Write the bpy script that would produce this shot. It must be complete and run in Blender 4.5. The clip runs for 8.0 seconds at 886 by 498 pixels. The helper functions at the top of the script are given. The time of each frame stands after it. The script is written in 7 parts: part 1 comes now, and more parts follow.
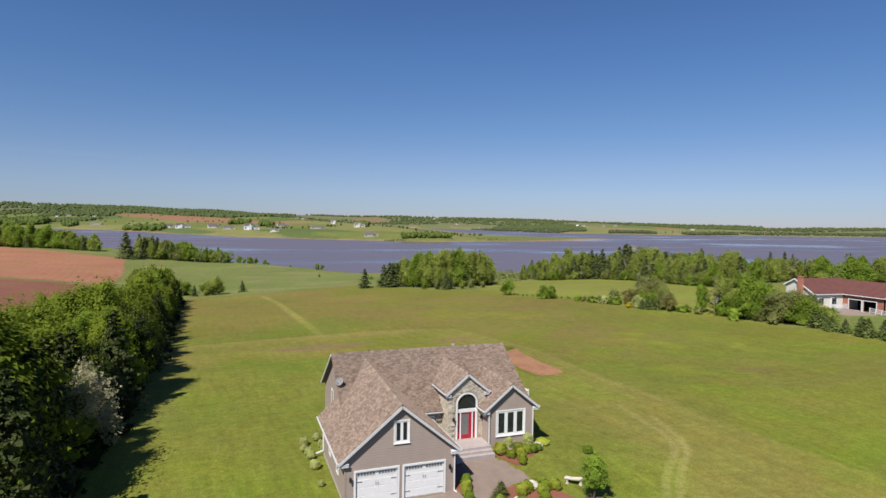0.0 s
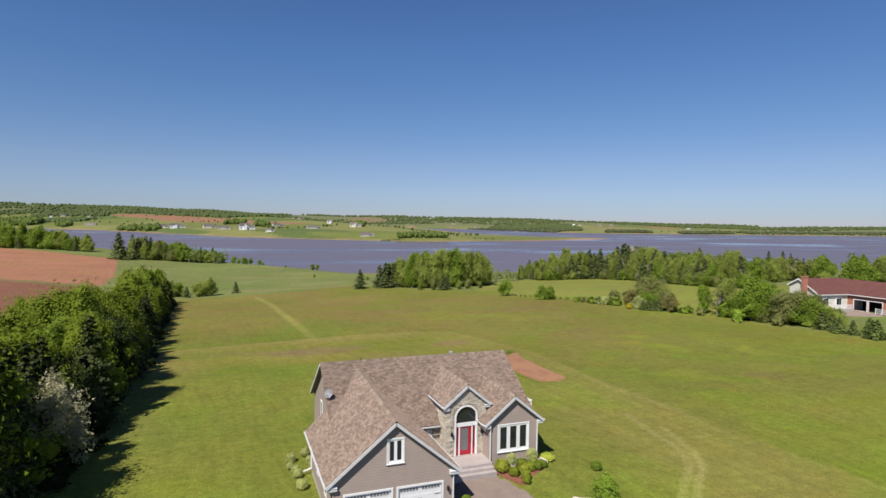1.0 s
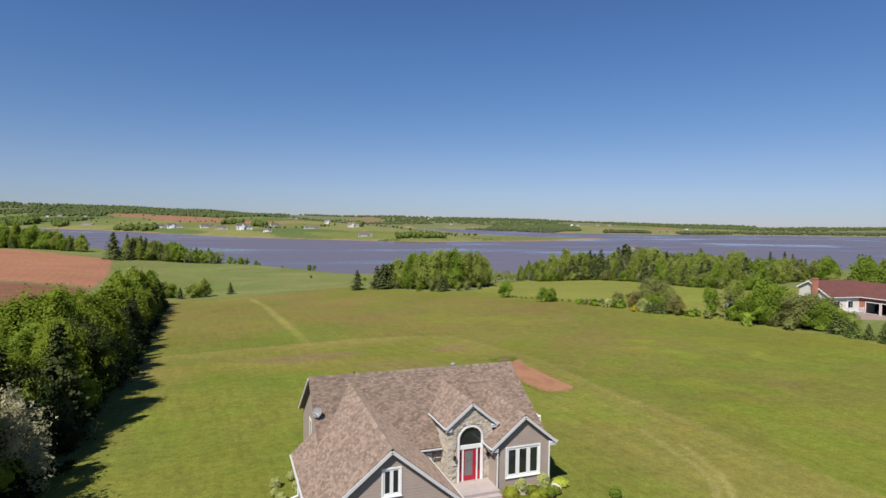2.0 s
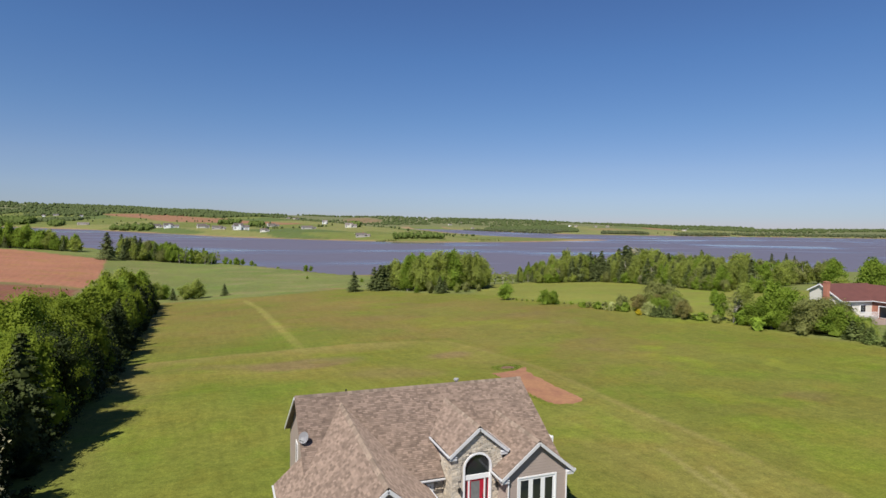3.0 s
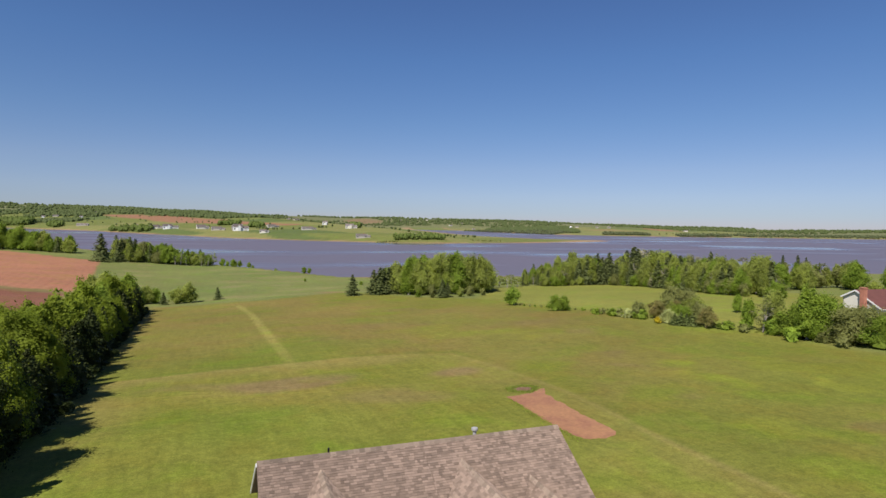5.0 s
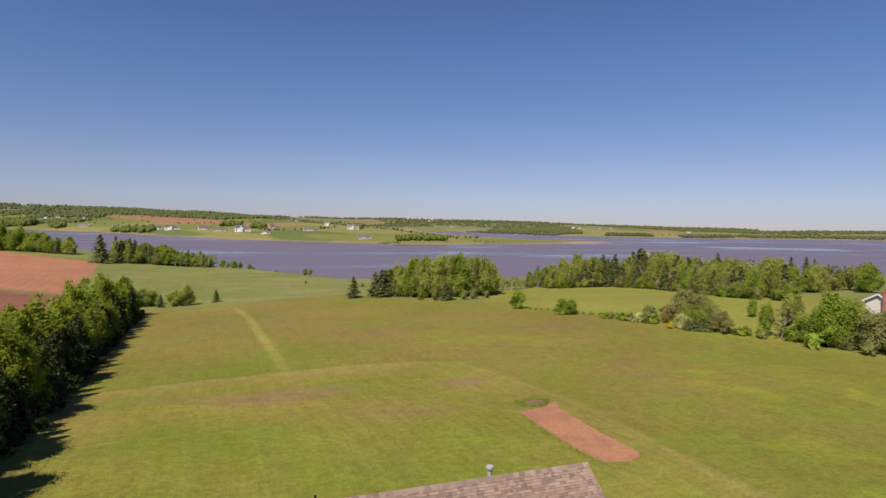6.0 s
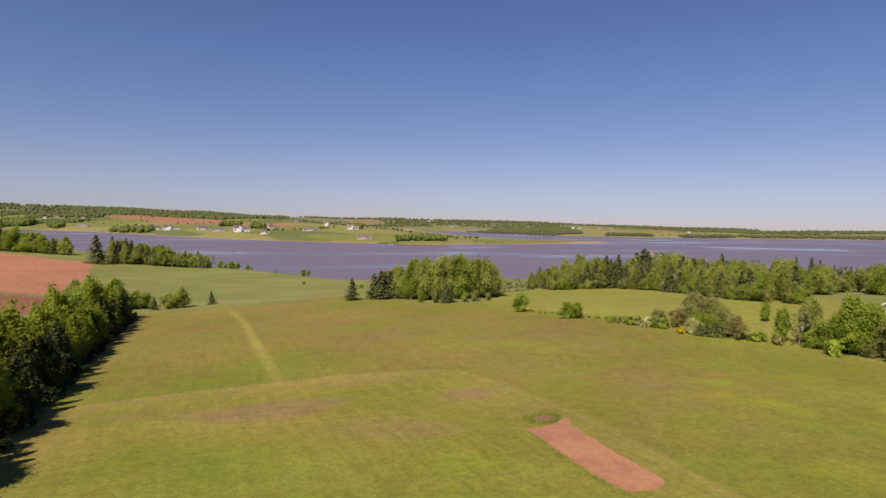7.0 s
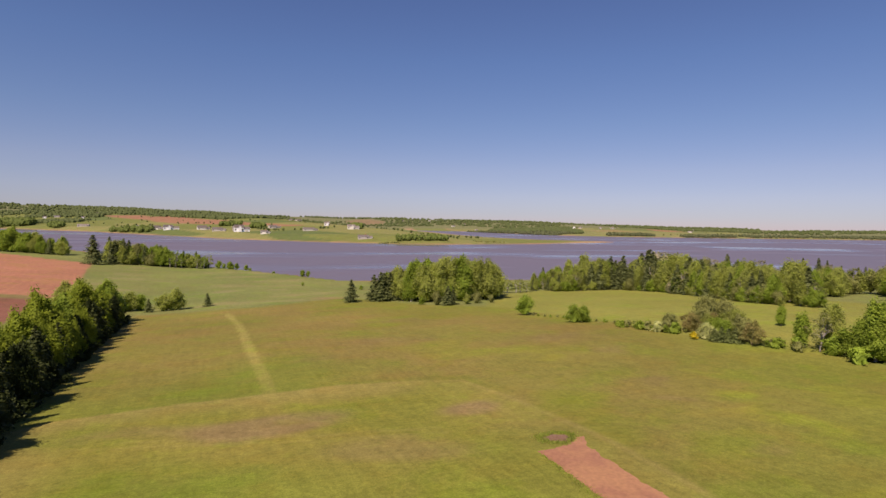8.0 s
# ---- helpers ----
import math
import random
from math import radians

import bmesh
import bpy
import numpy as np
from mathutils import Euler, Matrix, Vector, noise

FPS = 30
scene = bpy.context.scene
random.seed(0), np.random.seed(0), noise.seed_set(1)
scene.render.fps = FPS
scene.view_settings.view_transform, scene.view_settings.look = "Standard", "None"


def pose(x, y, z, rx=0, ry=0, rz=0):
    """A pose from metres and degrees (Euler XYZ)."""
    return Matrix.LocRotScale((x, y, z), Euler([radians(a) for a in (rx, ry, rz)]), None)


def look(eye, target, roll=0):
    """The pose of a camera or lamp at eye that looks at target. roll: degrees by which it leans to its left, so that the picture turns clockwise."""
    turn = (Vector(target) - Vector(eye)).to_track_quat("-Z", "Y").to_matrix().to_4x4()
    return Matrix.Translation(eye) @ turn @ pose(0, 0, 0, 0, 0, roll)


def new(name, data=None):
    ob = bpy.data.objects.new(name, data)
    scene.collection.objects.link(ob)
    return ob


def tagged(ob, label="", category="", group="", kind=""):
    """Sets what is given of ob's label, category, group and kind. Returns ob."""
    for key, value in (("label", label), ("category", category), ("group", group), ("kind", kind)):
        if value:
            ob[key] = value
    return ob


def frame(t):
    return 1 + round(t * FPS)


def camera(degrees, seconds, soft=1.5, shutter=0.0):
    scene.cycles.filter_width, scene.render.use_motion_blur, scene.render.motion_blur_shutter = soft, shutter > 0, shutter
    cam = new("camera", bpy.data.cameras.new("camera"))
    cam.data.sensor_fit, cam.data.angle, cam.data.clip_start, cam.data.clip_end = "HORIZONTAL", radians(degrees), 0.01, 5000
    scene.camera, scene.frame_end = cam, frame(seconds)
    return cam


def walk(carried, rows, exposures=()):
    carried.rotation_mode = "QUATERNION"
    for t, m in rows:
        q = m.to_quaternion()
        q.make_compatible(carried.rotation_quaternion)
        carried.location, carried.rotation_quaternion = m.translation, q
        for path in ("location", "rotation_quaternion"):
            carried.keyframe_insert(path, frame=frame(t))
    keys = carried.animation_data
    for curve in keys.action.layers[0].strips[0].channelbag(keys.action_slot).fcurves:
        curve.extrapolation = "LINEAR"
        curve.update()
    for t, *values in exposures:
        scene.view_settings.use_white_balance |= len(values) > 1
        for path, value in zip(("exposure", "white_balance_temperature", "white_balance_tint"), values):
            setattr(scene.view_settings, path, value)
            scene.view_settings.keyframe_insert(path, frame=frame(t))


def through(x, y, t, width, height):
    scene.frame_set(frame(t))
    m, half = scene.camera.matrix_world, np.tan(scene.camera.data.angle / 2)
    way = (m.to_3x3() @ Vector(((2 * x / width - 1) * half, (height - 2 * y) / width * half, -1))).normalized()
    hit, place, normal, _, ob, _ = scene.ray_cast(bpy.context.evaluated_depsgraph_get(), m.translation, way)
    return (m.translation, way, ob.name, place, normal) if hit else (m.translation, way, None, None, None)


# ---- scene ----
cam = camera(74.9, 8.0)
PATH = [
    (0, (-10.199, -35.448, 17.967), (-9.518, -33.57, 17.878), 0.9),
    (0.5, (-9.704, -34.033, 17.951), (-9.016, -32.157, 17.861), 0.8),
    (1, (-9.151, -32.4, 17.953), (-8.458, -30.526, 17.863), 0.8),
    (1.5, (-8.528, -30.422, 17.934), (-7.832, -28.549, 17.844), 0.8),
    (3, (-6.716, -24.153, 17.859), (-6.009, -22.284, 17.772), 1.0),
    (3.5, (-6.058, -21.936, 17.884), (-5.349, -20.068, 17.798), 1.0),
    (4, (-5.404, -19.611, 17.861), (-4.695, -17.743, 17.776), 1.0),
    (4.5, (-4.729, -17.332, 17.905), (-4.021, -15.463, 17.82), 1.0),
    (6, (-2.691, -10.475, 17.9), (-1.993, -8.603, 17.819), 1.0),
    (6.5, (-1.981, -8.255, 17.998), (-1.284, -6.382, 17.918), 1.0),
    (7, (-1.269, -5.874, 18.045), (-0.57, -4.002, 17.964), 1.0),
    (7.5, (-0.614, -3.527, 18.163), (0.085, -1.655, 18.081), 1.0),
    (8, (0.161, -1.143, 18.223), (0.858, 0.73, 18.141), 1.0),
]
walk(cam, [(t, look(eye, target, roll)) for t, eye, target, roll in PATH],
     exposures=[(0, 0.29, 6500, 10), (4.5, 0.29, 6500, 10), (5.8, 0.30, 7050, 19), (7, 0.31, 7480, 26), (8, 0.31, 7560, 27)])

# ---- world, sun, exposure ----
SUN_EL, SUN_AZ = radians(52), math.atan2(-0.66, -0.75)     # azimuth of the way towards the sun, from +x
world = bpy.data.worlds.new("sky")
scene.world = world
world.use_nodes = True
wn = world.node_tree
sky = wn.nodes.new("ShaderNodeTexSky")
sky.sky_type, sky.sun_disc = "NISHITA", False
sky.sun_elevation, sky.sun_rotation = SUN_EL, math.pi / 2 - SUN_AZ
sky.air_density, sky.dust_density, sky.ozone_density, sky.altitude = 1.0, 0.0, 5.0, 1200
wn.nodes["Background"].inputs["Strength"].default_value = 0.0705 * 1.25
way_up, height_of = wn.nodes.new("ShaderNodeTexCoord"), wn.nodes.new("ShaderNodeSeparateXYZ")
air = wn.nodes.new("ShaderNodeValToRGB")                     # dry air: greyer at the horizon, a deeper blue overhead
for at, tint in ((0.0, (0.50, 0.50, 0.68)), (0.02, (0.535, 0.56, 0.72)), (0.05, (0.645, 0.635, 0.765)), (0.094, (0.715, 0.69, 0.79)), (0.17, (0.655, 0.73, 0.845)), (0.27, (0.605, 0.755, 0.92)), (0.42, (0.58, 0.71, 0.93))):
    stop = air.color_ramp.elements[0] if at == 0.0 else air.color_ramp.elements.new(at)
    stop.color = (*tint, 1)
air.color_ramp.elements[-1].color = (0.26, 0.34, 0.48, 1)
deep = wn.nodes.new("ShaderNodeVectorMath")
deep.operation = "MULTIPLY"
wn.links.new(way_up.outputs["Generated"], height_of.inputs[0])
wn.links.new(height_of.outputs["Z"], air.inputs[0])
wn.links.new(air.outputs[0], deep.inputs[1])
wn.links.new(sky.outputs[0], deep.inputs[0])
wn.links.new(deep.outputs[0], wn.nodes["Background"].inputs["Color"])
sun = new("sun", bpy.data.lights.new("sun", "SUN"))
sun.data.energy, sun.data.angle, sun.data.color = 4.9, radians(0.53), (1.0, 0.95, 0.87)
to_sun = Vector((math.cos(SUN_EL) * math.cos(SUN_AZ), math.cos(SUN_EL) * math.sin(SUN_AZ), math.sin(SUN_EL)))
sun.matrix_world = look(to_sun * 200, (0, 0, 0))

# ---- small tools ----


def part(name, bm, material, parent, label=""):
    """Links a bmesh (or a ready mesh) as one mesh object under a thing or a part."""
    if isinstance(bm, bmesh.types.BMesh):
        bmesh.ops.recalc_face_normals(bm, faces=bm.faces)
        me = bpy.data.meshes.new(name)
        bm.to_mesh(me)
        bm.free()
    else:
        me = bm
    if material and not me.materials:
        me.materials.append(material)
    ob = new(name, me)
    ob.parent = parent
    if label:
        ob["label"] = label
    return ob


def empty(name, m, label, category, group="", kind=""):
    ob = new(name)
    ob.empty_display_size = 0.3
    ob.matrix_world = m
    return tagged(ob, label, category, group, kind)


def box(bm, x0, x1, y0, y1, z0, z1, bevel=0.0):
    """A box in bm, its edges rounded by bevel."""
    v = [bm.verts.new((x, y, z)) for z in (z0, z1) for x, y in ((x0, y0), (x1, y0), (x1, y1), (x0, y1))]
    fs = [bm.faces.new([v[i] for i in q]) for q in ((3, 2, 1, 0), (4, 5, 6, 7), (0, 1, 5, 4), (1, 2, 6, 5), (2, 3, 7, 6), (3, 0, 4, 7))]
    if bevel:
        bmesh.ops.bevel(bm, geom=list({e for f in fs for e in f.edges}), offset=bevel, segments=1, affect="EDGES")
    return bm


def boxes(*rows, bevel=0.0):
    bm = bmesh.new()
    for r in rows:
        box(bm, *r, bevel=bevel)
    return bm


def slab(outline, holes, axis, at, thick):
    """A wall: an outline in (u, z) with holes, standing at y = at (axis 'y') or x = at (axis 'x'), thick along that axis."""
    bm = bmesh.new()
    for loop in [outline] + list(holes):
        vs = [bm.verts.new((u, at, z) if axis == "y" else (at, u, z)) for u, z in loop]
        for i in range(len(vs)):
            bm.edges.new((vs[i], vs[(i + 1) % len(vs)]))
    bmesh.ops.triangle_fill(bm, use_beauty=True, use_dissolve=False, edges=bm.edges[:], normal=(0, -1, 0) if axis == "y" else (-1, 0, 0))
    got = bmesh.ops.extrude_face_region(bm, geom=bm.faces[:])
    d = (0, thick, 0) if axis == "y" else (thick, 0, 0)
    bmesh.ops.translate(bm, verts=[g for g in got["geom"] if isinstance(g, bmesh.types.BMVert)], vec=d)
    return bm


def rect(u0, u1, z0, z1):
    return [(u0, z0), (u1, z0), (u1, z1), (u0, z1)]


def beam(bm, a, b, w, h, up=(0, 0, 1)):
    """A straight bar from a to b, w wide and h high."""
    a, b, up = Vector(a), Vector(b), Vector(up)
    d = (b - a).normalized()
    s = d.cross(up).normalized() * (w / 2)
    n = s.cross(d).normalized() * (h / 2)
    v = [bm.verts.new(p + i * s + j * n) for p in (a, b) for i, j in ((-1, -1), (1, -1), (1, 1), (-1, 1))]
    for q in ((0, 1, 2, 3), (7, 6, 5, 4), (0, 4, 5, 1), (1, 5, 6, 2), (2, 6, 7, 3), (3, 7, 4, 0)):
        bm.faces.new([v[i] for i in q])
    return bm


def tube(bm, pts, radii, n=8):
    """A tapered tube through pts."""
    rings = []
    for i, p in enumerate(pts):
        p = Vector(p)
        d = (Vector(pts[min(i + 1, len(pts) - 1)]) - Vector(pts[max(i - 1, 0)])).normalized()
        s = d.orthogonal().normalized()
        t = d.cross(s)
        rings.append([bm.verts.new(p + radii[i] * (math.cos(2 * math.pi * k / n) * s + math.sin(2 * math.pi * k / n) * t)) for k in range(n)])
    for a, b in zip(rings, rings[1:]):
        for k in range(n):
            bm.faces.new((a[k], a[(k + 1) % n], b[(k + 1) % n], b[k]))
    bm.faces.new(rings[0][::-1])
    bm.faces.new(rings[-1])
    return bm


def mesh_from(name, verts, faces, smooth=False):
    me = bpy.data.meshes.new(name)
    me.from_pydata([tuple(v) for v in verts], [], [tuple(f) for f in faces])
    if smooth:
        me.shade_smooth()
    me.update()
    return me


# ---- materials ----
def material(name, color, rough=0.8, metal=0.0, vary=0.0, scale=3.0, bump=0.0, bump_scale=40.0, spec=0.5, by_object=0.0, by_island=0.0, second=None, second_scale=0.6):
    """A surface with a base colour, a stain at a large scale (towards second), grain at a small one, and relief."""
    m = bpy.data.materials.new(name)
    m.use_nodes = True
    nt = m.node_tree
    p = nt.nodes["Principled BSDF"]
    p.inputs["Roughness"].default_value, p.inputs["Metallic"].default_value = rough, metal
    p.inputs["Specular IOR Level"].default_value = spec
    geo, info = nt.nodes.new("ShaderNodeNewGeometry"), nt.nodes.new("ShaderNodeObjectInfo")
    p.inputs["Diffuse Roughness"].default_value = 1.0 if rough >= 0.9 else 0.0
    pos = geo.outputs["Position"]

    def noise_at(s, detail=4):
        n = nt.nodes.new("ShaderNodeTexNoise")
        n.inputs["Scale"].default_value, n.inputs["Detail"].default_value = s, detail
        nt.links.new(pos, n.inputs["Vector"])
        return n.outputs["Fac"]

    def mix(a, b, fac, kind="MIX"):
        x = nt.nodes.new("ShaderNodeMix")
        x.data_type, x.blend_type = "RGBA", kind
        for sock, val in ((x.inputs["A"], a), (x.inputs["B"], b)):
            if isinstance(val, tuple):
                sock.default_value = (*val, 1)
            else:
                nt.links.new(val, sock)
        if isinstance(fac, float):
            x.inputs["Factor"].default_value = fac
        else:
            nt.links.new(fac, x.inputs["Factor"])
        return x.outputs["Result"]

    def ramp(src, lo, hi, a=0.0, b=1.0):
        r = nt.nodes.new("ShaderNodeMapRange")
        for k, v in (("From Min", lo), ("From Max", hi), ("To Min", a), ("To Max", b)):
            r.inputs[k].default_value = v
        nt.links.new(src, r.inputs["Value"])
        return r.outputs["Result"]

    def gain(col, src, lo, hi, a, b):
        v = nt.nodes.new("ShaderNodeVectorMath")
        v.operation = "SCALE"
        nt.links.new(col, v.inputs[0])
        nt.links.new(ramp(src, lo, hi, a, b), v.inputs["Scale"])
        return v.outputs[0]

    base = nt.nodes.new("ShaderNodeRGB")
    base.outputs[0].default_value = (*color, 1)
    col = base.outputs[0]
    if second:
        col = mix(col, second, ramp(noise_at(second_scale), 0.4, 0.62))
    if vary:
        col = gain(col, noise_at(scale), 0.3, 0.7, 1 - vary, 1 + vary)
    if by_island:
        col = gain(col, geo.outputs["Random Per Island"], 0, 1, 1 - by_island, 1 + by_island)
    if by_object:
        col = gain(col, info.outputs["Random"], 0, 1, 1 - by_object, 1 + by_object)
    nt.links.new(col, p.inputs["Base Color"])
    if bump:
        b = nt.nodes.new("ShaderNodeBump")
        b.inputs["Strength"].default_value, b.inputs["Distance"].default_value = bump, 0.02
        nt.links.new(noise_at(bump_scale, 3), b.inputs["Height"])
        nt.links.new(b.outputs[0], p.inputs["Normal"])
    return m


def leaf_material(name, color, other, through=0.25, by_island=0.22):
    """Leaves: two greens mixed leaf by leaf and tree by tree; some light passes through."""
    m = material(name, color, rough=0.65, by_island=by_island, by_object=0.14, spec=0.12)
    nt = m.node_tree
    p, out = nt.nodes["Principled BSDF"], nt.nodes["Material Output"]
    src = p.inputs["Base Color"].links[0].from_socket
    info = nt.nodes.new("ShaderNodeObjectInfo")
    x = nt.nodes.new("ShaderNodeMix")
    x.data_type, x.blend_type = "RGBA", "MIX"
    geo = nt.nodes.new("ShaderNodeNewGeometry")
    n = nt.nodes.new("ShaderNodeTexNoise")
    n.inputs["Scale"].default_value = 0.45
    nt.links.new(geo.outputs["Position"], n.inputs["Vector"])
    r = nt.nodes.new("ShaderNodeMapRange")
    r.inputs["From Min"].default_value, r.inputs["From Max"].default_value = 0.4, 0.65
    nt.links.new(n.outputs["Fac"], r.inputs["Value"])
    nt.links.new(r.outputs[0], x.inputs["Factor"])
    nt.links.new(src, x.inputs["A"])
    x.inputs["B"].default_value = (*other, 1)
    nt.links.new(x.outputs["Result"], p.inputs["Base Color"])
    t = nt.nodes.new("ShaderNodeBsdfTranslucent")
    nt.links.new(x.outputs["Result"], t.inputs["Color"])
    s = nt.nodes.new("ShaderNodeMixShader")
    s.inputs[0].default_value = through
    nt.links.new(p.outputs[0], s.inputs[1])
    nt.links.new(t.outputs[0], s.inputs[2])
    nt.links.new(s.outputs[0], out.inputs["Surface"])
    return m


def siding_material(name, color, step=0.115):
    """Lap siding: boards that lean out to a shadow line at each lower edge."""
    m = material(name, color, rough=0.62, vary=0.05, scale=1.2)
    nt = m.node_tree
    p = nt.nodes["Principled BSDF"]
    geo, sep = nt.nodes.new("ShaderNodeNewGeometry"), nt.nodes.new("ShaderNodeSeparateXYZ")
    nt.links.new(geo.outputs["Position"], sep.inputs[0])
    d, fr = nt.nodes.new("ShaderNodeMath"), nt.nodes.new("ShaderNodeMath")
    d.operation, fr.operation = "DIVIDE", "FRACT"
    d.inputs[1].default_value = step
    nt.links.new(sep.outputs["Z"], d.inputs[0])
    nt.links.new(d.outputs[0], fr.inputs[0])
    inv = nt.nodes.new("ShaderNodeMath")
    inv.operation = "SUBTRACT"
    inv.inputs[0].default_value = 1.0
    nt.links.new(fr.outputs[0], inv.inputs[1])
    b = nt.nodes.new("ShaderNodeBump")
    b.inputs["Strength"].default_value, b.inputs["Distance"].default_value = 1.0, 0.035
    nt.links.new(inv.outputs[0], b.inputs["Height"])
    nt.links.new(b.outputs[0], p.inputs["Normal"])
    return m


def ground_material():
    """Grass and soil: the sward's tone comes from the land's plan, with blades, tufts and mowing streaks on it."""
    m = bpy.data.materials.new("grassland")
    m.use_nodes = True
    nt = m.node_tree
    p = nt.nodes["Principled BSDF"]
    p.inputs["Roughness"].default_value = 0.95
    p.inputs["Specular IOR Level"].default_value = 0.1
    att = nt.nodes.new("ShaderNodeAttribute")
    att.attribute_name = "tone"
    geo = nt.nodes.new("ShaderNodeNewGeometry")
    col = att.outputs["Color"]

    def tex(scale, detail, stretch=(1, 1, 1)):
        mp = nt.nodes.new("ShaderNodeMapping")
        mp.inputs["Scale"].default_value = stretch
        nt.links.new(geo.outputs["Position"], mp.inputs["Vector"])
        n = nt.nodes.new("ShaderNodeTexNoise")
        n.inputs["Scale"].default_value, n.inputs["Detail"].default_value, n.inputs["Roughness"].default_value = scale, detail, 0.65
        nt.links.new(mp.outputs[0], n.inputs["Vector"])
        return n.outputs["Fac"]

    for src, lo, hi, a, b in ((tex(0.035, 5), 0.3, 0.7, 0.90, 1.11), (tex(0.5, 6), 0.3, 0.7, 0.88, 1.12), (tex(1.7, 5), 0.3, 0.7, 0.82, 1.18), (tex(6.0, 4), 0.25, 0.75, 0.74, 1.26),
                              (tex(14.0, 2), 0.3, 0.7, 0.85, 1.15), (tex(2.6, 4), 0.58, 0.74, 1.0, 0.80), (tex(1.0, 3, (1.6, 0.07, 1)), 0.35, 0.65, 0.95, 1.06), (tex(1.0, 3, (0.05, 0.9, 1)), 0.35, 0.65, 0.975, 1.025)):
        r, v = nt.nodes.new("ShaderNodeMapRange"), nt.nodes.new("ShaderNodeVectorMath")
        for k, val in (("From Min", lo), ("From Max", hi), ("To Min", a), ("To Max", b)):
            r.inputs[k].default_value = val
        v.operation = "SCALE"
        nt.links.new(src, r.inputs["Value"])
        nt.links.new(col, v.inputs[0])
        nt.links.new(r.outputs[0], v.inputs["Scale"])
        col = v.outputs[0]
    warm = nt.nodes.new("ShaderNodeMix")
    warm.data_type, warm.blend_type = "RGBA", "MULTIPLY"
    warm.inputs["B"].default_value = (1.14, 0.95, 0.86, 1)
    r = nt.nodes.new("ShaderNodeMapRange")
    r.inputs["From Min"].default_value, r.inputs["From Max"].default_value, r.inputs["To Max"].default_value = 0.48, 0.64, 0.38
    nt.links.new(tex(0.19, 7), r.inputs["Value"])
    nt.links.new(r.outputs[0], warm.inputs["Factor"])
    nt.links.new(col, warm.inputs["A"])
    fresh = nt.nodes.new("ShaderNodeMix")
    fresh.data_type, fresh.blend_type = "RGBA", "MULTIPLY"
    fresh.inputs["B"].default_value = (0.90, 1.12, 0.70, 1)
    r = nt.nodes.new("ShaderNodeMapRange")
    r.inputs["From Min"].default_value, r.inputs["From Max"].default_value, r.inputs["To Max"].default_value = 0.5, 0.63, 0.7
    nt.links.new(tex(0.085, 8), r.inputs["Value"])
    nt.links.new(r.outputs[0], fresh.inputs["Factor"])
    nt.links.new(warm.outputs["Result"], fresh.inputs["A"])
    nt.links.new(fresh.outputs["Result"], p.inputs["Base Color"])
    b = nt.nodes.new("ShaderNodeBump")
    b.inputs["Strength"].default_value, b.inputs["Distance"].default_value = 0.6, 0.08
    nt.links.new(tex(9.0, 4), b.inputs["Height"])
    nt.links.new(b.outputs[0], p.inputs["Normal"])
    return m


def water_material():
    """Silty tidal water: ripples of two sizes, and calmer streaks."""
    m = bpy.data.materials.new("water")
    m.use_nodes = True
    nt = m.node_tree
    p = nt.nodes["Principled BSDF"]
    p.inputs["Base Color"].default_value = (0.105, 0.062, 0.078, 1)
    p.inputs["IOR"].default_value = 1.33
    geo = nt.nodes.new("ShaderNodeNewGeometry")

    def tex(scale, stretch):
        mp = nt.nodes.new("ShaderNodeMapping")
        mp.inputs["Scale"].default_value = stretch
        mp.inputs["Rotation"].default_value = (0, 0, 0.35)
        nt.links.new(geo.outputs["Position"], mp.inputs["Vector"])
        n = nt.nodes.new("ShaderNodeTexNoise")
        n.inputs["Scale"].default_value, n.inputs["Detail"].default_value = scale, 4
        nt.links.new(mp.outputs[0], n.inputs["Vector"])
        return n.outputs["Fac"]

    calm = nt.nodes.new("ShaderNodeMapRange")
    for k, v in (("From Min", 0.50), ("From Max", 0.62), ("To Min", 0.50), ("To Max", 0.12)):
        calm.inputs[k].default_value = v
    nt.links.new(tex(0.006, (0.45, 1.0, 1)), calm.inputs["Value"])
    nt.links.new(calm.outputs[0], p.inputs["Roughness"])
    # silt tones; the bluer one has reflected sky put into the base colour
    silt_and_sky = nt.nodes.new("ShaderNodeMix")
    silt_and_sky.data_type = "RGBA"
    silt_and_sky.inputs["A"].default_value, silt_and_sky.inputs["B"].default_value = (0.112, 0.112, 0.152, 1), (0.150, 0.122, 0.146, 1)
    nt.links.new(tex(0.0028, (0.6, 1.2, 1)), silt_and_sky.inputs["Factor"])
    nt.links.new(silt_and_sky.outputs["Result"], p.inputs["Base Color"])
    b = nt.nodes.new("ShaderNodeBump")
    b.inputs["Strength"].default_value, b.inputs["Distance"].default_value = 0.5, 0.25
    nt.links.new(tex(0.6, (0.5, 1.4, 1)), b.inputs["Height"])
    nt.links.new(b.outputs[0], p.inputs["Normal"])
    return m


GRASS, WATER = ground_material(), water_material()
SIDING = siding_material("grey_siding", (0.303, 0.246, 0.213), 0.165)
WHITE = material("white_trim", (0.80, 0.80, 0.80), rough=0.45, vary=0.03)
TRIM = material("pale_grey_trim", (0.60, 0.60, 0.61), rough=0.5, vary=0.05)
SHINGLE = material("roof_shingles", (0.232, 0.172, 0.136), rough=0.92, by_island=0.30, vary=0.10, scale=1.6, bump=0.5, bump_scale=60, spec=0.2)
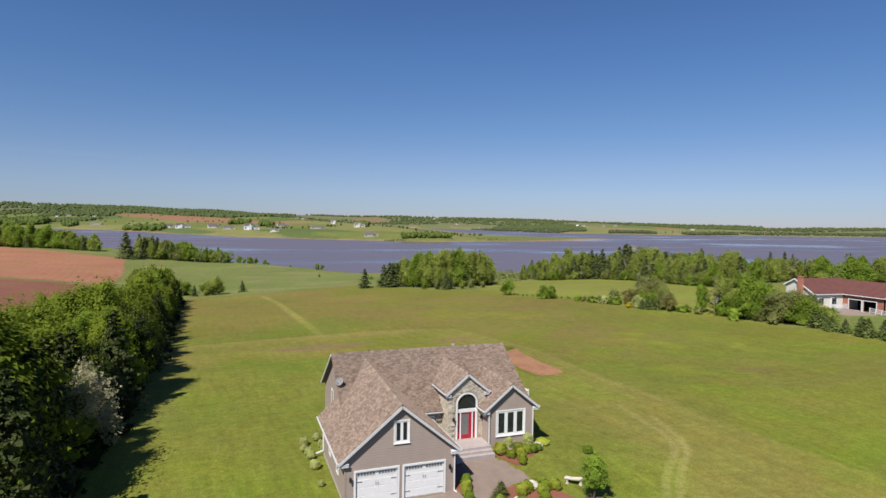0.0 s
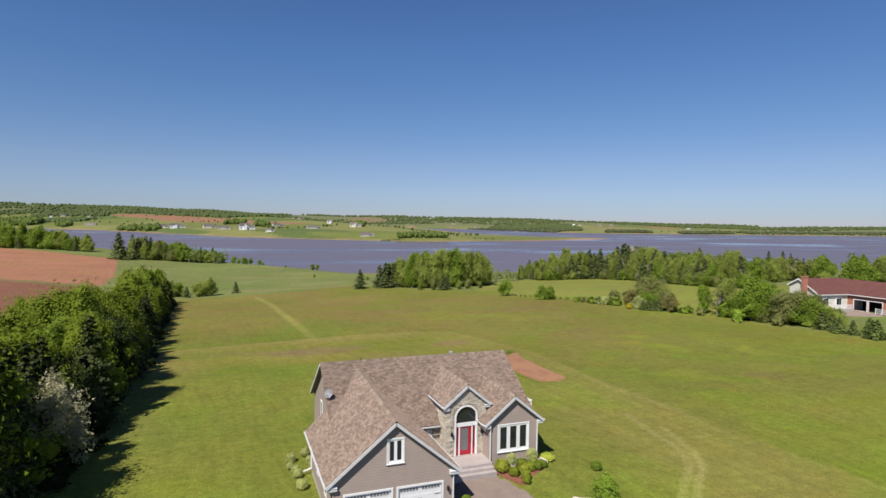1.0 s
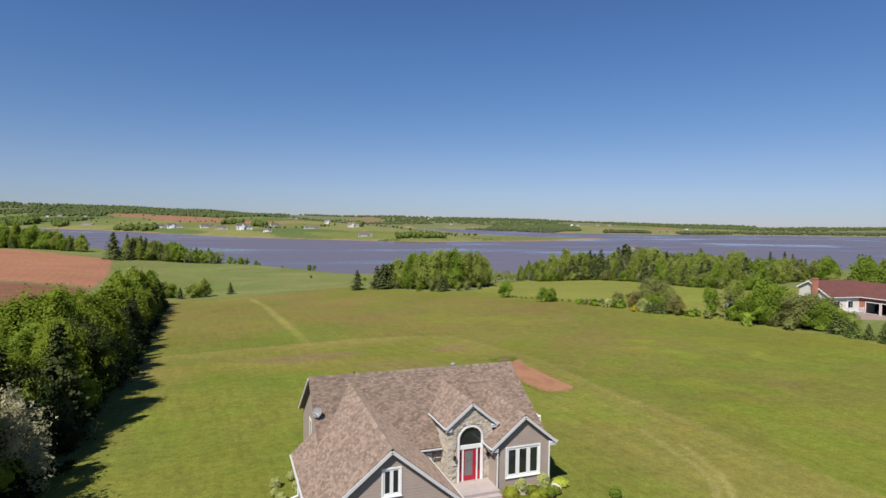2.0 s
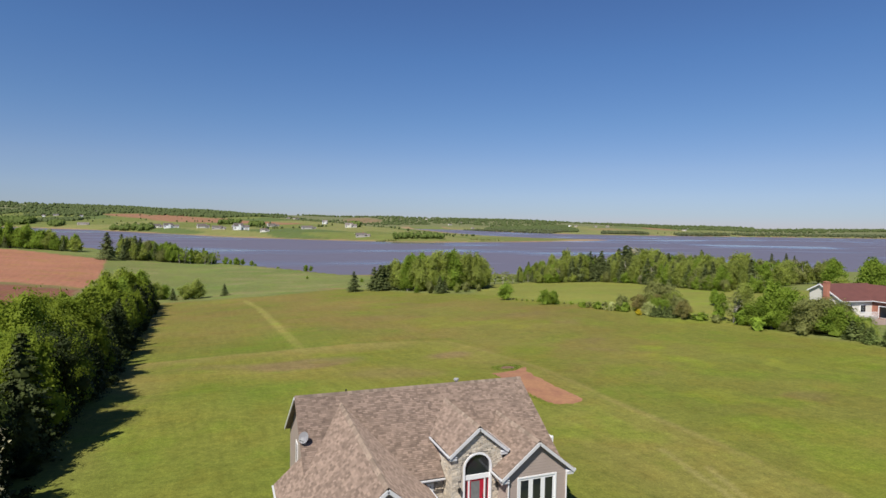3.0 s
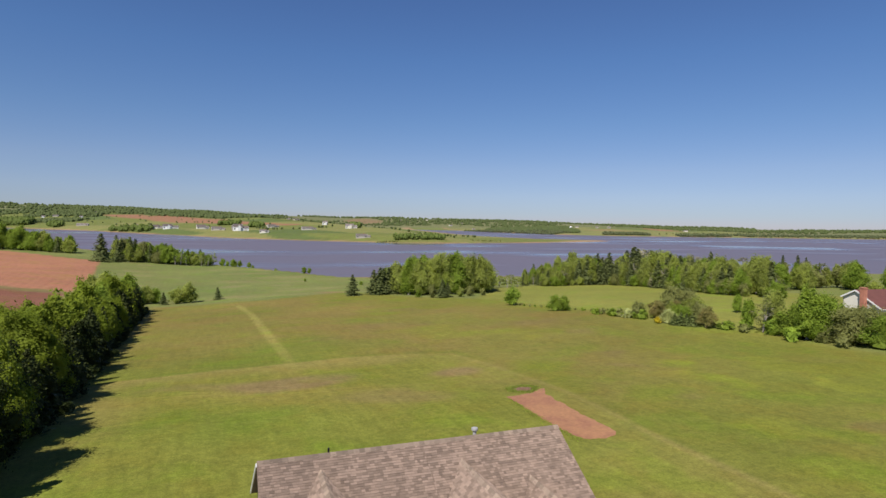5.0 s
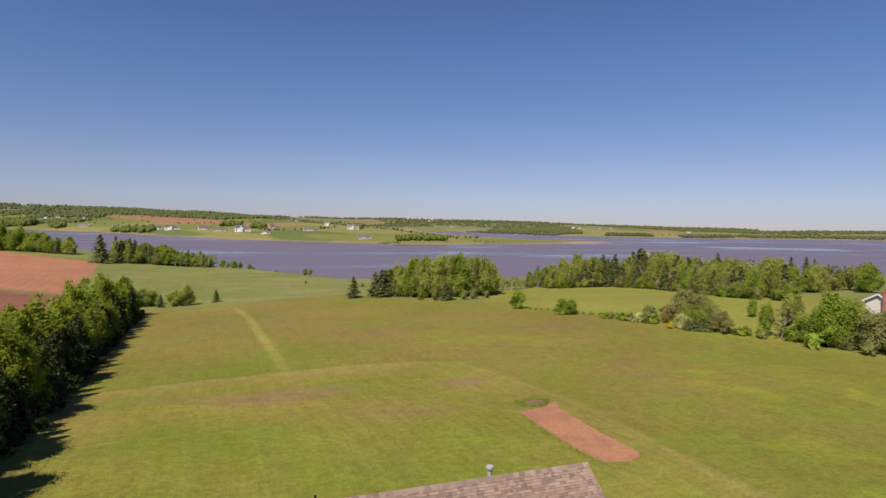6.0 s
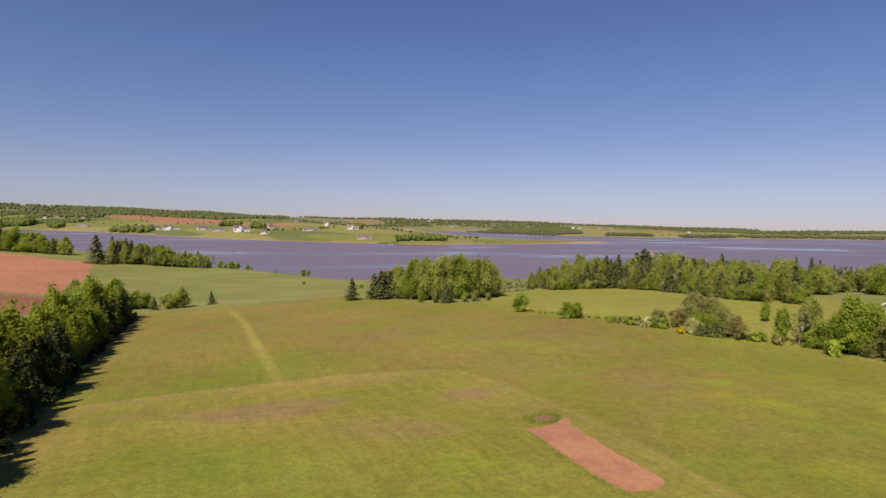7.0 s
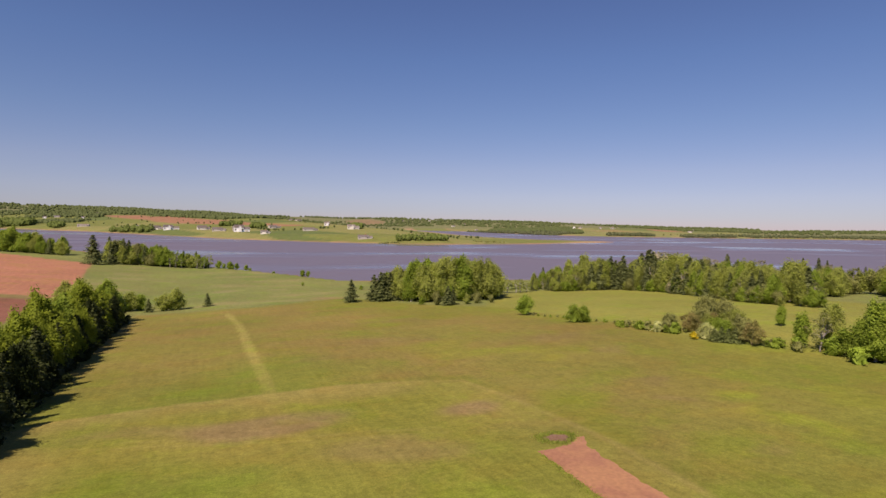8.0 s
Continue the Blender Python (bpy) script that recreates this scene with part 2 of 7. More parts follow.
STONE = material("ledge_stone", (0.57, 0.49, 0.385), rough=0.85, by_object=0.2, vary=0.18, scale=9, bump=0.6, bump_scale=30, second=(0.47, 0.42, 0.35), second_scale=2.5)
MORTAR = material("mortar", (0.40, 0.35, 0.29), rough=0.95, vary=0.12, scale=8, bump=0.4)
GLASS_DARK = material("window_glass", (0.020, 0.024, 0.026), rough=0.06, spec=0.6)
GREY_GLASS = material("frosted_door_glass", (0.17, 0.18, 0.18), rough=0.25, vary=0.10, scale=6)
SIDE_GLASS = material("tinted_side_glass", (0.075, 0.045, 0.048), rough=0.2, vary=0.1, scale=6)
RED_PAINT = material("red_door_paint", (0.42, 0.012, 0.035), rough=0.4, vary=0.05)
PAVING = material("asphalt_paving", (0.205, 0.156, 0.128), rough=0.9, vary=0.10, scale=1.5, bump=0.4, bump_scale=70)
PORCH = material("porch_paving", (0.40, 0.345, 0.33), rough=0.85, vary=0.08, scale=2.0, bump=0.3)
CONCRETE = material("concrete", (0.42, 0.38, 0.35), rough=0.85, vary=0.10, scale=2.0, bump=0.3)
MULCH = material("red_mulch", (0.185, 0.068, 0.042), rough=1.0, vary=0.30, scale=12, bump=1.0, bump_scale=25)
SOIL = material("red_soil", (0.238, 0.120, 0.060), rough=1.0, vary=0.14, scale=3.0, bump=0.45, bump_scale=12, second=(0.205, 0.096, 0.054), second_scale=0.5)
DARK_METAL = material("dark_metal", (0.03, 0.03, 0.03), rough=0.45, metal=0.6)
GALV = material("galvanised_metal", (0.42, 0.42, 0.42), rough=0.6, metal=0.25, vary=0.08)
DISH_GREY = material("dish_grey", (0.44, 0.44, 0.46), rough=0.5, vary=0.04)
BARK = material("bark", (0.10, 0.075, 0.055), rough=0.95, vary=0.25, scale=8, bump=0.8, bump_scale=20)
PALE_BARK = material("pale_bark", (0.36, 0.33, 0.29), rough=0.9, vary=0.2, scale=6, bump=0.5)
BROADLEAF = leaf_material("broad_leaves", (0.270, 0.360, 0.050), (0.225, 0.318, 0.044), 0.52, 0.12)
CONELEAF = leaf_material("bronze_needles", (0.130, 0.140, 0.040), (0.090, 0.110, 0.030), 0.2, 0.14)
CLIPLEAF = leaf_material("clipped_leaves", (0.270, 0.320, 0.034), (0.210, 0.270, 0.030), 0.35, 0.16)
LEMON = leaf_material("lemon_foliage", (0.62, 0.64, 0.10), (0.46, 0.54, 0.08), 0.35, 0.14)
ROWLEAF = leaf_material("row_leaves", (0.222, 0.280, 0.028), (0.165, 0.222, 0.022), 0.45, 0.08)
# row leaves with the shade of the lawn side put into the colour
SHADELEAF = leaf_material("shade_dark_leaves", (0.024, 0.036, 0.007), (0.018, 0.027, 0.005), 0.02, 0.16)
BIRCHLEAF = leaf_material("light_leaves", (0.385, 0.440, 0.098), (0.330, 0.375, 0.100), 0.60, 0.08)
LIMELEAF = leaf_material("young_leaves", (0.270, 0.375, 0.046), (0.210, 0.305, 0.040), 0.38, 0.14)
NEEDLE = leaf_material("spruce_needles", (0.165, 0.195, 0.070), (0.130, 0.160, 0.058), 0.40, 0.12)
YOUNGNEEDLE = leaf_material("young_spruce_needles", (0.165, 0.200, 0.062), (0.125, 0.160, 0.048), 0.15, 0.14)
LAWNSPRUCE = leaf_material("fresh_spruce_needles", (0.210, 0.265, 0.075), (0.165, 0.215, 0.058), 0.3, 0.12)
ROWNEEDLE = leaf_material("pine_needles", (0.052, 0.066, 0.018), (0.034, 0.046, 0.012), 0.02, 0.18)
BLOSSOM = leaf_material("pale_blossom", (0.400, 0.370, 0.230), (0.290, 0.290, 0.150), 0.4, 0.16)
OLIVE = leaf_material("olive_scrub", (0.295, 0.315, 0.105), (0.255, 0.270, 0.088), 0.50, 0.12)
RUSTLEAF = leaf_material("rusty_scrub", (0.305, 0.258, 0.092), (0.270, 0.262, 0.082), 0.45, 0.12)
PALELEAF = leaf_material("pale_green_leaves", (0.52, 0.55, 0.22), (0.42, 0.47, 0.16), 0.4, 0.16)
YELLOWLEAF = leaf_material("yellow_flowers", (0.50, 0.38, 0.02), (0.32, 0.30, 0.03))
GOLDLEAF = leaf_material("golden_foliage", (0.42, 0.44, 0.06), (0.30, 0.38, 0.05), 0.4)
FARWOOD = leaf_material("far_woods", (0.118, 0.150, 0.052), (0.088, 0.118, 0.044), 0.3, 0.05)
BANKWOOD = leaf_material("bank_woods", (0.118, 0.140, 0.064), (0.100, 0.118, 0.058), 0.3, 0.08)
COPSE = leaf_material("copse_leaves", (0.150, 0.200, 0.045), (0.100, 0.140, 0.036), 0.35, 0.10)
BARN_RED = material("red_roof", (0.125, 0.046, 0.038), rough=0.85, vary=0.12, scale=0.8, bump=0.3)
BRICK = material("brick", (0.36, 0.15, 0.10), rough=0.9, vary=0.15, scale=2.0, bump=0.4)
CREAM = material("cream_siding", (0.68, 0.65, 0.58), rough=0.6, vary=0.05)
GREY_ROOF = material("grey_roof", (0.19, 0.16, 0.145), rough=0.9, vary=0.12, by_object=0.3)
GREY_WALL = material("grey_wall", (0.46, 0.42, 0.38), rough=0.8, vary=0.06, by_object=0.3)
# indoor shade as a near-black base colour
DARK_INSIDE = material("interior_shade", (0.016, 0.015, 0.014), rough=0.9, vary=0.2)
MULCHDARK = material("brown_mulch", (0.13, 0.075, 0.045), rough=1.0, vary=0.3, scale=10, bump=1.0)

# ---- the land ----
# terrain-begin
WATER_Z = -16.0


def sm(a, b, x):
    t = np.clip((np.asarray(x, float) - a) / (b - a), 0, 1)
    return t * t * (3 - 2 * t)


SHORE_X = [-420, -200, -84, -40, 5, 25, 45, 60, 100, 160, 260, 420, 900, 2000]
SHORE_Y = [820, 700, 560, 505, 442, 408, 368, 340, 322, 326, 298, 262, 270, 300]
POINT_OF_LAND = [(-3000, 3300), (-1500, 2900), (-597, 2105), (-355, 1808), (-150, 1445), (8, 1188), (135, 1058), (265, 974), (365, 950), (498, 980),
                 (677, 1060), (905, 1180), (905, 1198), (770, 1330), (740, 1560), (800, 2013), (1250, 4300), (1200, 5400), (-3000, 5400)]
FAR_SHORE = [(1500, 5400), (1400, 4229), (1236, 2607), (1300, 2077), (1459, 1911), (1986, 1850), (2571, 1783), (3300, 1820), (4500, 2000), (5400, 5400)]


def inside(poly, x, y):
    """How far (x, y) lies inside a polygon; negative outside."""
    x, y = np.asarray(x, float), np.asarray(y, float)
    best, odd = np.full(x.shape, 1e9), np.zeros(x.shape, bool)
    for (ax, ay), (bx, by) in zip(poly, poly[1:] + poly[:1]):
        ex, ey = bx - ax, by - ay
        t = np.clip(((x - ax) * ex + (y - ay) * ey) / (ex * ex + ey * ey), 0, 1)
        best = np.minimum(best, np.hypot(x - ax - t * ex, y - ay - t * ey))
        if ey:
            odd ^= ((ay > y) != (by > y)) & (x < (y - ay) * ex / ey + ax)
    return np.where(odd, best, -best)


def wave(x, y, s, k=0.0):
    """A gentle unevenness in -1..1, about s metres long."""
    return (np.sin(x / s * 2.1 + 1.3 * np.sin(y / s * 1.7 + k) + k) + np.sin(y / s * 2.6 + 1.1 * np.sin(x / s * 1.3 + 2 * k) + 2.2)) / 2


def land(x, y):
    """The height of the ground at (x, y)."""
    x, y = np.asarray(x, float), np.asarray(y, float)
    ye = y * (1 - 0.33 * sm(-5, -95, x))
    p = np.interp(ye, [-400, -60, 0, 12, 28, 42, 73, 172, 241, 330, 420, 900], [1, 0.3, 0, -0.05, -0.85, -1.15, -3.8, -8.9, -13.0, -14.6, -15.2, -15.4])
    p = p + 0.026 * np.clip(x, 0, 95) * sm(40, 90, y) * (1 - sm(240, 320, y))
    p = p + 0.04 * np.clip(x - 84, 0, 45) * (1 - sm(90, 190, y)) * sm(0, 40, y)
    p = p - 0.07 * np.clip(-x, 0, 28) * sm(60, 190, y) * (1 - sm(230, 330, y))
    p = p + 0.05 * np.clip(-32 - x, 0, 130) * sm(40, 120, y)
    p = p + 0.7 * sm(-3, 3.0, y) * sm(2.8, 5.8, x) * (1 - sm(14, 24, x)) * (1 - sm(10, 24, y))
    p = p + (0.35 * wave(x, y, 55) + 0.12 * wave(x, y, 17, 1.0)) * sm(40, 90, y)
    p = p - 6 * sm(-10, 8, y - np.interp(x, SHORE_X, SHORE_Y) + 3 * wave(x, y, 30))
    p = np.where(y > np.interp(x, SHORE_X, SHORE_Y) + 20, -19.0, p)
    d = inside(POINT_OF_LAND, x, y) + 6 * wave(x, y, 90)
    hill = -17 + 2.5 * sm(-8, 25, d) + 11 * sm(10, 90, d) * sm(500, 350, x) + 24 * sm(100, 700, d) + np.interp(x, [-1500, -1254, -961, -611, -313, 100, 500, 1000], [88, 85, 75, 64, 48, 49, 45, 41]) * sm(450, 1400, d) + 3 * wave(x, y, 260) * sm(150, 500, d)
    p = np.where(d > -10, np.maximum(p, hill), p)
    r, b = np.hypot(x, y), np.degrees(np.arctan2(x, y))
    back = -17 + (78 - 40 * sm(15, 52, b)) * sm(3500, 4500, r + 90 * wave(x, y, 500)) + 4 * wave(x, y, 340)
    p = np.where((r > 3400) & (b > -40) & (b < 70), np.maximum(p, back), p)
    d = inside(FAR_SHORE, x, y) + 6 * wave(x, y, 110, 2.0)
    hill = -17 + 2.5 * sm(-8, 30, d) + 5 * sm(10, 90, d) + (60 - 45 * sm(1500, 3200, x)) * sm(60, 1500, d) + 3 * wave(x, y, 300, 1.0) * sm(150, 500, d)
    return np.where(d > -10, np.maximum(p, hill), p)


# terrain-end
MOWN = [(-24, -60), (-21.5, 30), (-21, 66), (-17.6, 70.2), (-5.5, 73.6), (13.9, 75.4), (24.6, 73.8), (30.3, 72.0), (32.3, 61), (32.9, 48), (32.9, 33), (32.1, 24), (31.8, 10), (33.2, -1.2), (36, -20), (38, -60)]
MEADOW = [(-26, 60), (-27, 207), (8, 200), (39, 221), (60, 176), (78, 150), (84, 100), (84, 84), (92, 60), (92, 20), (140, -60), (30, -60), (30, 60)]
PADDOCK = [(70, 150), (98, 200), (140, 225), (190, 200), (160, 90), (128, 62), (95, 50), (80, 96)]
RED_FIELD = [(-52, 60), (-50, 150), (-58, 226), (-64, 300), (-86, 448), (-150, 505), (-230, 610), (-420, 760), (-420, 40)]
MEADOW_PATCHES = [(54.4, 41.5, 4.5, 6.0, 1), (52.0, 80.5, 6.5, 3.2, 1), (48.5, 77.5, 4.5, 3.5, 1), (58.0, 52.5, 4.5, 4.0, 1), (70.9, 49.9, 5.0, 3.0, 1), (66.0, 32.0, 6.0, 5.0, 1), (44.0, 24.0, 4.0, 6.0, 1), (74.0, 66.0, 6.0, 3.0, 1),
                  (48.9, 53.8, 5.0, 4.0, 0), (46.4, 35.2, 3.2, 3.0, 0), (61.0, 97.0, 10.0, 6.0, 0), (61.9, 82.1, 6.0, 5.0, 0), (55.3, 62.7, 5.5, 4.5, 0), (53.4, 21.1, 3.5, 4.0, 0), (30.0, 110.0, 11.0, 7.0, 0), (14.0, 96.0, 8.0, 4.0, 0), (40.0, 140.0, 12.0, 8.0, 0)]
WHEEL_TRACKS = [[(26.4, 12.5), (25.3, 7.2), (25.2, 5.5), (24.6, 3.7), (24.0, 2.2), (23.2, 1.1), (21.6, -0.4), (19.8, -1.9), (18.1, -3.7), (16.9, -5.2), (15.5, -7.5)],
                [(27.2, 8.5), (26.0, 4.8), (25.6, 3.3), (24.6, 1.5), (23.9, 0.4), (21.6, -1.4), (19.7, -3.3), (17.7, -5.5), (16.3, -7.6)],
                [(-14, 58.5), (-4, 56), (8, 52.5), (20, 50.5)], [(-14, 60.3), (-4, 57.8), (8, 54.3), (20, 52.3)]]
FAR_RED = [(-539, 3041), (-384, 3072), (-198, 2777), (-23, 2379), (60, 2120), (180, 1770), (215, 1640), (150, 1690), (-21, 2005), (-162, 2237), (-327, 2591)]
FAR_RED_TWO = [(774, 3968), (858, 3880), (1000, 3880), (1060, 4061), (945, 4223), (790, 4127)]


def blend(a, b, k):
    return a + (b - a) * np.asarray(k)[..., None]


def along(line, x, y):
    """How far (x, y) lies from a line of points."""
    best = np.full(x.shape, 1e9)
    for (ax, ay), (bx, by) in zip(line, line[1:]):
        t = np.clip(((x - ax) * (bx - ax) + (y - ay) * (by - ay)) / ((bx - ax) ** 2 + (by - ay) ** 2), 0, 1)
        best = np.minimum(best, np.hypot(x - ax - t * (bx - ax), y - ay - t * (by - ay)))
    return best


def ground_tone(x, y):
    """The colour of the sward, sand or ploughed soil at (x, y)."""
    w1, w2 = wave(x, y, 14, 0.5), wave(x, y, 38, 1.7)
    c = np.zeros(x.shape + (3,)) + (0.152, 0.182, 0.060)                                   # pasture down to the shore
    c = blend(c, np.array((0.134, 0.172, 0.055)), sm(-0.4, 0.8, w2))
    c = blend(c, np.array((0.180, 0.204, 0.046)), sm(-3, 3, inside(PADDOCK, x, y) + w1))
    k = sm(-2.5, 2.5, inside(MEADOW, x, y) + 1.5 * w1)
    rusty = sm(105, 60, x + 0.55 * np.abs(y - 105)) * sm(38, 70, y + 0.4 * x)                                            # sorrel among the meadow's middle
    green = blend(np.zeros(x.shape + (3,)) + (0.153, 0.170, 0.033), np.array((0.136, 0.166, 0.028)), sm(-0.6, 0.7, wave(x, y, 13, 2.6)))
    brown = blend(np.zeros(x.shape + (3,)) + (0.177, 0.154, 0.045), np.array((0.158, 0.161, 0.038)), sm(-0.5, 0.8, wave(x, y, 17, 2.0) + 0.5 * wave(x, y, 7, 0.4)))
    c = blend(c, blend(green, brown, 0.15 + 0.85 * rusty), k)
    lush = sm(0.35, 0.9, wave(x, y, 19, 4.1) + 0.5 * wave(x, y, 6, 1.2))
    c = blend(c, np.array((0.150, 0.190, 0.022)), 0.45 * lush * k * sm(20, 34, x))
    for px, py, ax, ay, rich in MEADOW_PATCHES:                                                                         # lush and sorrel-brown patches
        near = k * sm(0.15, 0.95, 0.45 * wave(x, y, 5, px) + 0.35 * wave(x, y, 2.2, py) + 1.05 - np.hypot((x - px) / ax, (y - py) / ay))
        c = blend(c, np.array((0.184, 0.216, 0.030) if rich else (0.172, 0.142, 0.056)), (0.62 if rich else 0.5) * near)
    c = blend(c, np.array((0.128, 0.164, 0.026)), 0.75 * sm(-38, -3, inside(MOWN, x, y) + 4 * w1) * (inside(MOWN, x, y) < 0) * sm(26, 8, x) * sm(66, 72, y))
    c = blend(c, np.array((0.128, 0.162, 0.026)), 0.55 * sm(-4.5, -0.5, inside(MOWN, x, y)) * sm(-0.2, 0.6, w2 + 0.3 * w1) * (y > 15))    # lusher rim of the meadow
    k = sm(-0.3, 0.3, inside(MOWN, x, y) + 0.15 * w1)
    mown = blend(np.zeros(x.shape + (3,)) + (0.176, 0.172, 0.038), np.array((0.150, 0.168, 0.030)), sm(-0.5, 0.6, wave(x, y, 9, 3.0)))
    mown = blend(mown, blend(np.zeros(x.shape + (3,)) + (0.144, 0.170, 0.030), np.array((0.124, 0.164, 0.026)), sm(-0.5, 0.6, wave(x, y, 11, 1.0))), (1 - sm(34, 58, y + 3 * w1 + 0.6 * np.clip(x - 8, 0, 22))) * 0.9)
    mown = blend(mown, np.array((0.186, 0.182, 0.046)), 0.8 * sm(13, 22, x + 1.5 * w1) * sm(30, 12, y))
    stripe = np.sin((x * 0.985 + y * 0.17) * 2 * math.pi / 2.6 + 0.5 * w1)
    mown = mown * (1 + (0.028 * stripe + 0.03 * np.sin((x * 0.985 + y * 0.17) * 7.3 + 2 * w2) * (w1 > -0.2)) * (1 - sm(70, 110, np.hypot(x, y))))[..., None]
    c = blend(c, mown * 1.05, k)
    edge = inside(MOWN, x, y)
    c = blend(c, np.array((0.205, 0.192, 0.060)), (0.62 - 0.27 * sm(18, 28, x)) * sm(-0.2, 0.4, edge) * (1 - sm(0.8, 10, edge + 1.5 * w1)) * sm(14, 30, y))      # drier cut grass inside the edge
    edge = np.abs(edge)
    c = blend(c, np.array((0.215, 0.200, 0.062)), 0.68 * (1 - sm(0.15, 0.65, edge + 0.15 * w1)) * (y > 8))                # cut swath
    path = 1 - sm(0.75, 1.15, np.abs(x - (4.9 - 0.00035 * (y - 70) ** 2) + 0.35 * wave(x, y, 25)))
    c = blend(c, np.array((0.228, 0.222, 0.062)), (0.45 + 0.5 * sm(80, 115, y)) * path * sm(71, 75, y) * (1 - sm(183, 190, y)))                 # mown path
    bare = sm(0.2, 1.0, wave(x, y, 6.5, 0.3) * 0.6 + 1.25 - np.hypot((x - 3.0) / 14.0, (y - 60.0) / 5.5))
    bare = np.maximum(bare, sm(0.2, 1.1, 0.5 * wave(x, y, 5, 1.1) + 1.1 - np.hypot((x - 25.0) / 5.5, (y - 58.4) / 4.6)))
    c = blend(c, np.array((0.196, 0.142, 0.080)), 0.62 * bare)                                                         # thin worn grass
    bare = sm(0.3, 1.1, 0.5 * wave(x, y, 7, 2.1) + 1.0 - np.hypot((x - 12) / 14, (y - 47) / 7))
    c = blend(c, np.array((0.182, 0.158, 0.058)), 0.6 * bare)
    for line, strength in zip(WHEEL_TRACKS, (0.75, 0.75, 0.22, 0.22)):                                                  # wheel tracks across the lawn
        c = blend(c, np.array((0.250, 0.240, 0.082)), strength * (1 - sm(0.14, 0.45, along(line, x, y))))
    tan = sm(0.1, 0.9, 0.5 * wave(x, y, 12, 0.9) + 1 - np.hypot((x - 38) / 12, (y - 222) / 9))
    c = blend(c, np.array((0.22, 0.165, 0.085)), 0.7 * tan)
    k = sm(-1.0, 1.0, inside(RED_FIELD, x, y) + 0.5 * w1)
    rows = 0.5 + 0.28 * np.sin((x * 0.80 + y * 0.6) * 2.0 + 0.25 * w1) + 0.2 * wave(x, y, 40, 0.8)
    red = blend(np.zeros(x.shape + (3,)) + (0.320, 0.165, 0.102), np.array((0.285, 0.145, 0.090)), rows)
    red = blend(red, np.array((0.195, 0.096, 0.066)), sm(236, 228, y + 0.12 * x))
    strip = 1 - sm(3.0, 6.0, np.abs(y + 0.12 * x - 232 + 1.2 * w1))
    red = blend(red, np.array((0.17, 0.155, 0.065)), strip)
    c = blend(c, red, k)
    shore = np.interp(x, SHORE_X, SHORE_Y) + 3 * wave(x, y, 30)
    c = blend(c, np.array((0.30, 0.15, 0.10)), sm(-9, -3, y - shore) * (y < 900))
    # the far shores: strip fields, ploughed soil, woods and sand
    for poly, turn, k0 in ((POINT_OF_LAND, 0.35, 0.0), (FAR_SHORE, -0.2, 3.0)):
        d = inside(poly, x, y)
        u, v = x * math.cos(turn) + y * math.sin(turn), y * math.cos(turn) - x * math.sin(turn)
        cell = np.floor(u / 170 + 0.3 * np.floor(v / 260)) * 7.13 + np.floor(v / 260) * 3.71 + k0
        h = np.mod(np.sin(cell) * 437.58, 1.0)
        f = np.zeros(x.shape + (3,)) + (0.135, 0.165, 0.050)
        f = blend(f, np.array((0.175, 0.190, 0.070)), (h > 0.4) * 1.0)
        f = blend(f, np.array((0.095, 0.135, 0.045)), (h > 0.72) * 1.0)
        f = blend(f, np.array((0.25, 0.135, 0.085)), ((h > 0.90) & (d > 420)) * 1.0)
        f = blend(f, np.array((0.130, 0.150, 0.070)), sm(850, 1100, d + 200 * wave(x, y, 400, k0)))
        if k0 == 3.0:
            f = blend(f, np.array((0.190, 0.205, 0.085)), 0.7 * (1 - sm(500, 900, d)))
        if k0 == 0.0:
            f = blend(f, np.array((0.245, 0.142, 0.088)), sm(-15, 15, inside(FAR_RED, x, y) + 10 * wave(x, y, 80)))
            f = blend(f, np.array((0.33, 0.24, 0.16)), sm(640, 760, x) * (1 - sm(30, 60, d)) * 0.8)
        f = blend(f, np.array((0.30, 0.20, 0.13)), 1 - sm(4, 22, d))
        c = blend(c, f, (d > -10) * 1.0)
    c = blend(c, np.array((0.135, 0.155, 0.080)), sm(3600, 3900, np.hypot(x, y)) * (y > 500))
    c = blend(c, np.array((0.21, 0.145, 0.095)), 0.7 * sm(-25, 25, inside(FAR_RED_TWO, x, y)))
    straw = sm(0.45, 0.8, wave(x, y * 2.2, 26, 0.2) + 0.5 * wave(x, y * 3, 9, 1.9)) * sm(205, 225, y) * (y < 460) * (x > -60) * (x < 60)
    c = blend(c, np.array((0.215, 0.200, 0.098)), 0.5 * straw)                                                            # bleached grass on the pasture
    return c * np.array((1.045, 0.965, 0.95))


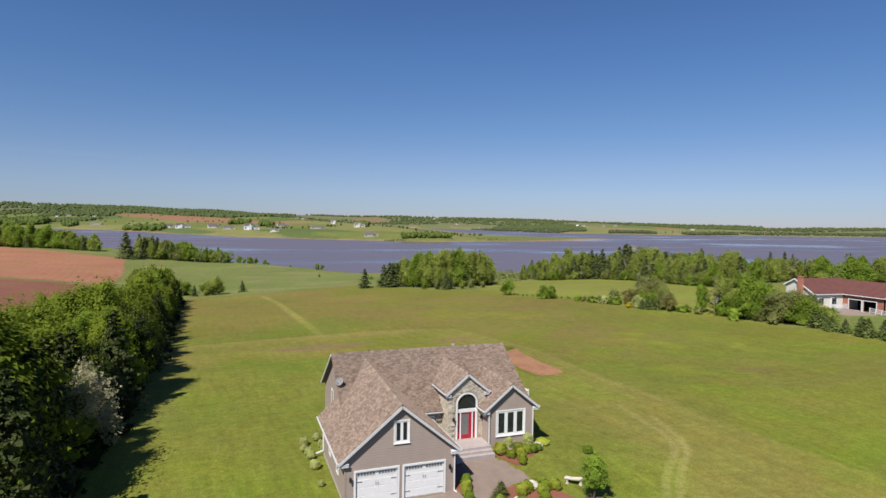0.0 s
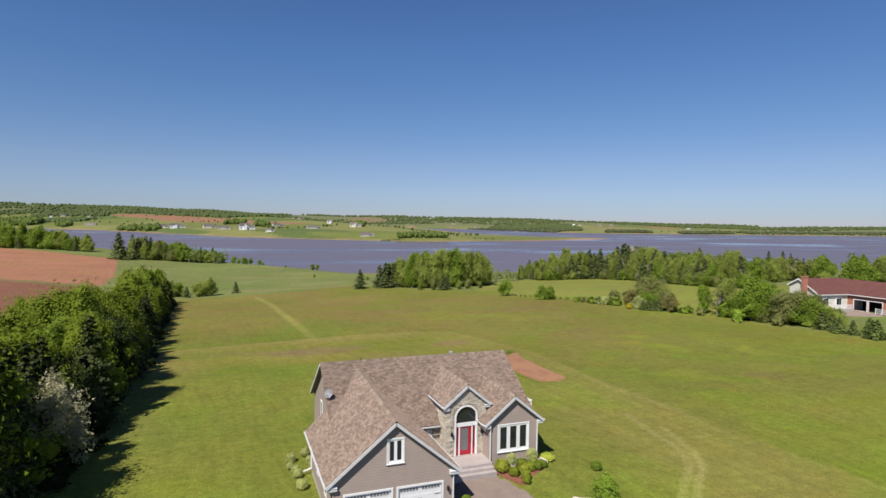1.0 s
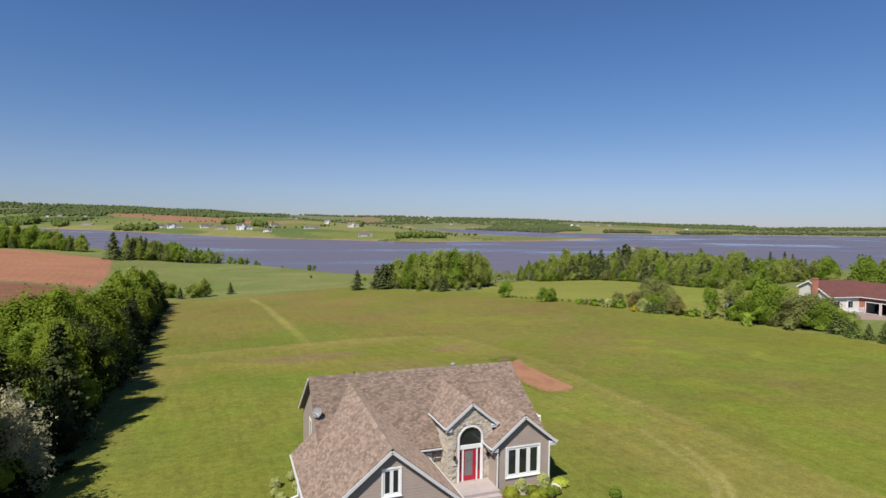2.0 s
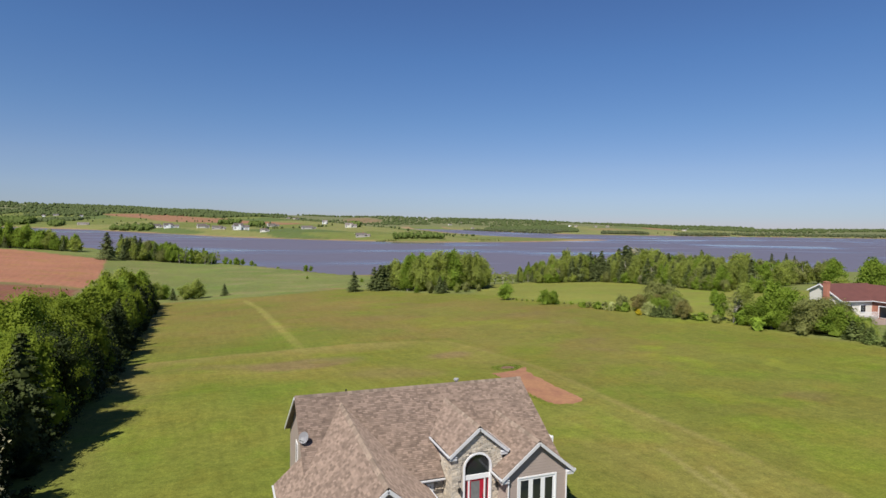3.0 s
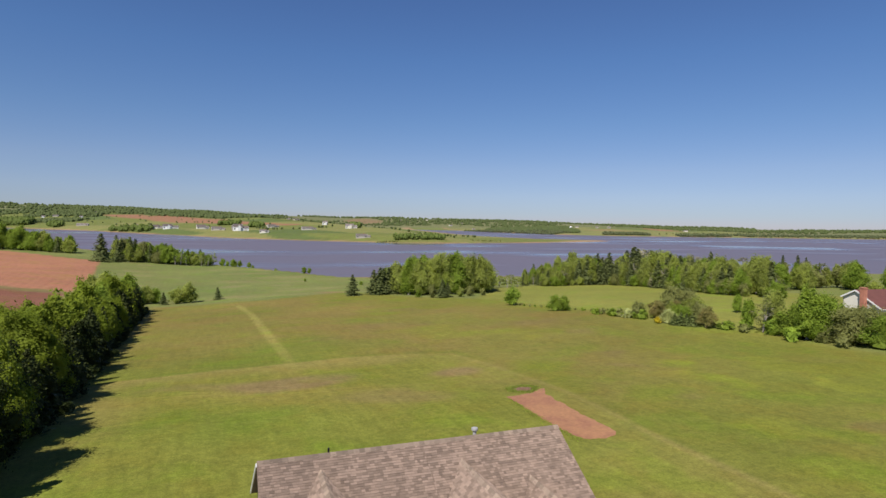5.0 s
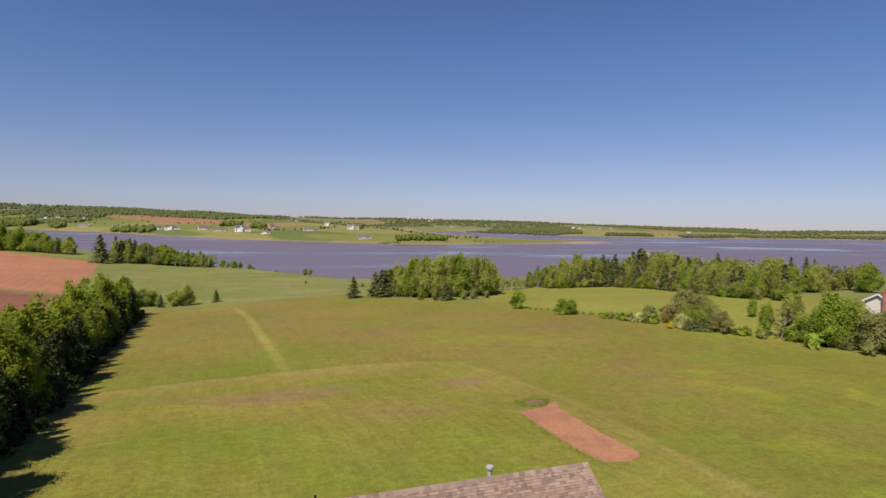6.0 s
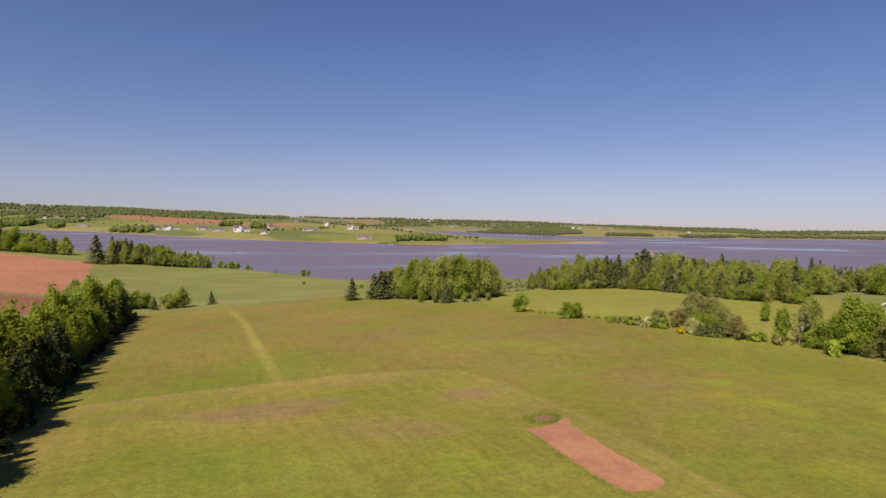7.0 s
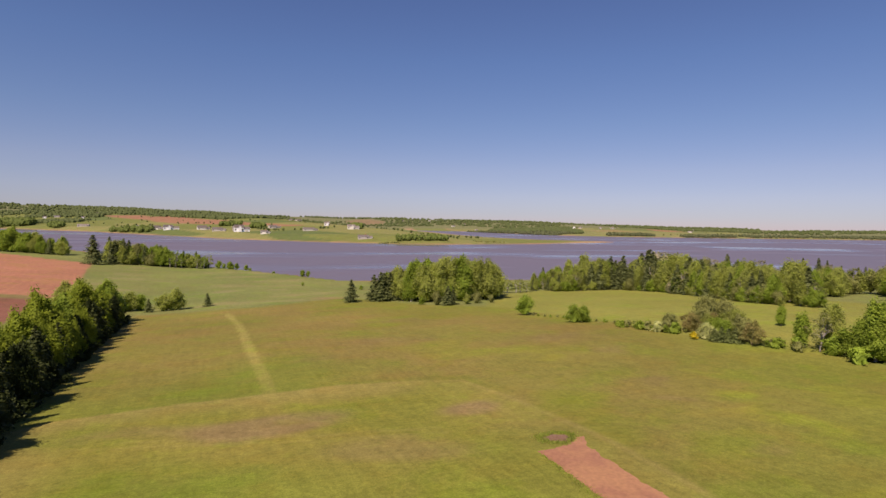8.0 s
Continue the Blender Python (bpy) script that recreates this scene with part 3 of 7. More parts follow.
def build_ground():
    """One sheet from under the house to the horizon: a fan of rings that widen with distance."""
    cx, cy = -6.0, -26.0
    front = np.linspace(radians(90 - 68), radians(90 + 38), 540)
    back = np.linspace(radians(90 + 38), radians(360 + 90 - 68), 90)[1:-1]
    ang = np.concatenate([front, back])
    rad = np.concatenate([[0.02, 1.0, 2.5], 4 * 1.0205 ** np.arange(0, 82), np.arange(21.2, 118, 0.62), 118 * 1.0205 ** np.arange(0, 190)])
    rad = rad[rad < 4750]
    a, r = np.meshgrid(ang, rad)
    x, y = cx + r * np.cos(a), cy + r * np.sin(a)
    z = land(x, y)
    na, nr = len(ang), len(rad)
    verts = np.stack([x, y, z], -1).reshape(-1, 3)
    i = np.arange(nr - 1)[:, None] * na
    j = np.arange(na)[None, :]
    k = (j + 1) % na
    quads = np.stack([i + j, i + na + j, i + na + k, i + k], -1).reshape(-1, 4)[:, ::-1]
    me = bpy.data.meshes.new("ground")
    nv, nq = len(verts), len(quads)
    me.vertices.add(nv)
    me.vertices.foreach_set("co", verts.ravel())
    me.loops.add(nq * 4)
    me.loops.foreach_set("vertex_index", quads.ravel().astype(np.int32))
    me.polygons.add(nq)
    me.polygons.foreach_set("loop_start", np.arange(0, nq * 4, 4, dtype=np.int32))
    me.update(calc_edges=True)
    tone = np.ones((nv, 4), np.float32)
    tone[:, :3] = ground_tone(x, y).reshape(-1, 3)
    me.attributes.new("tone", "FLOAT_COLOR", "POINT").data.foreach_set("color", tone.ravel())
    me.shade_smooth()
    me.materials.append(GRASS)
    return tagged(new("ground", me), "grassy farmland sloping to a tidal river, with ploughed red fields", "ground", kind="structure")


build_ground()
me = mesh_from("water", [(-4700, 150, WATER_Z), (4700, 150, WATER_Z), (4700, 4700, WATER_Z), (-4700, 4700, WATER_Z)], [(0, 1, 2, 3)])
me.materials.append(WATER)
tagged(new("water", me), "wide tidal river, bluish and silty, lightly rippled", "river", kind="structure")


def draped(name, outline, mat, lift, label, category, crown=0.0, kind="structure"):
    """A flat patch that follows the ground inside an outline, cut to a ragged edge."""
    xs, ys = [p[0] for p in outline], [p[1] for p in outline]
    step = max(0.18, (max(ys) - min(ys)) / 60)
    gx, gy = np.arange(min(xs) - step, max(xs) + 2 * step, step), np.arange(min(ys) - step, max(ys) + 2 * step, step)
    X, Y = np.meshgrid(gx, gy)
    D = inside(outline, X, Y)
    # pull the grid's outer points onto the outline
    gxn, gyn = np.gradient(D, step)[1], np.gradient(D, step)[0]
    n = np.maximum(np.hypot(gxn, gyn), 1e-6)
    pull = np.where((D < 0) & (D > -1.5 * step), -D, 0)
    X, Y = X + pull * gxn / n, Y + pull * gyn / n
    Z = land(X, Y) + lift + crown * sm(0, 1.0, D)
    idx, verts, faces = {}, [], []
    nx = len(gx)
    for j in range(len(gy) - 1):
        for i in range(nx - 1):
            q = [(j, i), (j, i + 1), (j + 1, i + 1), (j + 1, i)]
            if min(D[a] for a in q) > -1.5 * step and max(D[a] for a in q) > 0:
                for a in q:
                    if a not in idx:
                        idx[a] = len(verts)
                        verts.append((X[a], Y[a], Z[a] if D[a] > 0 else land(X[a], Y[a]) - 0.01))
                faces.append([idx[a] for a in q])
    me = mesh_from(name, verts, faces, smooth=True)
    me.materials.append(mat)
    return tagged(new(name, me), label, category, kind=kind)


def ragged(outline, amount, seed, per=0.5):
    """An outline with a wandering edge."""
    rng = np.random.RandomState(seed)
    out = []
    for (ax, ay), (bx, by) in zip(outline, outline[1:] + outline[:1]):
        n = max(1, int(math.hypot(bx - ax, by - ay) / per))
        for i in range(n):
            out.append((ax + (bx - ax) * i / n + rng.uniform(-amount, amount), ay + (by - ay) * i / n + rng.uniform(-amount, amount)))
    return out


draped("soil_patch", ragged([(25.2, 42.0), (27.0, 42.3), (29.2, 42.8), (30.7, 44.6), (31.5, 44.2), (30.2, 41.8), (29.7, 35.0), (29.8, 30.2), (29.5, 28.0), (27.7, 27.1), (25.6, 27.7), (25.2, 30), (25.2, 34), (25.3, 38.4)], 0.22, 3, 0.3),
       SOIL, 0.03, "bare patch of raked red soil in the lawn", "soil patch", crown=0.04)
draped("soil_mound", ragged([(27.8, 44.1), (29.2, 43.6), (30.4, 44.5), (30.1, 45.6), (28.9, 46.0), (27.7, 45.3)], 0.2, 4, 0.3), MULCHDARK, 0.02, "low heap of dark soil ringed by grass", "soil heap", crown=0.22)
draped("driveway", [(-3.9, 0.08), (3.64, 0.08), (3.9, 1.2), (4.9, 3.3), (7.95, 3.3), (8.55, 1.9), (9.05, 0.7), (9.4, -0.4), (8.6, -0.75), (7.4, -0.95), (6.6, -1.15), (5.7, -1.75), (5.0, -2.6), (5, -40), (-3.9, -40)],
       PAVING, 0.02, "grey-brown paved driveway and front walk", "driveway")
draped("planting_bed", ragged([(3.8, 0.1), (4.0, -1.6), (4.5, -1.8), (5.0, -0.2), (5.1, 0.9), (4.6, 1.2)], 0.05, 5), MULCH, 0.05, "narrow mulched bed beside the garage corner", "planting bed", crown=0.04)
draped("planting_bed", ragged([(8.02, 3.3), (8.5, 2.2), (8.95, 1.35), (9.45, 1.15), (10.2, 1.9), (11.3, 2.5), (12.2, 3.2), (12.2, 3.97), (8.02, 3.97)], 0.06, 6), MULCH, 0.05, "mulched shrub bed under the front window", "planting bed", crown=0.04)
draped("planting_bed", ragged([(5.3, -2.5), (5.75, -1.8), (6.65, -1.2), (7.4, -0.9), (8.6, -0.8), (9.3, -0.65), (9.9, -1.2), (10.6, -2.2), (11.0, -3.2), (11, -5), (8, -6.5), (5.4, -5.2)], 0.08, 8), MULCH, 0.05,
       "red-mulched island bed between walk and lawn", "planting bed", crown=0.06)

def grass_tufts(name, line, count, spread, tall, mat, label, seed):
    """Loose tufts of long grass strewn along a line."""
    rng = np.random.RandomState(seed)
    pts = np.array(line + line[:1], float)
    seg = np.linalg.norm(np.diff(pts, axis=0), axis=1)
    at = np.sort(rng.uniform(0, seg.sum(), count))
    k = np.minimum(np.searchsorted(np.cumsum(seg), at), len(seg) - 1)
    q = (at - (np.cumsum(seg) - seg)[k]) / seg[k]
    base = pts[k] + (pts[k + 1] - pts[k]) * q[:, None] + rng.normal(size=(count, 2)) * spread
    z = land(base[:, 0], base[:, 1]) + 0.02
    a, h = rng.uniform(0, 6.28, count), tall * rng.uniform(0.5, 1.3, count)
    side = np.stack([np.cos(a), np.sin(a)], 1) * 0.06
    lean = rng.normal(size=(count, 2)) * 0.4 * h[:, None]
    v = np.stack([np.column_stack([base - side, z]), np.column_stack([base + side, z]), np.column_stack([base + lean, z + h])], 1).reshape(-1, 3)
    me = mesh_from(name, v, np.arange(3 * count).reshape(-1, 3))
    me.materials.append(mat)
    return tagged(new(name, me), label, "grass", kind="stuff")


TUFT = leaf_material("long_grass", (0.330, 0.420, 0.060), (0.300, 0.350, 0.070), 0.55, 0.15)
grass_tufts("grass_fringe", [(25.3, 41.0), (24.6, 33), (25.0, 27.4)], 700, 0.22, 0.07, TUFT, "long grass fringing the bare soil", 61)
grass_tufts("grass_ring", [(27.2, 44.2), (28.3, 43.2), (30.2, 44.0), (30.8, 45.4), (29.6, 46.4), (27.6, 45.8)], 1300, 0.32, 0.12, TUFT, "ring of long green grass round the soil heap", 62)

# ---- the house ----
house = empty("house", pose(0, 0, 0), "large grey-sided house with brown shingle roofs and white trim", "house")

G_R, G_E, G_W = 6.29, 2.95, 4.08            # garage roof: ridge and eave height, half width
M_RY, M_R, M_E = 11.5, 7.21, 3.50          # main roof: ridge line and eave height
M_F, M_B = 5.9, 17.0
X0, X1 = -2.72, 12.70


def roof_plane(name, a, b, c, d, thick=0.17, strips=1):
    """A roof deck over the corners a, b (eave) and c, d (ridge), in strips where it is slightly wound."""
    bm = bmesh.new()
    a, b, c, d = Vector(a), Vector(b), Vector(c), Vector(d)
    n = (b - a).cross(d - a).normalized()
    if n.z < 0:
        n = -n
    rows = []
    for i in range(strips + 1):
        f = i / strips
        e, r = a.lerp(b, f), d.lerp(c, f)
        rows.append([bm.verts.new(p) for p in (e, r, r - n * thick, e - n * thick)])
    for p, q in zip(rows, rows[1:]):
        for i in range(4):
            j = (i + 1) % 4
            bm.faces.new((p[i], p[j], q[j], q[i]))
    bm.faces.new(rows[0][::-1])
    bm.faces.new(rows[-1])
    return part(name, bm, SHINGLE, house)


def shingle_mesh(a, b, c, d, seed, course=0.135, tab=0.25):
    """Vertices and faces of overlapping shingle tabs on the slope a-b (eave), a-d (rake)."""
    rng = np.random.RandomState(seed)
    a, b, c, d = Vector(a), Vector(b), Vector(c), Vector(d)
    u, v = b - a, d - a
    lu, lv = u.length, v.length
    n = u.cross(v).normalized()
    if n.z < 0:
        n = -n
    verts, faces = [], []
    rows = int(lv / course)
    for r in range(rows):
        s, e = r * lv / rows, (r + 1) * lv / rows
        x = -rng.uniform(0, tab)
        while x < lu:
            w = tab * rng.uniform(0.45, 1.25)
            p, q = max(x, 0), min(x + w - 0.006, lu)
            x += w
            if q - p < 0.03:
                continue
            h = 0.016 + rng.uniform(0, 0.012)
            k = len(verts)
            for uu, vv, hh in ((p, s, h), (q, s, h), (q, e + 0.01, 0.006), (p, e + 0.01, 0.006), (p, s, -0.002), (q, s, -0.002)):
                verts.append((a.lerp(b, uu / lu)).lerp(d.lerp(c, uu / lu), min(1, vv / lv)) + n * hh)
            faces += [(k, k + 1, k + 2, k + 3), (k + 4, k + 5, k + 1, k), (k + 4, k, k + 3), (k + 5, k + 2, k + 1)]
    return verts, faces


def gable_roof(axis, mid, half, ridge, eave, s0, s1, seed, as_parts=False, gap=None, back=None, rise=0.0):
    """Two slopes, their shingles, ridge caps, rake boards and eave gutters. axis: the way the ridge runs."""
    P = (lambda across, along, z: (mid + across, along, z)) if axis == "y" else (lambda across, along, z: (along, mid + across, z))
    front_half = half
    for side in (-1, 1):
        half = back if back and side > 0 else front_half
        a, b, c, d = P(side * half, s0, eave), P(side * half, s1, eave), P(0, s1, ridge), P(0, s0, ridge)
        spans = [(s0, s1, 1.0)]
        if gap and side < 0:                  # where another roof breaks through, the eave stops short
            spans = [(s0, gap[0], 1.0), (gap[0], gap[1], gap[2]), (gap[1], s1, 1.0)]
        verts, faces = [], []
        for p, q, k in spans:
            low = ridge - (ridge - eave) * k
            slope = roof_plane("roof_slope", P(side * half * k, p, low), P(side * half * k, q, low), P(0, q, ridge + rise), P(0, p, ridge), strips=14 if rise else 1)
            v, f = shingle_mesh(P(side * half * k, p, low), P(side * half * k, q, low), P(0, q, ridge + rise), P(0, p, ridge), seed + side)
            faces += [tuple(i + len(verts) for i in g) for g in f]
            verts += v
        if as_parts:
            for k in range(0, len(verts), 6):
                me = mesh_from("shingle", verts[k:k + 6], [(0, 1, 2, 3), (4, 5, 1, 0), (4, 0, 3), (5, 2, 1)])
                me.materials.append(SHINGLE_ONE)
                part("shingle", me, None, slope)
        else:
            tagged(part("shingles", mesh_from("shingles", verts, faces), SHINGLE, slope), kind="stuff")
        bm = bmesh.new()                      # fascia and gutter along the eave
        e = side * (half + 0.045)
        for p, q, k in spans:
            if k == 1.0:
                beam(bm, P(e, p, eave - 0.10), P(e, q, eave - 0.10), 0.05, 0.12)
                beam(bm, P(e + side * 0.05, p, eave - 0.075), P(e + side * 0.05, q, eave - 0.075), 0.05, 0.07)
        part("gutter", bm, TRIM, house, "pale grey gutter")
        for s in (s0, s1):                    # rake boards
            if (axis == "y" and s == s1) or (axis == "x" and s == s0 and side < 0):
                continue
            out = -0.03 if s == s0 or axis == "x" else 0.03
            bm = bmesh.new()
            beam(bm, P(side * (half + 0.02), s + out, eave - 0.14), P(0, s + out, ridge - 0.14), 0.05, 0.17)
            part("rake_board", bm, TRIM, house)
    n = int((s1 - s0) / 0.27)
    t = 0.17 * (ridge - eave) / front_half
    for i in range(n):
        p, q = s0 + (s1 - s0) * i / n, s0 + (s1 - s0) * (i + 1) / n + 0.03
        e, g = ridge + rise * i / n, ridge + rise * (i + 1) / n
        v = [P(-0.17, p, e - t + 0.02), P(0, p, e + 0.05), P(0.17, p, e - t + 0.02), P(-0.17, q, g - t + 0.012), P(0, q, g + 0.035), P(0.17, q, g - t + 0.012)]
        me = mesh_from("ridge_cap", v, [(0, 1, 4, 3), (1, 2, 5, 4), (0, 2, 1), (3, 4, 5)])
        part("ridge_cap", me, CAPS, house)


CAPS = material("cap_shingles", (0.250, 0.194, 0.152), rough=0.92, by_object=0.28, vary=0.10, scale=1.6, bump=0.5, bump_scale=60, spec=0.2)
SHINGLE_ONE = material("single_shingles", (0.235, 0.175, 0.139), rough=0.92, by_object=0.28, vary=0.10, scale=1.6, bump=0.5, bump_scale=60, spec=0.2)
gable_roof("x", M_RY, M_RY - M_F, M_R, M_E, X0, X1, 11, gap=(5.0, 8.35, 0.84), back=M_B - M_RY)
gable_roof("y", 0.0, G_W, G_R, G_E, -0.20, 9.2, 21, rise=0.42)
for side in (-1, 1):                          # the garage ridge runs on into the main roof
    corners = ((side * 1.9, 9.15, 4.955), (side * 1.9, 11.3, 5.04), (0, 11.3, 6.80), (0, 9.15, 6.708))
    slope = roof_plane("roof_slope", *corners)
    v, f = shingle_mesh(*corners, 51 + side)
    tagged(part("shingles", mesh_from("shingles", v, f), SHINGLE, slope), kind="stuff")
for i in range(7):
    p = 9.2 + 0.27 * i
    z = 6.71 + 0.042 * (p - 9.2)
    v = [(-0.17, p, z - 0.12), (0, p, z + 0.05), (0.17, p, z - 0.12), (-0.17, p + 0.3, z - 0.128), (0, p + 0.3, z + 0.035), (0.17, p + 0.3, z - 0.128)]
    part("ridge_cap", mesh_from("ridge_cap", v, [(0, 1, 4, 3), (1, 2, 5, 4), (0, 2, 1), (3, 4, 5)]), CAPS, house)
gable_roof("y", 9.88, 2.32, 5.77, 3.90, 3.78, 9.4, 31)
gable_roof("y", 6.72, 1.80, 6.54, 5.06, 4.98, 10.55, 41, as_parts=True)


def eave_return(x, y, z, side, length=0.62):
    """The boxed cornice return at the foot of a gable rake, with its little roof."""
    bm = bmesh.new()
    x0, x1 = sorted((x, x - side * length))
    box(bm, x0, x1, y, y + 0.42, z - 0.30, z - 0.12)
    v = [bm.verts.new(p) for p in ((x0, y - 0.03, z - 0.12), (x1, y - 0.03, z - 0.12), (x1, y + 0.42, z + 0.06), (x0, y + 0.42, z + 0.06))]
    bm.faces.new(v)
    w = [bm.verts.new(p) for p in ((x0, y + 0.42, z - 0.12), (x1, y + 0.42, z - 0.12))]
    bm.faces.new((v[0], v[3], w[0]))
    bm.faces.new((v[1], w[1], v[2]))
    part("eave_return", bm, TRIM, house)


for side in (-1, 1):
    eave_return(side * (G_W - 0.02), -0.19, G_E - 0.02, side)
    eave_return(9.88 + side * 2.30, 3.80, 3.88, side, 0.45)
    eave_return(6.72 + side * 1.78, 5.00, 5.04, side, 0.42)

# walls
WALL = 0.18
gz = lambda x: G_R - 0.22 - abs(x) * (G_R - G_E) / G_W
DOORS = [(-2.96, -0.22), (0.22, 2.96)]
part("garage_front_wall", slab([(-3.65, -0.3), (3.65, -0.3), (3.65, gz(3.65)), (0, gz(0)), (-3.65, gz(3.65))],
     [rect(a, b, 0.03, 2.17) for a, b in DOORS] + [rect(-0.42, 0.48, 3.80, 5.16)], "y", 0.0, WALL), SIDING, house)
part("garage_left_wall", slab(rect(WALL, 8.9, -0.3, 2.95), [rect(2.4, 3.0, 1.2, 2.3), rect(5.6, 6.2, 1.2, 2.3)], "x", -3.65, WALL), SIDING, house)
part("garage_right_wall", slab(rect(WALL, 6.3, -0.3, 3.0), [], "x", 3.65 - WALL, WALL), SIDING, house)
part("garage_back_wall", slab([(-3.65, -0.3), (-2.42, -0.3), (-2.42, 4.1), (-3.65, gz(3.65))], [], "y", 8.9, WALL), SIDING, house)
mz = lambda y: M_R - 0.2 - abs(y - M_RY) * (M_R - M_E) / ((M_B - M_RY) if y > M_RY else (M_RY - M_F))
for at, holes in ((-2.42, [rect(12.2, 12.9, 2.6, 3.9)]), (12.35 - WALL, [])):
    part("gable_wall", slab([(6.2, -1.2), (16.45, -1.2), (16.45, mz(16.45)), (M_RY, mz(M_RY)), (6.2, mz(6.2))], holes, "x", at, WALL), SIDING, house)
part("main_front_wall", slab(rect(5.32, 8.0, 0, 3.9), [rect(5.6, 7.8, 1.1, 3.8)], "y", 6.6, WALL), SIDING, house)
part("recess_wall", slab(rect(3.65, 5.11, 0, 3.35), [rect(3.85, 4.4, 2.0, 2.95)], "y", 6.35, WALL), MORTAR, house)
part("main_back_wall", slab(rect(-2.42, 12.35, -1.4, 4.0), [], "y", 16.45, WALL), SIDING, house)
wz = lambda x: 5.77 - 0.22 - abs(x - 9.88) * (5.77 - 3.90) / 2.32
part("wing_front_wall", slab([(7.98, 0.2), (11.78, 0.2), (11.78, wz(11.78)), (9.88, wz(9.88)), (7.98, wz(7.98))], [rect(8.70, 11.03, 1.82, 3.66)], "y", 3.98, WALL), SIDING, house)
for x in (7.98, 11.78 - WALL):
    part("wing_side_wall", slab(rect(3.98 + WALL, 6.4, 0.2, 3.9), [], "x", x, WALL), SIDING, house)
pz = lambda x: 6.54 - 0.22 - abs(x - 6.72) * (6.54 - 5.06) / 1.80
ARCH = [(6.68 - 0.80, 1.38), (6.68 + 0.80, 1.38)] + [(6.68 + 0.80 * math.cos(t), 4.12 + 0.80 * math.sin(t)) for t in np.linspace(0, math.pi, 17)]
part("portico_front_wall", slab([(5.12, 0.2), (8.24, 0.2), (8.24, pz(8.24)), (6.72, pz(6.72)), (5.12, pz(5.12))], [ARCH], "y", 5.16, 0.25), MORTAR, house)
for x in (5.12, 8.24 - 0.2):
    part("portico_side_wall", slab(rect(5.41, 9.0, 0.2, 5.1), [], "x", x, 0.2), MORTAR, house)

# foundation line
part("foundation", boxes((-3.67, -3.64, -0.02, 8.9, -0.3, 0.16)), CONCRETE, house, "pale concrete foundation strip")


def framed_window(x0, x1, z0, z1, y, panes, bars=0.075, parent=None, axis="y", trim=0.09):
    """A window in a wall: white casing and sill, sashes, and panes set back behind them."""
    w = part("window", boxes((x0 - trim, x1 + trim, y - 0.035, y + 0.02, z1, z1 + trim), (x0 - trim, x1 + trim, y - 0.035, y + 0.02, z0 - trim, z0),
                             (x0 - trim, x0, y - 0.035, y + 0.02, z0, z1), (x1, x1 + trim, y - 0.035, y + 0.02, z0, z1)), WHITE, parent or house)
    part("window_sill", boxes((x0 - trim - 0.03, x1 + trim + 0.03, y - 0.075, y - 0.035, z0 - trim - 0.02, z0 - trim + 0.03), bevel=0.006), WHITE, w)
    pw = (x1 - x0) / panes
    for i in range(panes):
        a, b = x0 + i * pw, x0 + (i + 1) * pw
        part("sash", boxes((a, b, y + 0.0, y + 0.06, z1 - bars, z1), (a, b, y + 0.0, y + 0.06, z0, z0 + bars), (a, a + bars, y + 0.0, y + 0.06, z0 + bars, z1 - bars),
                           (b - bars, b, y + 0.0, y + 0.06, z0 + bars, z1 - bars)), WHITE, w)
        part("pane", boxes((a + bars, b - bars, y + 0.035, y + 0.045, z0 + bars, z1 - bars)), GLASS_DARK, w)
    return w


framed_window(8.70, 11.03, 1.82, 3.66, 3.98, 3, 0.13)
framed_window(-0.42, 0.48, 3.80, 5.16, 0.0, 2, 0.09)
framed_window(3.85, 4.4, 2.0, 2.95, 6.35, 1)
for at, y0, y1, z0, z1 in ((-3.65, 2.4, 3.0, 1.2, 2.3), (-3.65, 5.6, 6.2, 1.2, 2.3), (-2.42, 12.2, 12.9, 2.6, 3.9)):
    w = part("window", boxes((at - 0.04, at + 0.02, y0 - 0.09, y1 + 0.09, z1, z1 + 0.09), (at - 0.04, at + 0.02, y0 - 0.09, y1 + 0.09, z0 - 0.09, z0),
                             (at - 0.04, at + 0.02, y0 - 0.09, y0, z0, z1), (at - 0.04, at + 0.02, y1, y1 + 0.09, z0, z1)), WHITE, house)
    part("pane", boxes((at + 0.05, at + 0.06, y0, y1, z0, z1)), GLASS_DARK, w)


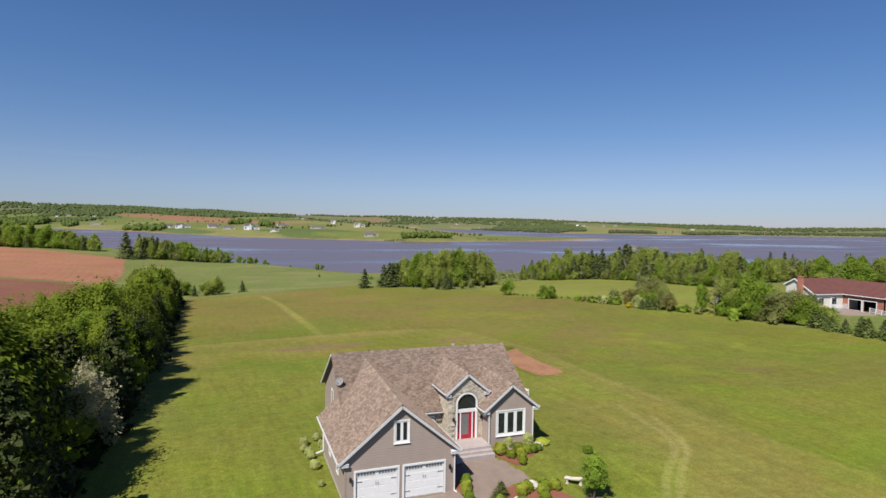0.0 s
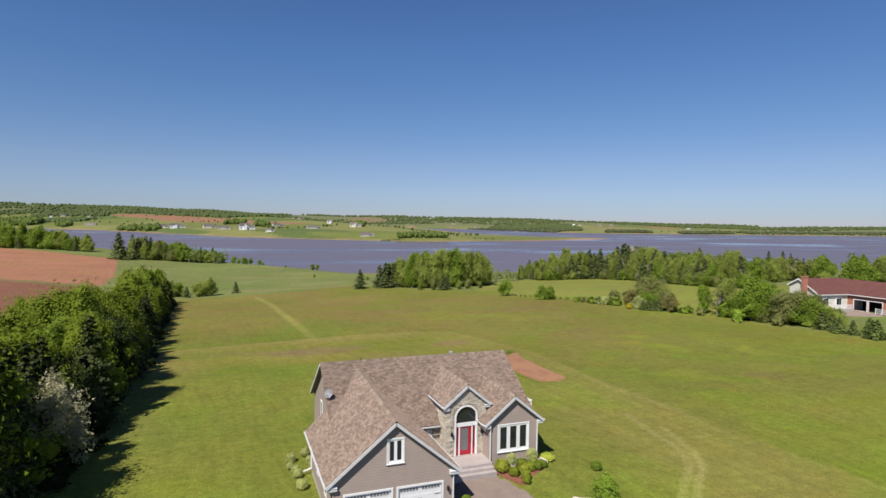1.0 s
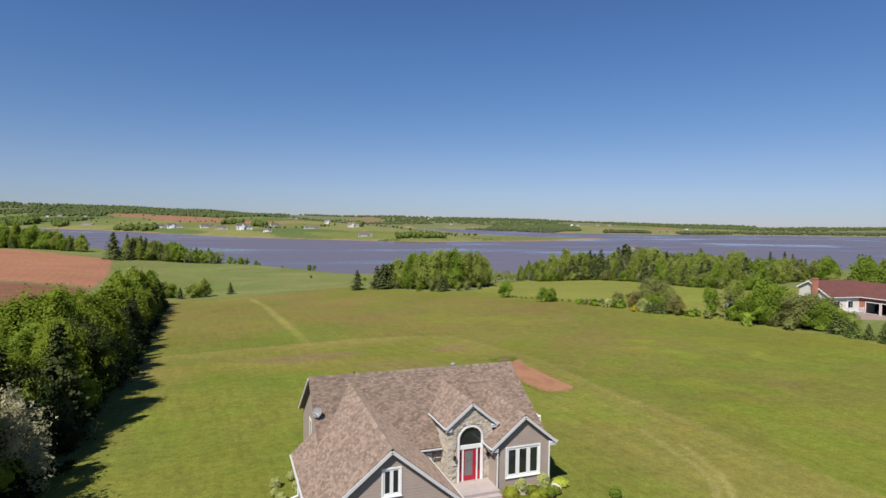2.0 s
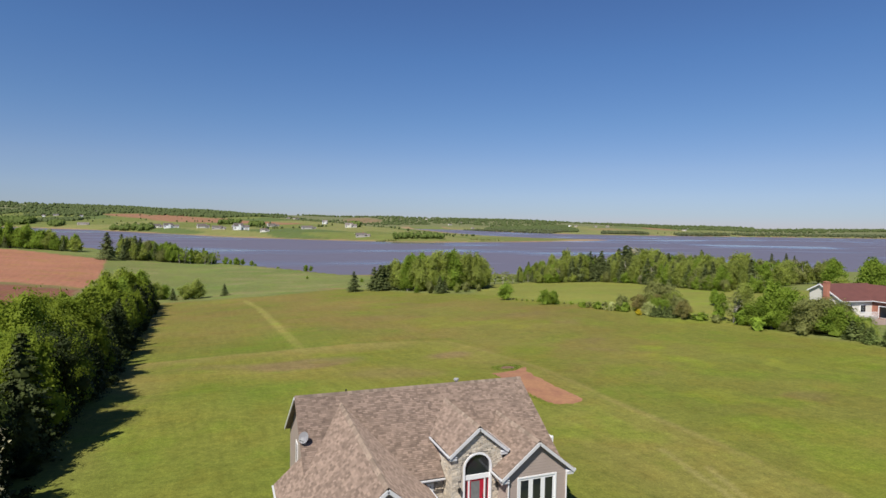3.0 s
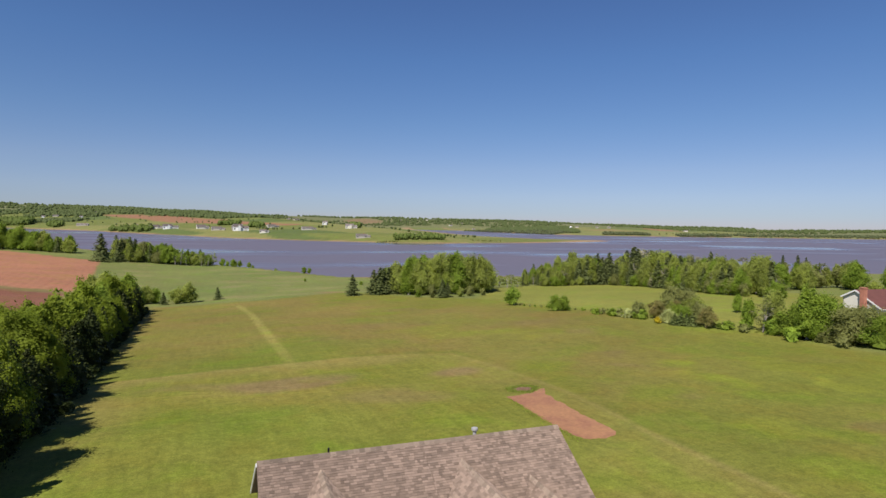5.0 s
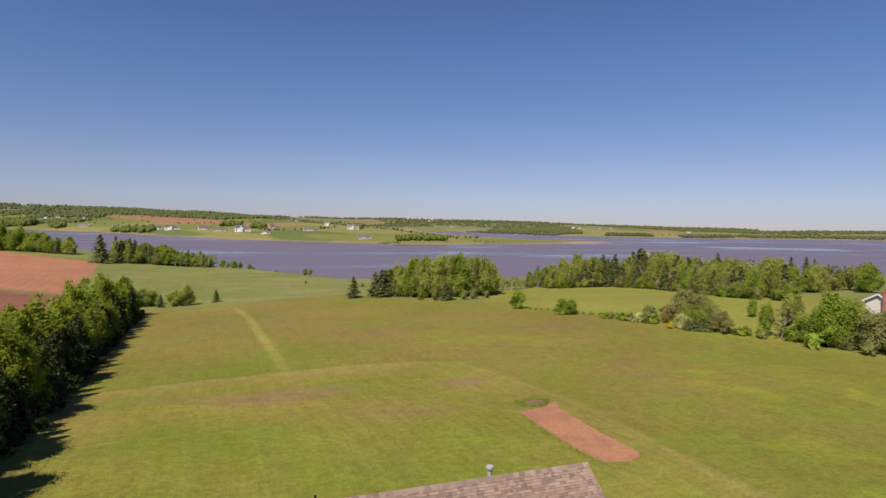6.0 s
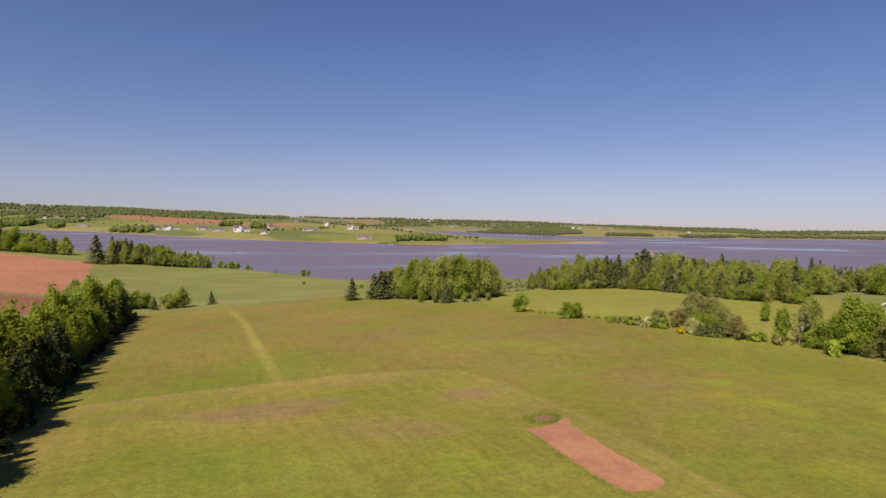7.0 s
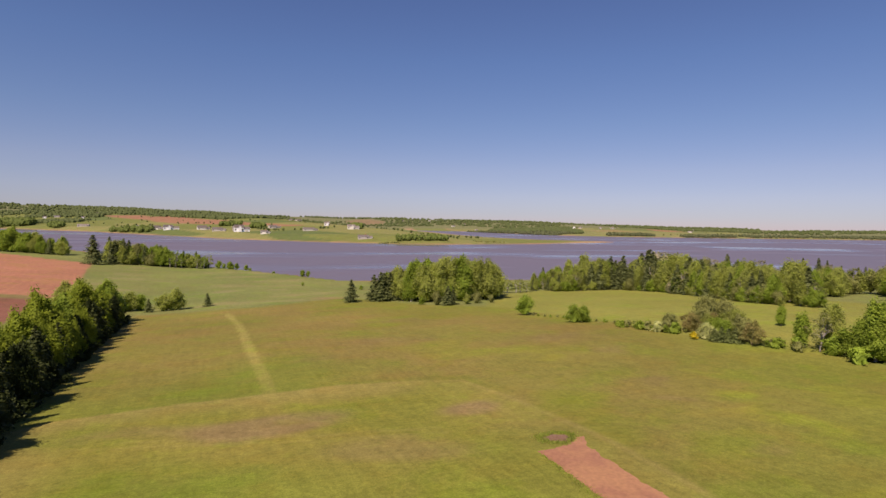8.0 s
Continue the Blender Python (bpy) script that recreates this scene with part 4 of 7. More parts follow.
def garage_door(x0, x1):
    """A panelled overhead door with a top row of lights, strap hinges and handles, in a white casing."""
    z0, z1 = 0.05, 2.16
    d = part("garage_door", boxes((x0, x1, 0.07, 0.12, z0, z1)), WHITE, house, "white panelled garage door")
    part("casing", boxes((x0 - 0.12, x0, -0.04, 0.02, 0.0, z1 + 0.13), (x1, x1 + 0.12, -0.04, 0.02, 0.0, z1 + 0.13), (x0, x1, -0.04, 0.02, z1 + 0.005, z1 + 0.13)), WHITE, d)
    h = (z1 - z0) / 4
    for r in range(3):
        for c in range(2):
            a = x0 + 0.06 + c * (x1 - x0) / 2
            part("panel", boxes((a, a + (x1 - x0) / 2 - 0.12, 0.062, 0.072, z0 + r * h + 0.035, z0 + (r + 1) * h - 0.035), bevel=0.012), WHITE, d)
    for c in range(2):
        a = x0 + 0.10 + c * (x1 - x0) / 2
        w = (x1 - x0) / 2 - 0.20
        part("sash", boxes((a - 0.03, a + w + 0.03, 0.058, 0.072, z0 + 3 * h + 0.20, z1 - 0.06)), WHITE, d)
        for i in range(6):
            part("pane", boxes((a + i * w / 6 + 0.022, a + (i + 1) * w / 6 - 0.022, 0.050, 0.060, z0 + 3 * h + 0.25, z1 - 0.11)), GREY_GLASS, d)
    for s, x in ((1, x0 + 0.05), (-1, x1 - 0.05)):
        for z in (0.45, 1.50):
            bm = bmesh.new()
            beam(bm, (x, 0.045, z), (x + s * 0.34, 0.045, z), 0.012, 0.026)
            beam(bm, (x + s * 0.29, 0.045, z), (x + s * 0.36, 0.045, z), 0.014, 0.042)
            part("strap_hinge", bm, DARK_METAL, d)
    for s in (-0.07, 0.07):
        bm = bmesh.new()
        xm = (x0 + x1) / 2 + s
        tube(bm, [(xm, 0.05, 1.24), (xm, 0.0, 1.26), (xm, 0.0, 1.40), (xm, 0.05, 1.42)], [0.012] * 4, 6)
        part("pull_handle", bm, DARK_METAL, d)


for a, b in DOORS:
    garage_door(a, b)


def wall_lantern(x, y, z):
    lamp = part("wall_lantern", boxes((x - 0.05, x + 0.05, y - 0.03, y, z - 0.12, z + 0.14), bevel=0.008), DARK_METAL, house, "dark metal wall lantern")
    bm = bmesh.new()
    tube(bm, [(x, y - 0.14, z - 0.14), (x, y - 0.14, z - 0.10), (x, y - 0.14, z + 0.10), (x, y - 0.14, z + 0.16), (x, y - 0.14, z + 0.22)], [0.03, 0.06, 0.08, 0.09, 0.015], 6)
    part("lantern_body", bm, DARK_METAL, lamp)
    bm = bmesh.new()
    tube(bm, [(x, y, z + 0.1), (x, y - 0.07, z + 0.2), (x, y - 0.14, z + 0.2)], [0.012] * 3, 6)
    part("bracket", bm, DARK_METAL, lamp)


for x, y, z in ((-3.32, 0, 1.75), (3.35, 0, 1.75), (5.55, 5.12, 3.0), (7.85, 5.12, 3.0)):
    wall_lantern(x, y, z)

# the entrance: arch light over a red door with sidelights
DX, DY, DZ = 6.68, 5.22, 1.38
door = part("front_door", boxes((DX - 0.44, DX + 0.44, DY, DY + 0.05, DZ + 0.02, DZ + 0.34), (DX - 0.44, DX + 0.44, DY, DY + 0.05, DZ + 1.96, DZ + 2.08),
                                (DX - 0.44, DX - 0.36, DY, DY + 0.05, DZ + 0.34, DZ + 1.96), (DX + 0.20, DX + 0.44, DY, DY + 0.05, DZ + 0.34, DZ + 1.96)), RED_PAINT, house, "red front door with a tall glass light")
part("pane", boxes((DX - 0.36, DX + 0.20, DY + 0.015, DY + 0.035, DZ + 0.34, DZ + 1.96)), GREY_GLASS, door)
bm = tube(bmesh.new(), [(DX + 0.37, DY - 0.05, DZ + 1.0), (DX + 0.37, DY - 0.05, DZ + 1.2)], [0.015, 0.015], 6)
part("door_handle", bm, DARK_METAL, door)
for s in (-1, 1):
    c = DX + s * 0.635
    sl = part("sidelight", boxes((c - 0.10, c + 0.10, DY + 0.01, DY + 0.05, DZ + 0.02, DZ + 0.55), (c - 0.10, c - 0.05, DY + 0.01, DY + 0.05, DZ + 0.55, DZ + 2.04),
                                 (c + 0.05, c + 0.10, DY + 0.01, DY + 0.05, DZ + 0.55, DZ + 2.04), (c - 0.05, c + 0.05, DY + 0.01, DY + 0.05, DZ + 2.0, DZ + 2.04)), RED_PAINT, house)
    part("pane", boxes((c - 0.05, c + 0.05, DY + 0.03, DY + 0.035, DZ + 0.55, DZ + 2.0)), SIDE_GLASS, sl)
part("door_frame", boxes((DX - 0.80, DX - 0.735, DY - 0.03, DY + 0.06, DZ, DZ + 2.12), (DX + 0.735, DX + 0.80, DY - 0.03, DY + 0.06, DZ, DZ + 2.12),
                         (DX - 0.535, DX - 0.44, DY - 0.03, DY + 0.06, DZ, DZ + 2.08), (DX + 0.44, DX + 0.535, DY - 0.03, DY + 0.06, DZ, DZ + 2.08),
                         (DX - 0.80, DX + 0.80, DY - 0.05, DY + 0.06, DZ + 2.08, DZ + 2.34)), WHITE, house)
bm = bmesh.new()
outer = [(DX + 0.88 * math.cos(t), 4.12 + 0.88 * math.sin(t)) for t in np.linspace(0, math.pi, 25)]
inner = [(DX + 0.77 * math.cos(t), 4.12 + 0.77 * math.sin(t)) for t in np.linspace(0, math.pi, 25)]
for o, i in ((outer, inner),):
    for k in range(24):
        ring = [(o[k], 0.0), (o[k + 1], 0.0), (i[k + 1], 0.0), (i[k], 0.0)]
        f = [bm.verts.new((u, 5.10, z)) for (u, z), _ in ring] + [bm.verts.new((u, 5.34, z)) for (u, z), _ in ring]
        for q in ((0, 1, 2, 3), (7, 6, 5, 4), (0, 4, 5, 1), (2, 6, 7, 3)):
            bm.faces.new([f[n] for n in q])
box(bm, DX - 0.88, DX - 0.77, 5.10, 5.34, DZ, 4.12)
box(bm, DX + 0.77, DX + 0.88, 5.10, 5.34, DZ, 4.12)
part("arch_casing", bm, WHITE, house)
part("arch_pane", slab([(DX - 0.77, DZ + 2.34), (DX + 0.77, DZ + 2.34)] + inner, [], "y", DY + 0.02, 0.02), GLASS_DARK, house, "dark arched glass light")
# near-black sheet: the dimness of the rooms is put into its colour
part("house_interior", boxes((5.4, 8.0, 6.9, 7.0, 0.4, 4.2)), DARK_INSIDE, house)

# porch and steps
porch = part("porch", boxes((5.0, 7.97, 3.4, 5.16, 0.2, DZ - 0.02), bevel=0.012), PORCH, house, "pinkish-grey concrete porch")
for i in range(2):
    part("step", boxes((5.0 - 0.06 * i, 7.97 + 0.06 * i, 3.4 - 0.34 * (i + 1), 3.4 - 0.34 * i - 0.003, 0.2, DZ - 0.02 - 0.185 * (i + 1)), bevel=0.012), PORCH, porch)

# stone veneer: courses of ledge stones round the opening
stone_meshes = {}


def stone(kind, depth):
    key = (kind, depth)
    if key not in stone_meshes:
        rng = np.random.RandomState(100 + kind)
        bm = boxes((0, 1, -depth, 0.02, 0, 1))
        for v in bm.verts:
            if v.co.y < 0:
                v.co.x = min(max(v.co.x + rng.uniform(-0.04, 0.04), 0.0), 1.0)
                v.co.z += rng.uniform(-0.06, 0.06)
                v.co.y *= rng.uniform(0.6, 1.3)
        bmesh.ops.recalc_face_normals(bm, faces=bm.faces)
        me = bpy.data.meshes.new("stone")
        bm.to_mesh(me)
        bm.free()
        me.materials.append(STONE)
        stone_meshes[key] = me
    return stone_meshes[key]


def veneer(x0, x1, z0, top, y, blocked, seed, course=0.17, parent=None, turned=Matrix()):
    rng = np.random.RandomState(seed)
    z = z0
    while z < max(top(x0 + i * (x1 - x0) / 20) for i in range(21)):
        h = course * rng.choice([0.7, 1.0, 1.25])
        x = x0
        while x < x1 - 0.02:
            w = min(rng.uniform(0.22, 0.62), x1 - x)
            c = x + w / 2
            if z + h < min(top(x), top(x + w)) and not blocked(x, x + w, z, z + h):
                ob = part("stone", stone(rng.randint(8), 0.05), None, parent or house)
                ob.matrix_local = turned @ Matrix.LocRotScale((x + 0.006, y, z + 0.006), None, (w - 0.012, 1, h - 0.012))
            elif not blocked(c - 0.06, c + 0.06, z + 0.03, z + h - 0.03) and z + h < top(c) + 0.1:
                for a in (x, c):
                    if not blocked(a, a + w / 2, z, z + h) and z + h * 0.6 < min(top(a), top(a + w / 2)):
                        ob = part("stone", stone(rng.randint(8), 0.05), None, parent or house)
                        ob.matrix_local = turned @ Matrix.LocRotScale((a + 0.006, y, z + 0.006), None, (w / 2 - 0.012, 1, h - 0.012))
            x += w
        z += h


def in_arch(a, b, z0, z1):
    if b < DX - 0.89 or a > DX + 0.89:
        return False
    if z0 < 4.12:
        return True
    n = min(max(DX, a), b)
    return math.hypot(n - DX, z0 - 4.12) < 0.89


veneer(5.12, 8.24, 0.5, pz, 5.16, in_arch, 5)
veneer(3.70, 5.1, 0.5, lambda x: 3.3, 6.35, lambda a, b, z0, z1: b > 3.73 and a < 4.52 and z1 > 1.86 and z0 < 3.07, 6)
veneer(0.0, 1.17, 0.5, lambda x: 4.95, 0.0, lambda a, b, z0, z1: False, 7, turned=pose(5.12, 6.35, 0, 0, 0, -90))


def downspout(x, y, z0, z1):
    bm = boxes((x - 0.03, x + 0.03, y - 0.03, y + 0.03, z0, z1))
    beam(bm, (x, y, z0 + 0.03), (x + 0.1, y - 0.4, z0 - 0.05), 0.07, 0.05)
    part("downspout", bm, WHITE, house, "white downspout")


downspout(8.02, 3.90, 0.6, 3.85)
downspout(11.74, 3.90, 0.6, 3.85)
downspout(3.70, -0.06, 0.1, 2.85)
bm = boxes((-3.75, -3.67, 8.75, 8.83, 0.3, 2.9))
beam(bm, (-3.71, 8.79, 0.34), (-4.9, 8.5, 0.12), 0.10, 0.08)
part("downspout", bm, WHITE, house, "white downspout with a long outlet")
for x, y, z0, z1 in ((-3.65, 0, -0.1, 2.8), (3.65, 0, -0.1, 2.8), (7.98, 3.98, 0.5, 3.7), (11.78, 3.98, 0.5, 3.7)):
    part("corner_board", boxes((x - 0.05, x + 0.05, y - 0.025, y + 0.05, z0, z1)), SIDING, house)

# on the roof: vent pipes and the satellite dish
bm = bmesh.new()
tube(bm, [(8.4, 12.75, 6.2), (8.4, 12.75, 6.98)], [0.10, 0.10], 12)
tube(bm, [(8.4, 12.75, 6.99), (8.4, 12.75, 7.04), (8.4, 12.75, 7.12), (8.4, 12.75, 7.14)], [0.17, 0.18, 0.17, 0.05], 12)
part("vent_pipe", bm, GALV, house, "galvanised roof vent with a cap")
part("vent_pipe", tube(bmesh.new(), [(0.57, 12.2, 6.5), (0.57, 12.2, 7.19)], [0.05, 0.05], 8), DARK_METAL, house, "thin black vent pipe")
dish = part("satellite_dish", tube(bmesh.new(), [(-2.50, 8.9, 5.35), (-2.42, 8.8, 5.50), (-2.45, 8.68, 5.60)], [0.022] * 3, 8), GALV, house, "grey satellite dish on a bent arm")
bm = bmesh.new()
prof = [(0.02, 0.0), (0.13, 0.02), (0.22, 0.05), (0.30, 0.09)]
rings = [[bm.verts.new((r * math.cos(2 * math.pi * k / 20), r * 1.1 * math.sin(2 * math.pi * k / 20), d)) for k in range(20)] for r, d in prof]
for a, b in zip(rings, rings[1:]):
    for k in range(20):
        bm.faces.new((a[k], a[(k + 1) % 20], b[(k + 1) % 20], b[k]))
bm.faces.new(rings[0])
bmesh.ops.solidify(bm, geom=bm.faces[:], thickness=0.02)
part("reflector", bm, DISH_GREY, dish).matrix_local = look((-2.50, 8.60, 5.66), (-2.05, 9.23, 5.24))
part("feed_arm", beam(bmesh.new(), (-2.48, 8.62, 5.42), (-2.80, 8.2, 5.70), 0.03, 0.03), DARK_METAL, dish)
# the rear deck's corner, past the gable
deck = part("deck", boxes((12.37, 15.2, 10.8, 15.4, 1.5, 1.65)), GREY_WALL, house, "raised grey rear deck")
for x, y in ((15.1, 10.9), (15.1, 13.1), (15.1, 15.3), (13.7, 10.9), (13.7, 15.3)):
    part("deck_post", boxes((x - 0.05, x + 0.05, y - 0.05, y + 0.05, -1.2, 2.95)), WHITE, deck)
part("deck_rail", boxes((15.04, 15.16, 10.84, 15.36, 2.8, 2.87), (12.4, 15.04, 10.84, 10.96, 2.8, 2.87)), WHITE, deck)
for i in range(18):
    part("baluster", boxes((12.55 + i * 0.14, 12.59 + i * 0.14, 10.88, 10.92, 1.65, 2.8)), WHITE, deck)

# ---- trees and shrubs ----
def cards(points, normals, size, rng, squash=0.75):
    """Leaf clusters: one three-cornered leaf spray at each point, facing about along its normal."""
    n = len(points)
    t = rng.normal(size=(n, 3))
    t -= (t * normals).sum(1)[:, None] * normals
    t /= np.linalg.norm(t, axis=1)[:, None] + 1e-9
    b = np.cross(normals, t)
    s = (size * rng.uniform(0.6, 1.35, n))[:, None]
    v = np.stack([points - t * s, points + t * s * 0.55 - b * s * squash, points + t * s * 0.8 + b * s * squash], 1).reshape(-1, 3)
    return v, np.arange(3 * n).reshape(-1, 3)


BALL = bmesh.new()
bmesh.ops.create_icosphere(BALL, subdivisions=1, radius=1.0)
BALL_V = np.array([v.co[:] for v in BALL.verts])
BALL_F = np.array([[v.index for v in f.verts] for f in BALL.faces])
BALL.free()


def lumps(centres, radii, rng, rough=0.14):
    """The dense inner leaf masses of a crown: a small uneven lump at each centre."""
    n = len(centres)
    k = 1 + rng.uniform(-rough, rough, (n, len(BALL_V)))
    v = centres[:, None, :] + BALL_V[None] * (k * radii[:, None])[:, :, None]
    f = BALL_F[None] + (np.arange(n) * len(BALL_V))[:, None, None]
    return v.reshape(-1, 3), f.reshape(-1, 3)


def join(*pairs):
    vs, fs, at = [], [], 0
    for v, f in pairs:
        vs.append(v)
        fs.append(f + at)
        at += len(v)
    return np.concatenate(vs), np.concatenate(fs)


def crown_cards(rng, height, radius, base, count, size, lobes=14, low=0.10, core=0.72, tall_boughs=1.0, bough=(0.10, 0.22), loose=0.42, shell=0.0):
    """An uneven crown of many small boughs set about its outline, leaves on their outer sides."""
    tall = height - base
    n = lobes
    seed_turn = rng.uniform(0, 6)
    u = (np.arange(n) + 0.5) / n
    f = low + (0.95 - low) * u
    wide = radius * np.sin(np.pi * np.minimum(0.98, 0.24 + f * 0.75)) ** 0.65
    lump = 1 + 0.20 * np.sin(np.arange(n) * 0.9 + rng.uniform(0, 6)) + rng.uniform(-0.26, 0.26, n)
    r = wide * lump * np.sqrt(rng.uniform(0.30, 0.72, n))
    a = np.arange(n) * 2.4 + rng.uniform(-0.5, 0.5, n)
    cs = np.stack([r * np.cos(a), r * np.sin(a), base + tall * f * 0.96 + rng.uniform(-0.03, 0.03, n) * height], 1)
    rs = radius * rng.uniform(*bough, n) * (1.0 - 0.15 * f)
    w = rs ** 2 / (rs ** 2).sum()
    pick = rng.choice(n, count, p=w)
    d = rng.normal(size=(count, 3))
    d /= np.linalg.norm(d, axis=1)[:, None]
    d[:, 2] = np.where((d[:, 2] < -0.3) & (rng.uniform(size=count) < 0.7), -d[:, 2], d[:, 2])
    p = cs[pick] + d * (1, 1, tall_boughs) * (rs[pick] * np.where(rng.uniform(size=count) < loose, rng.uniform(0.9, 2.2, count), rng.uniform(0.5, 1.25, count)))[:, None]
    out = p - np.array((0, 0, base + 0.45 * tall))
    out /= np.linalg.norm(out, axis=1)[:, None] + 1e-6
    if shell:
        k = rng.uniform(size=count) < shell
        g = rng.uniform(low + 0.05, 0.97, count)
        turn = rng.uniform(0, 6.28, count)
        swell = 0.96 + 0.20 * np.sin(3 * turn + 7 * g + seed_turn) + 0.14 * np.sin(5 * turn - 11 * g)
        reach = radius * np.sin(np.pi * np.minimum(0.985, 0.24 + g * 0.75)) ** 0.65 * swell * rng.uniform(0.55, 1.0, count)
        p[k] = np.stack([reach * np.cos(turn), reach * np.sin(turn), base + tall * g * 0.98], 1)[k]
        d[k] = np.stack([np.cos(turn), np.sin(turn), 1.6 * (g - 0.45)], 1)[k]
        out = p - np.array((0, 0, base + 0.45 * tall))
        out /= np.linalg.norm(out, axis=1)[:, None] + 1e-6
    nrm = 0.45 * d + 0.45 * out + rng.normal(size=d.shape) * loose + (0, 0, 0.20)
    nrm /= np.linalg.norm(nrm, axis=1)[:, None]
    v, f2 = cards(p, nrm, size, rng)
    if core:
        h = np.linspace(0.16, 0.80, 5)
        inner = radius * np.sin(np.pi * np.minimum(0.98, 0.24 + h * 0.75)) ** 0.65 * 0.56
        mid = np.stack([0 * h, 0 * h, base + tall * h], 1)
        v, f2 = join((v, f2), lumps(cs, rs * core, rng), lumps(mid, inner, rng))
    v[:, 2] = np.maximum(v[:, 2], 0.03)
    return v, f2


def uneven(v, rng, height, much):
    """Swells and hollows a crown, so that its outline is lopsided and its top broken."""
    k = rng.uniform(0, 6.28, 5)
    a, z = np.arctan2(v[:, 1], v[:, 0]), v[:, 2] / height
    r = 1 + much * (0.17 * np.sin(2 * a + k[0] + 3 * z) + 0.16 * np.sin(3 * a + k[1] - 6 * z) + 0.08 * np.sin(9 * z + k[2] + a))
    up = 1 + much * (0.06 * np.sin(a + k[3]) + 0.04 * np.sin(2 * a + k[4])) * np.clip(z, 0, 1) * np.minimum(1, np.hypot(v[:, 0], v[:, 1]) / (0.1 * height))
    return np.stack([v[:, 0] * r, v[:, 1] * r, v[:, 2] * up], 1)


def broad_tree_meshes(seed, height, radius, base, count, size, stems=1, lobes=14, core=0.62, tall_boughs=1.0, bough=(0.10, 0.22), loose=0.42, shell=0.0, lopsided=1.0):
    rng = np.random.RandomState(seed)
    v, f = crown_cards(rng, height, radius, base, count, size, lobes, core=core, tall_boughs=tall_boughs, bough=bough, loose=loose, shell=shell)
    crown = mesh_from("crown", uneven(v, rng, height, lopsided), f)
    bm = bmesh.new()
    for s in range(stems):
        lean = rng.uniform(-0.12, 0.12, 2) * height * (1 if stems > 1 else 0.4)
        r = 0.020 * height / math.sqrt(stems)
        pts = [(0.1 * s, 0.08 * s, -0.4), (lean[0] * 0.3, lean[1] * 0.3, height * 0.25), (lean[0] * 0.7, lean[1] * 0.7, height * 0.55), (lean[0], lean[1], height * 0.85)]
        tube(bm, pts, [r * 1.3, r, r * 0.6, r * 0.2], 7)
        for k in range(5):
            a, z = rng.uniform(0, 6.28), height * rng.uniform(0.25, 0.6)
            e = (lean[0] * z / height + radius * 0.7 * math.cos(a), lean[1] * z / height + radius * 0.7 * math.sin(a), z + height * rng.uniform(0.12, 0.25))
            m = tuple((np.array((lean[0] * z / height, lean[1] * z / height, z)) + np.array(e)) / 2 + (0, 0, 0.03 * height))
            tube(bm, [(lean[0] * z / height, lean[1] * z / height, z), m, e], [r * 0.45, r * 0.3, r * 0.1], 5)
    trunk = bpy.data.meshes.new("trunk")
    bm.to_mesh(trunk)
    bm.free()
    return trunk, crown


def spruce_meshes(seed, height, radius, whorls, per, sprays, size, ragged_top=1.0, base=0.05, core=0.62):
    """A conifer: whorls of drooping boughs, each set with sprays of needles."""
    rng = np.random.RandomState(seed)
    P, N = [], []
    for w in range(whorls):
        f = (w + 0.5) / whorls
        z = height * (base + (1 - base) * f)
        r = radius * (1 - f) ** 0.85 * rng.uniform(0.8, 1.15) + 0.12
        for k in range(max(3, int(per * (1 - 0.5 * f)))):
            a = rng.uniform(0, 2 * math.pi)
            rr = r * rng.uniform(0.65, 1.2) * ragged_top
            for s in range(sprays):
                q = (s + rng.uniform(0.3, 1.0)) / sprays
                b = a + rng.normal() * 0.10
                P.append((rr * q * math.cos(b), rr * q * math.sin(b), max(0.08, z - 0.32 * rr * q ** 1.3 + 0.14 * rr * q ** 3 + rng.normal() * 0.05)))
                N.append((0.5 * math.cos(a) + rng.normal() * 0.55, 0.5 * math.sin(a) + rng.normal() * 0.55, 0.8))
    P, N = np.array(P), np.array(N)
    N /= np.linalg.norm(N, axis=1)[:, None]
    v, f = cards(P, N, size, rng, 0.6)
    z = np.linspace(base + 0.10, 0.88, 9)
    around = rng.uniform(0, 6.28, 9)
    wide = radius * (1 - z) ** 0.9 * core
    middle = np.stack([0.25 * wide * np.cos(around), 0.25 * wide * np.sin(around), z * height], 1)
    if core:
        v, f = join((v, f), lumps(middle, wide, rng, 0.25))
    crown = mesh_from("crown", v, f)
    bm = tube(bmesh.new(), [(0, 0, -0.4), (0, 0, height * 0.5), (0.02, 0, height * 0.98)], [0.018 * height, 0.010 * height, 0.01], 7)
    trunk = bpy.data.meshes.new("trunk")
    bm.to_mesh(trunk)
    bm.free()
    return trunk, crown


def shrub_meshes(seed, height, radius, count, size, lobes=8):
    rng = np.random.RandomState(seed)
    v, f = crown_cards(rng, height, radius, 0.0, count, size, lobes, low=0.15)
    v = uneven(v, rng, height, 1.2)
    bm = bmesh.new()
    for k in range(4):
        a = k * 1.7 + seed
        tube(bm, [(0, 0, -0.15), (0.4 * radius * math.cos(a), 0.4 * radius * math.sin(a), height * 0.6)], [0.03 * height, 0.01 * height], 5)
    stems = bpy.data.meshes.new("stems")
    bm.to_mesh(stems)
    bm.free()
    return stems, mesh_from("foliage", v, f)


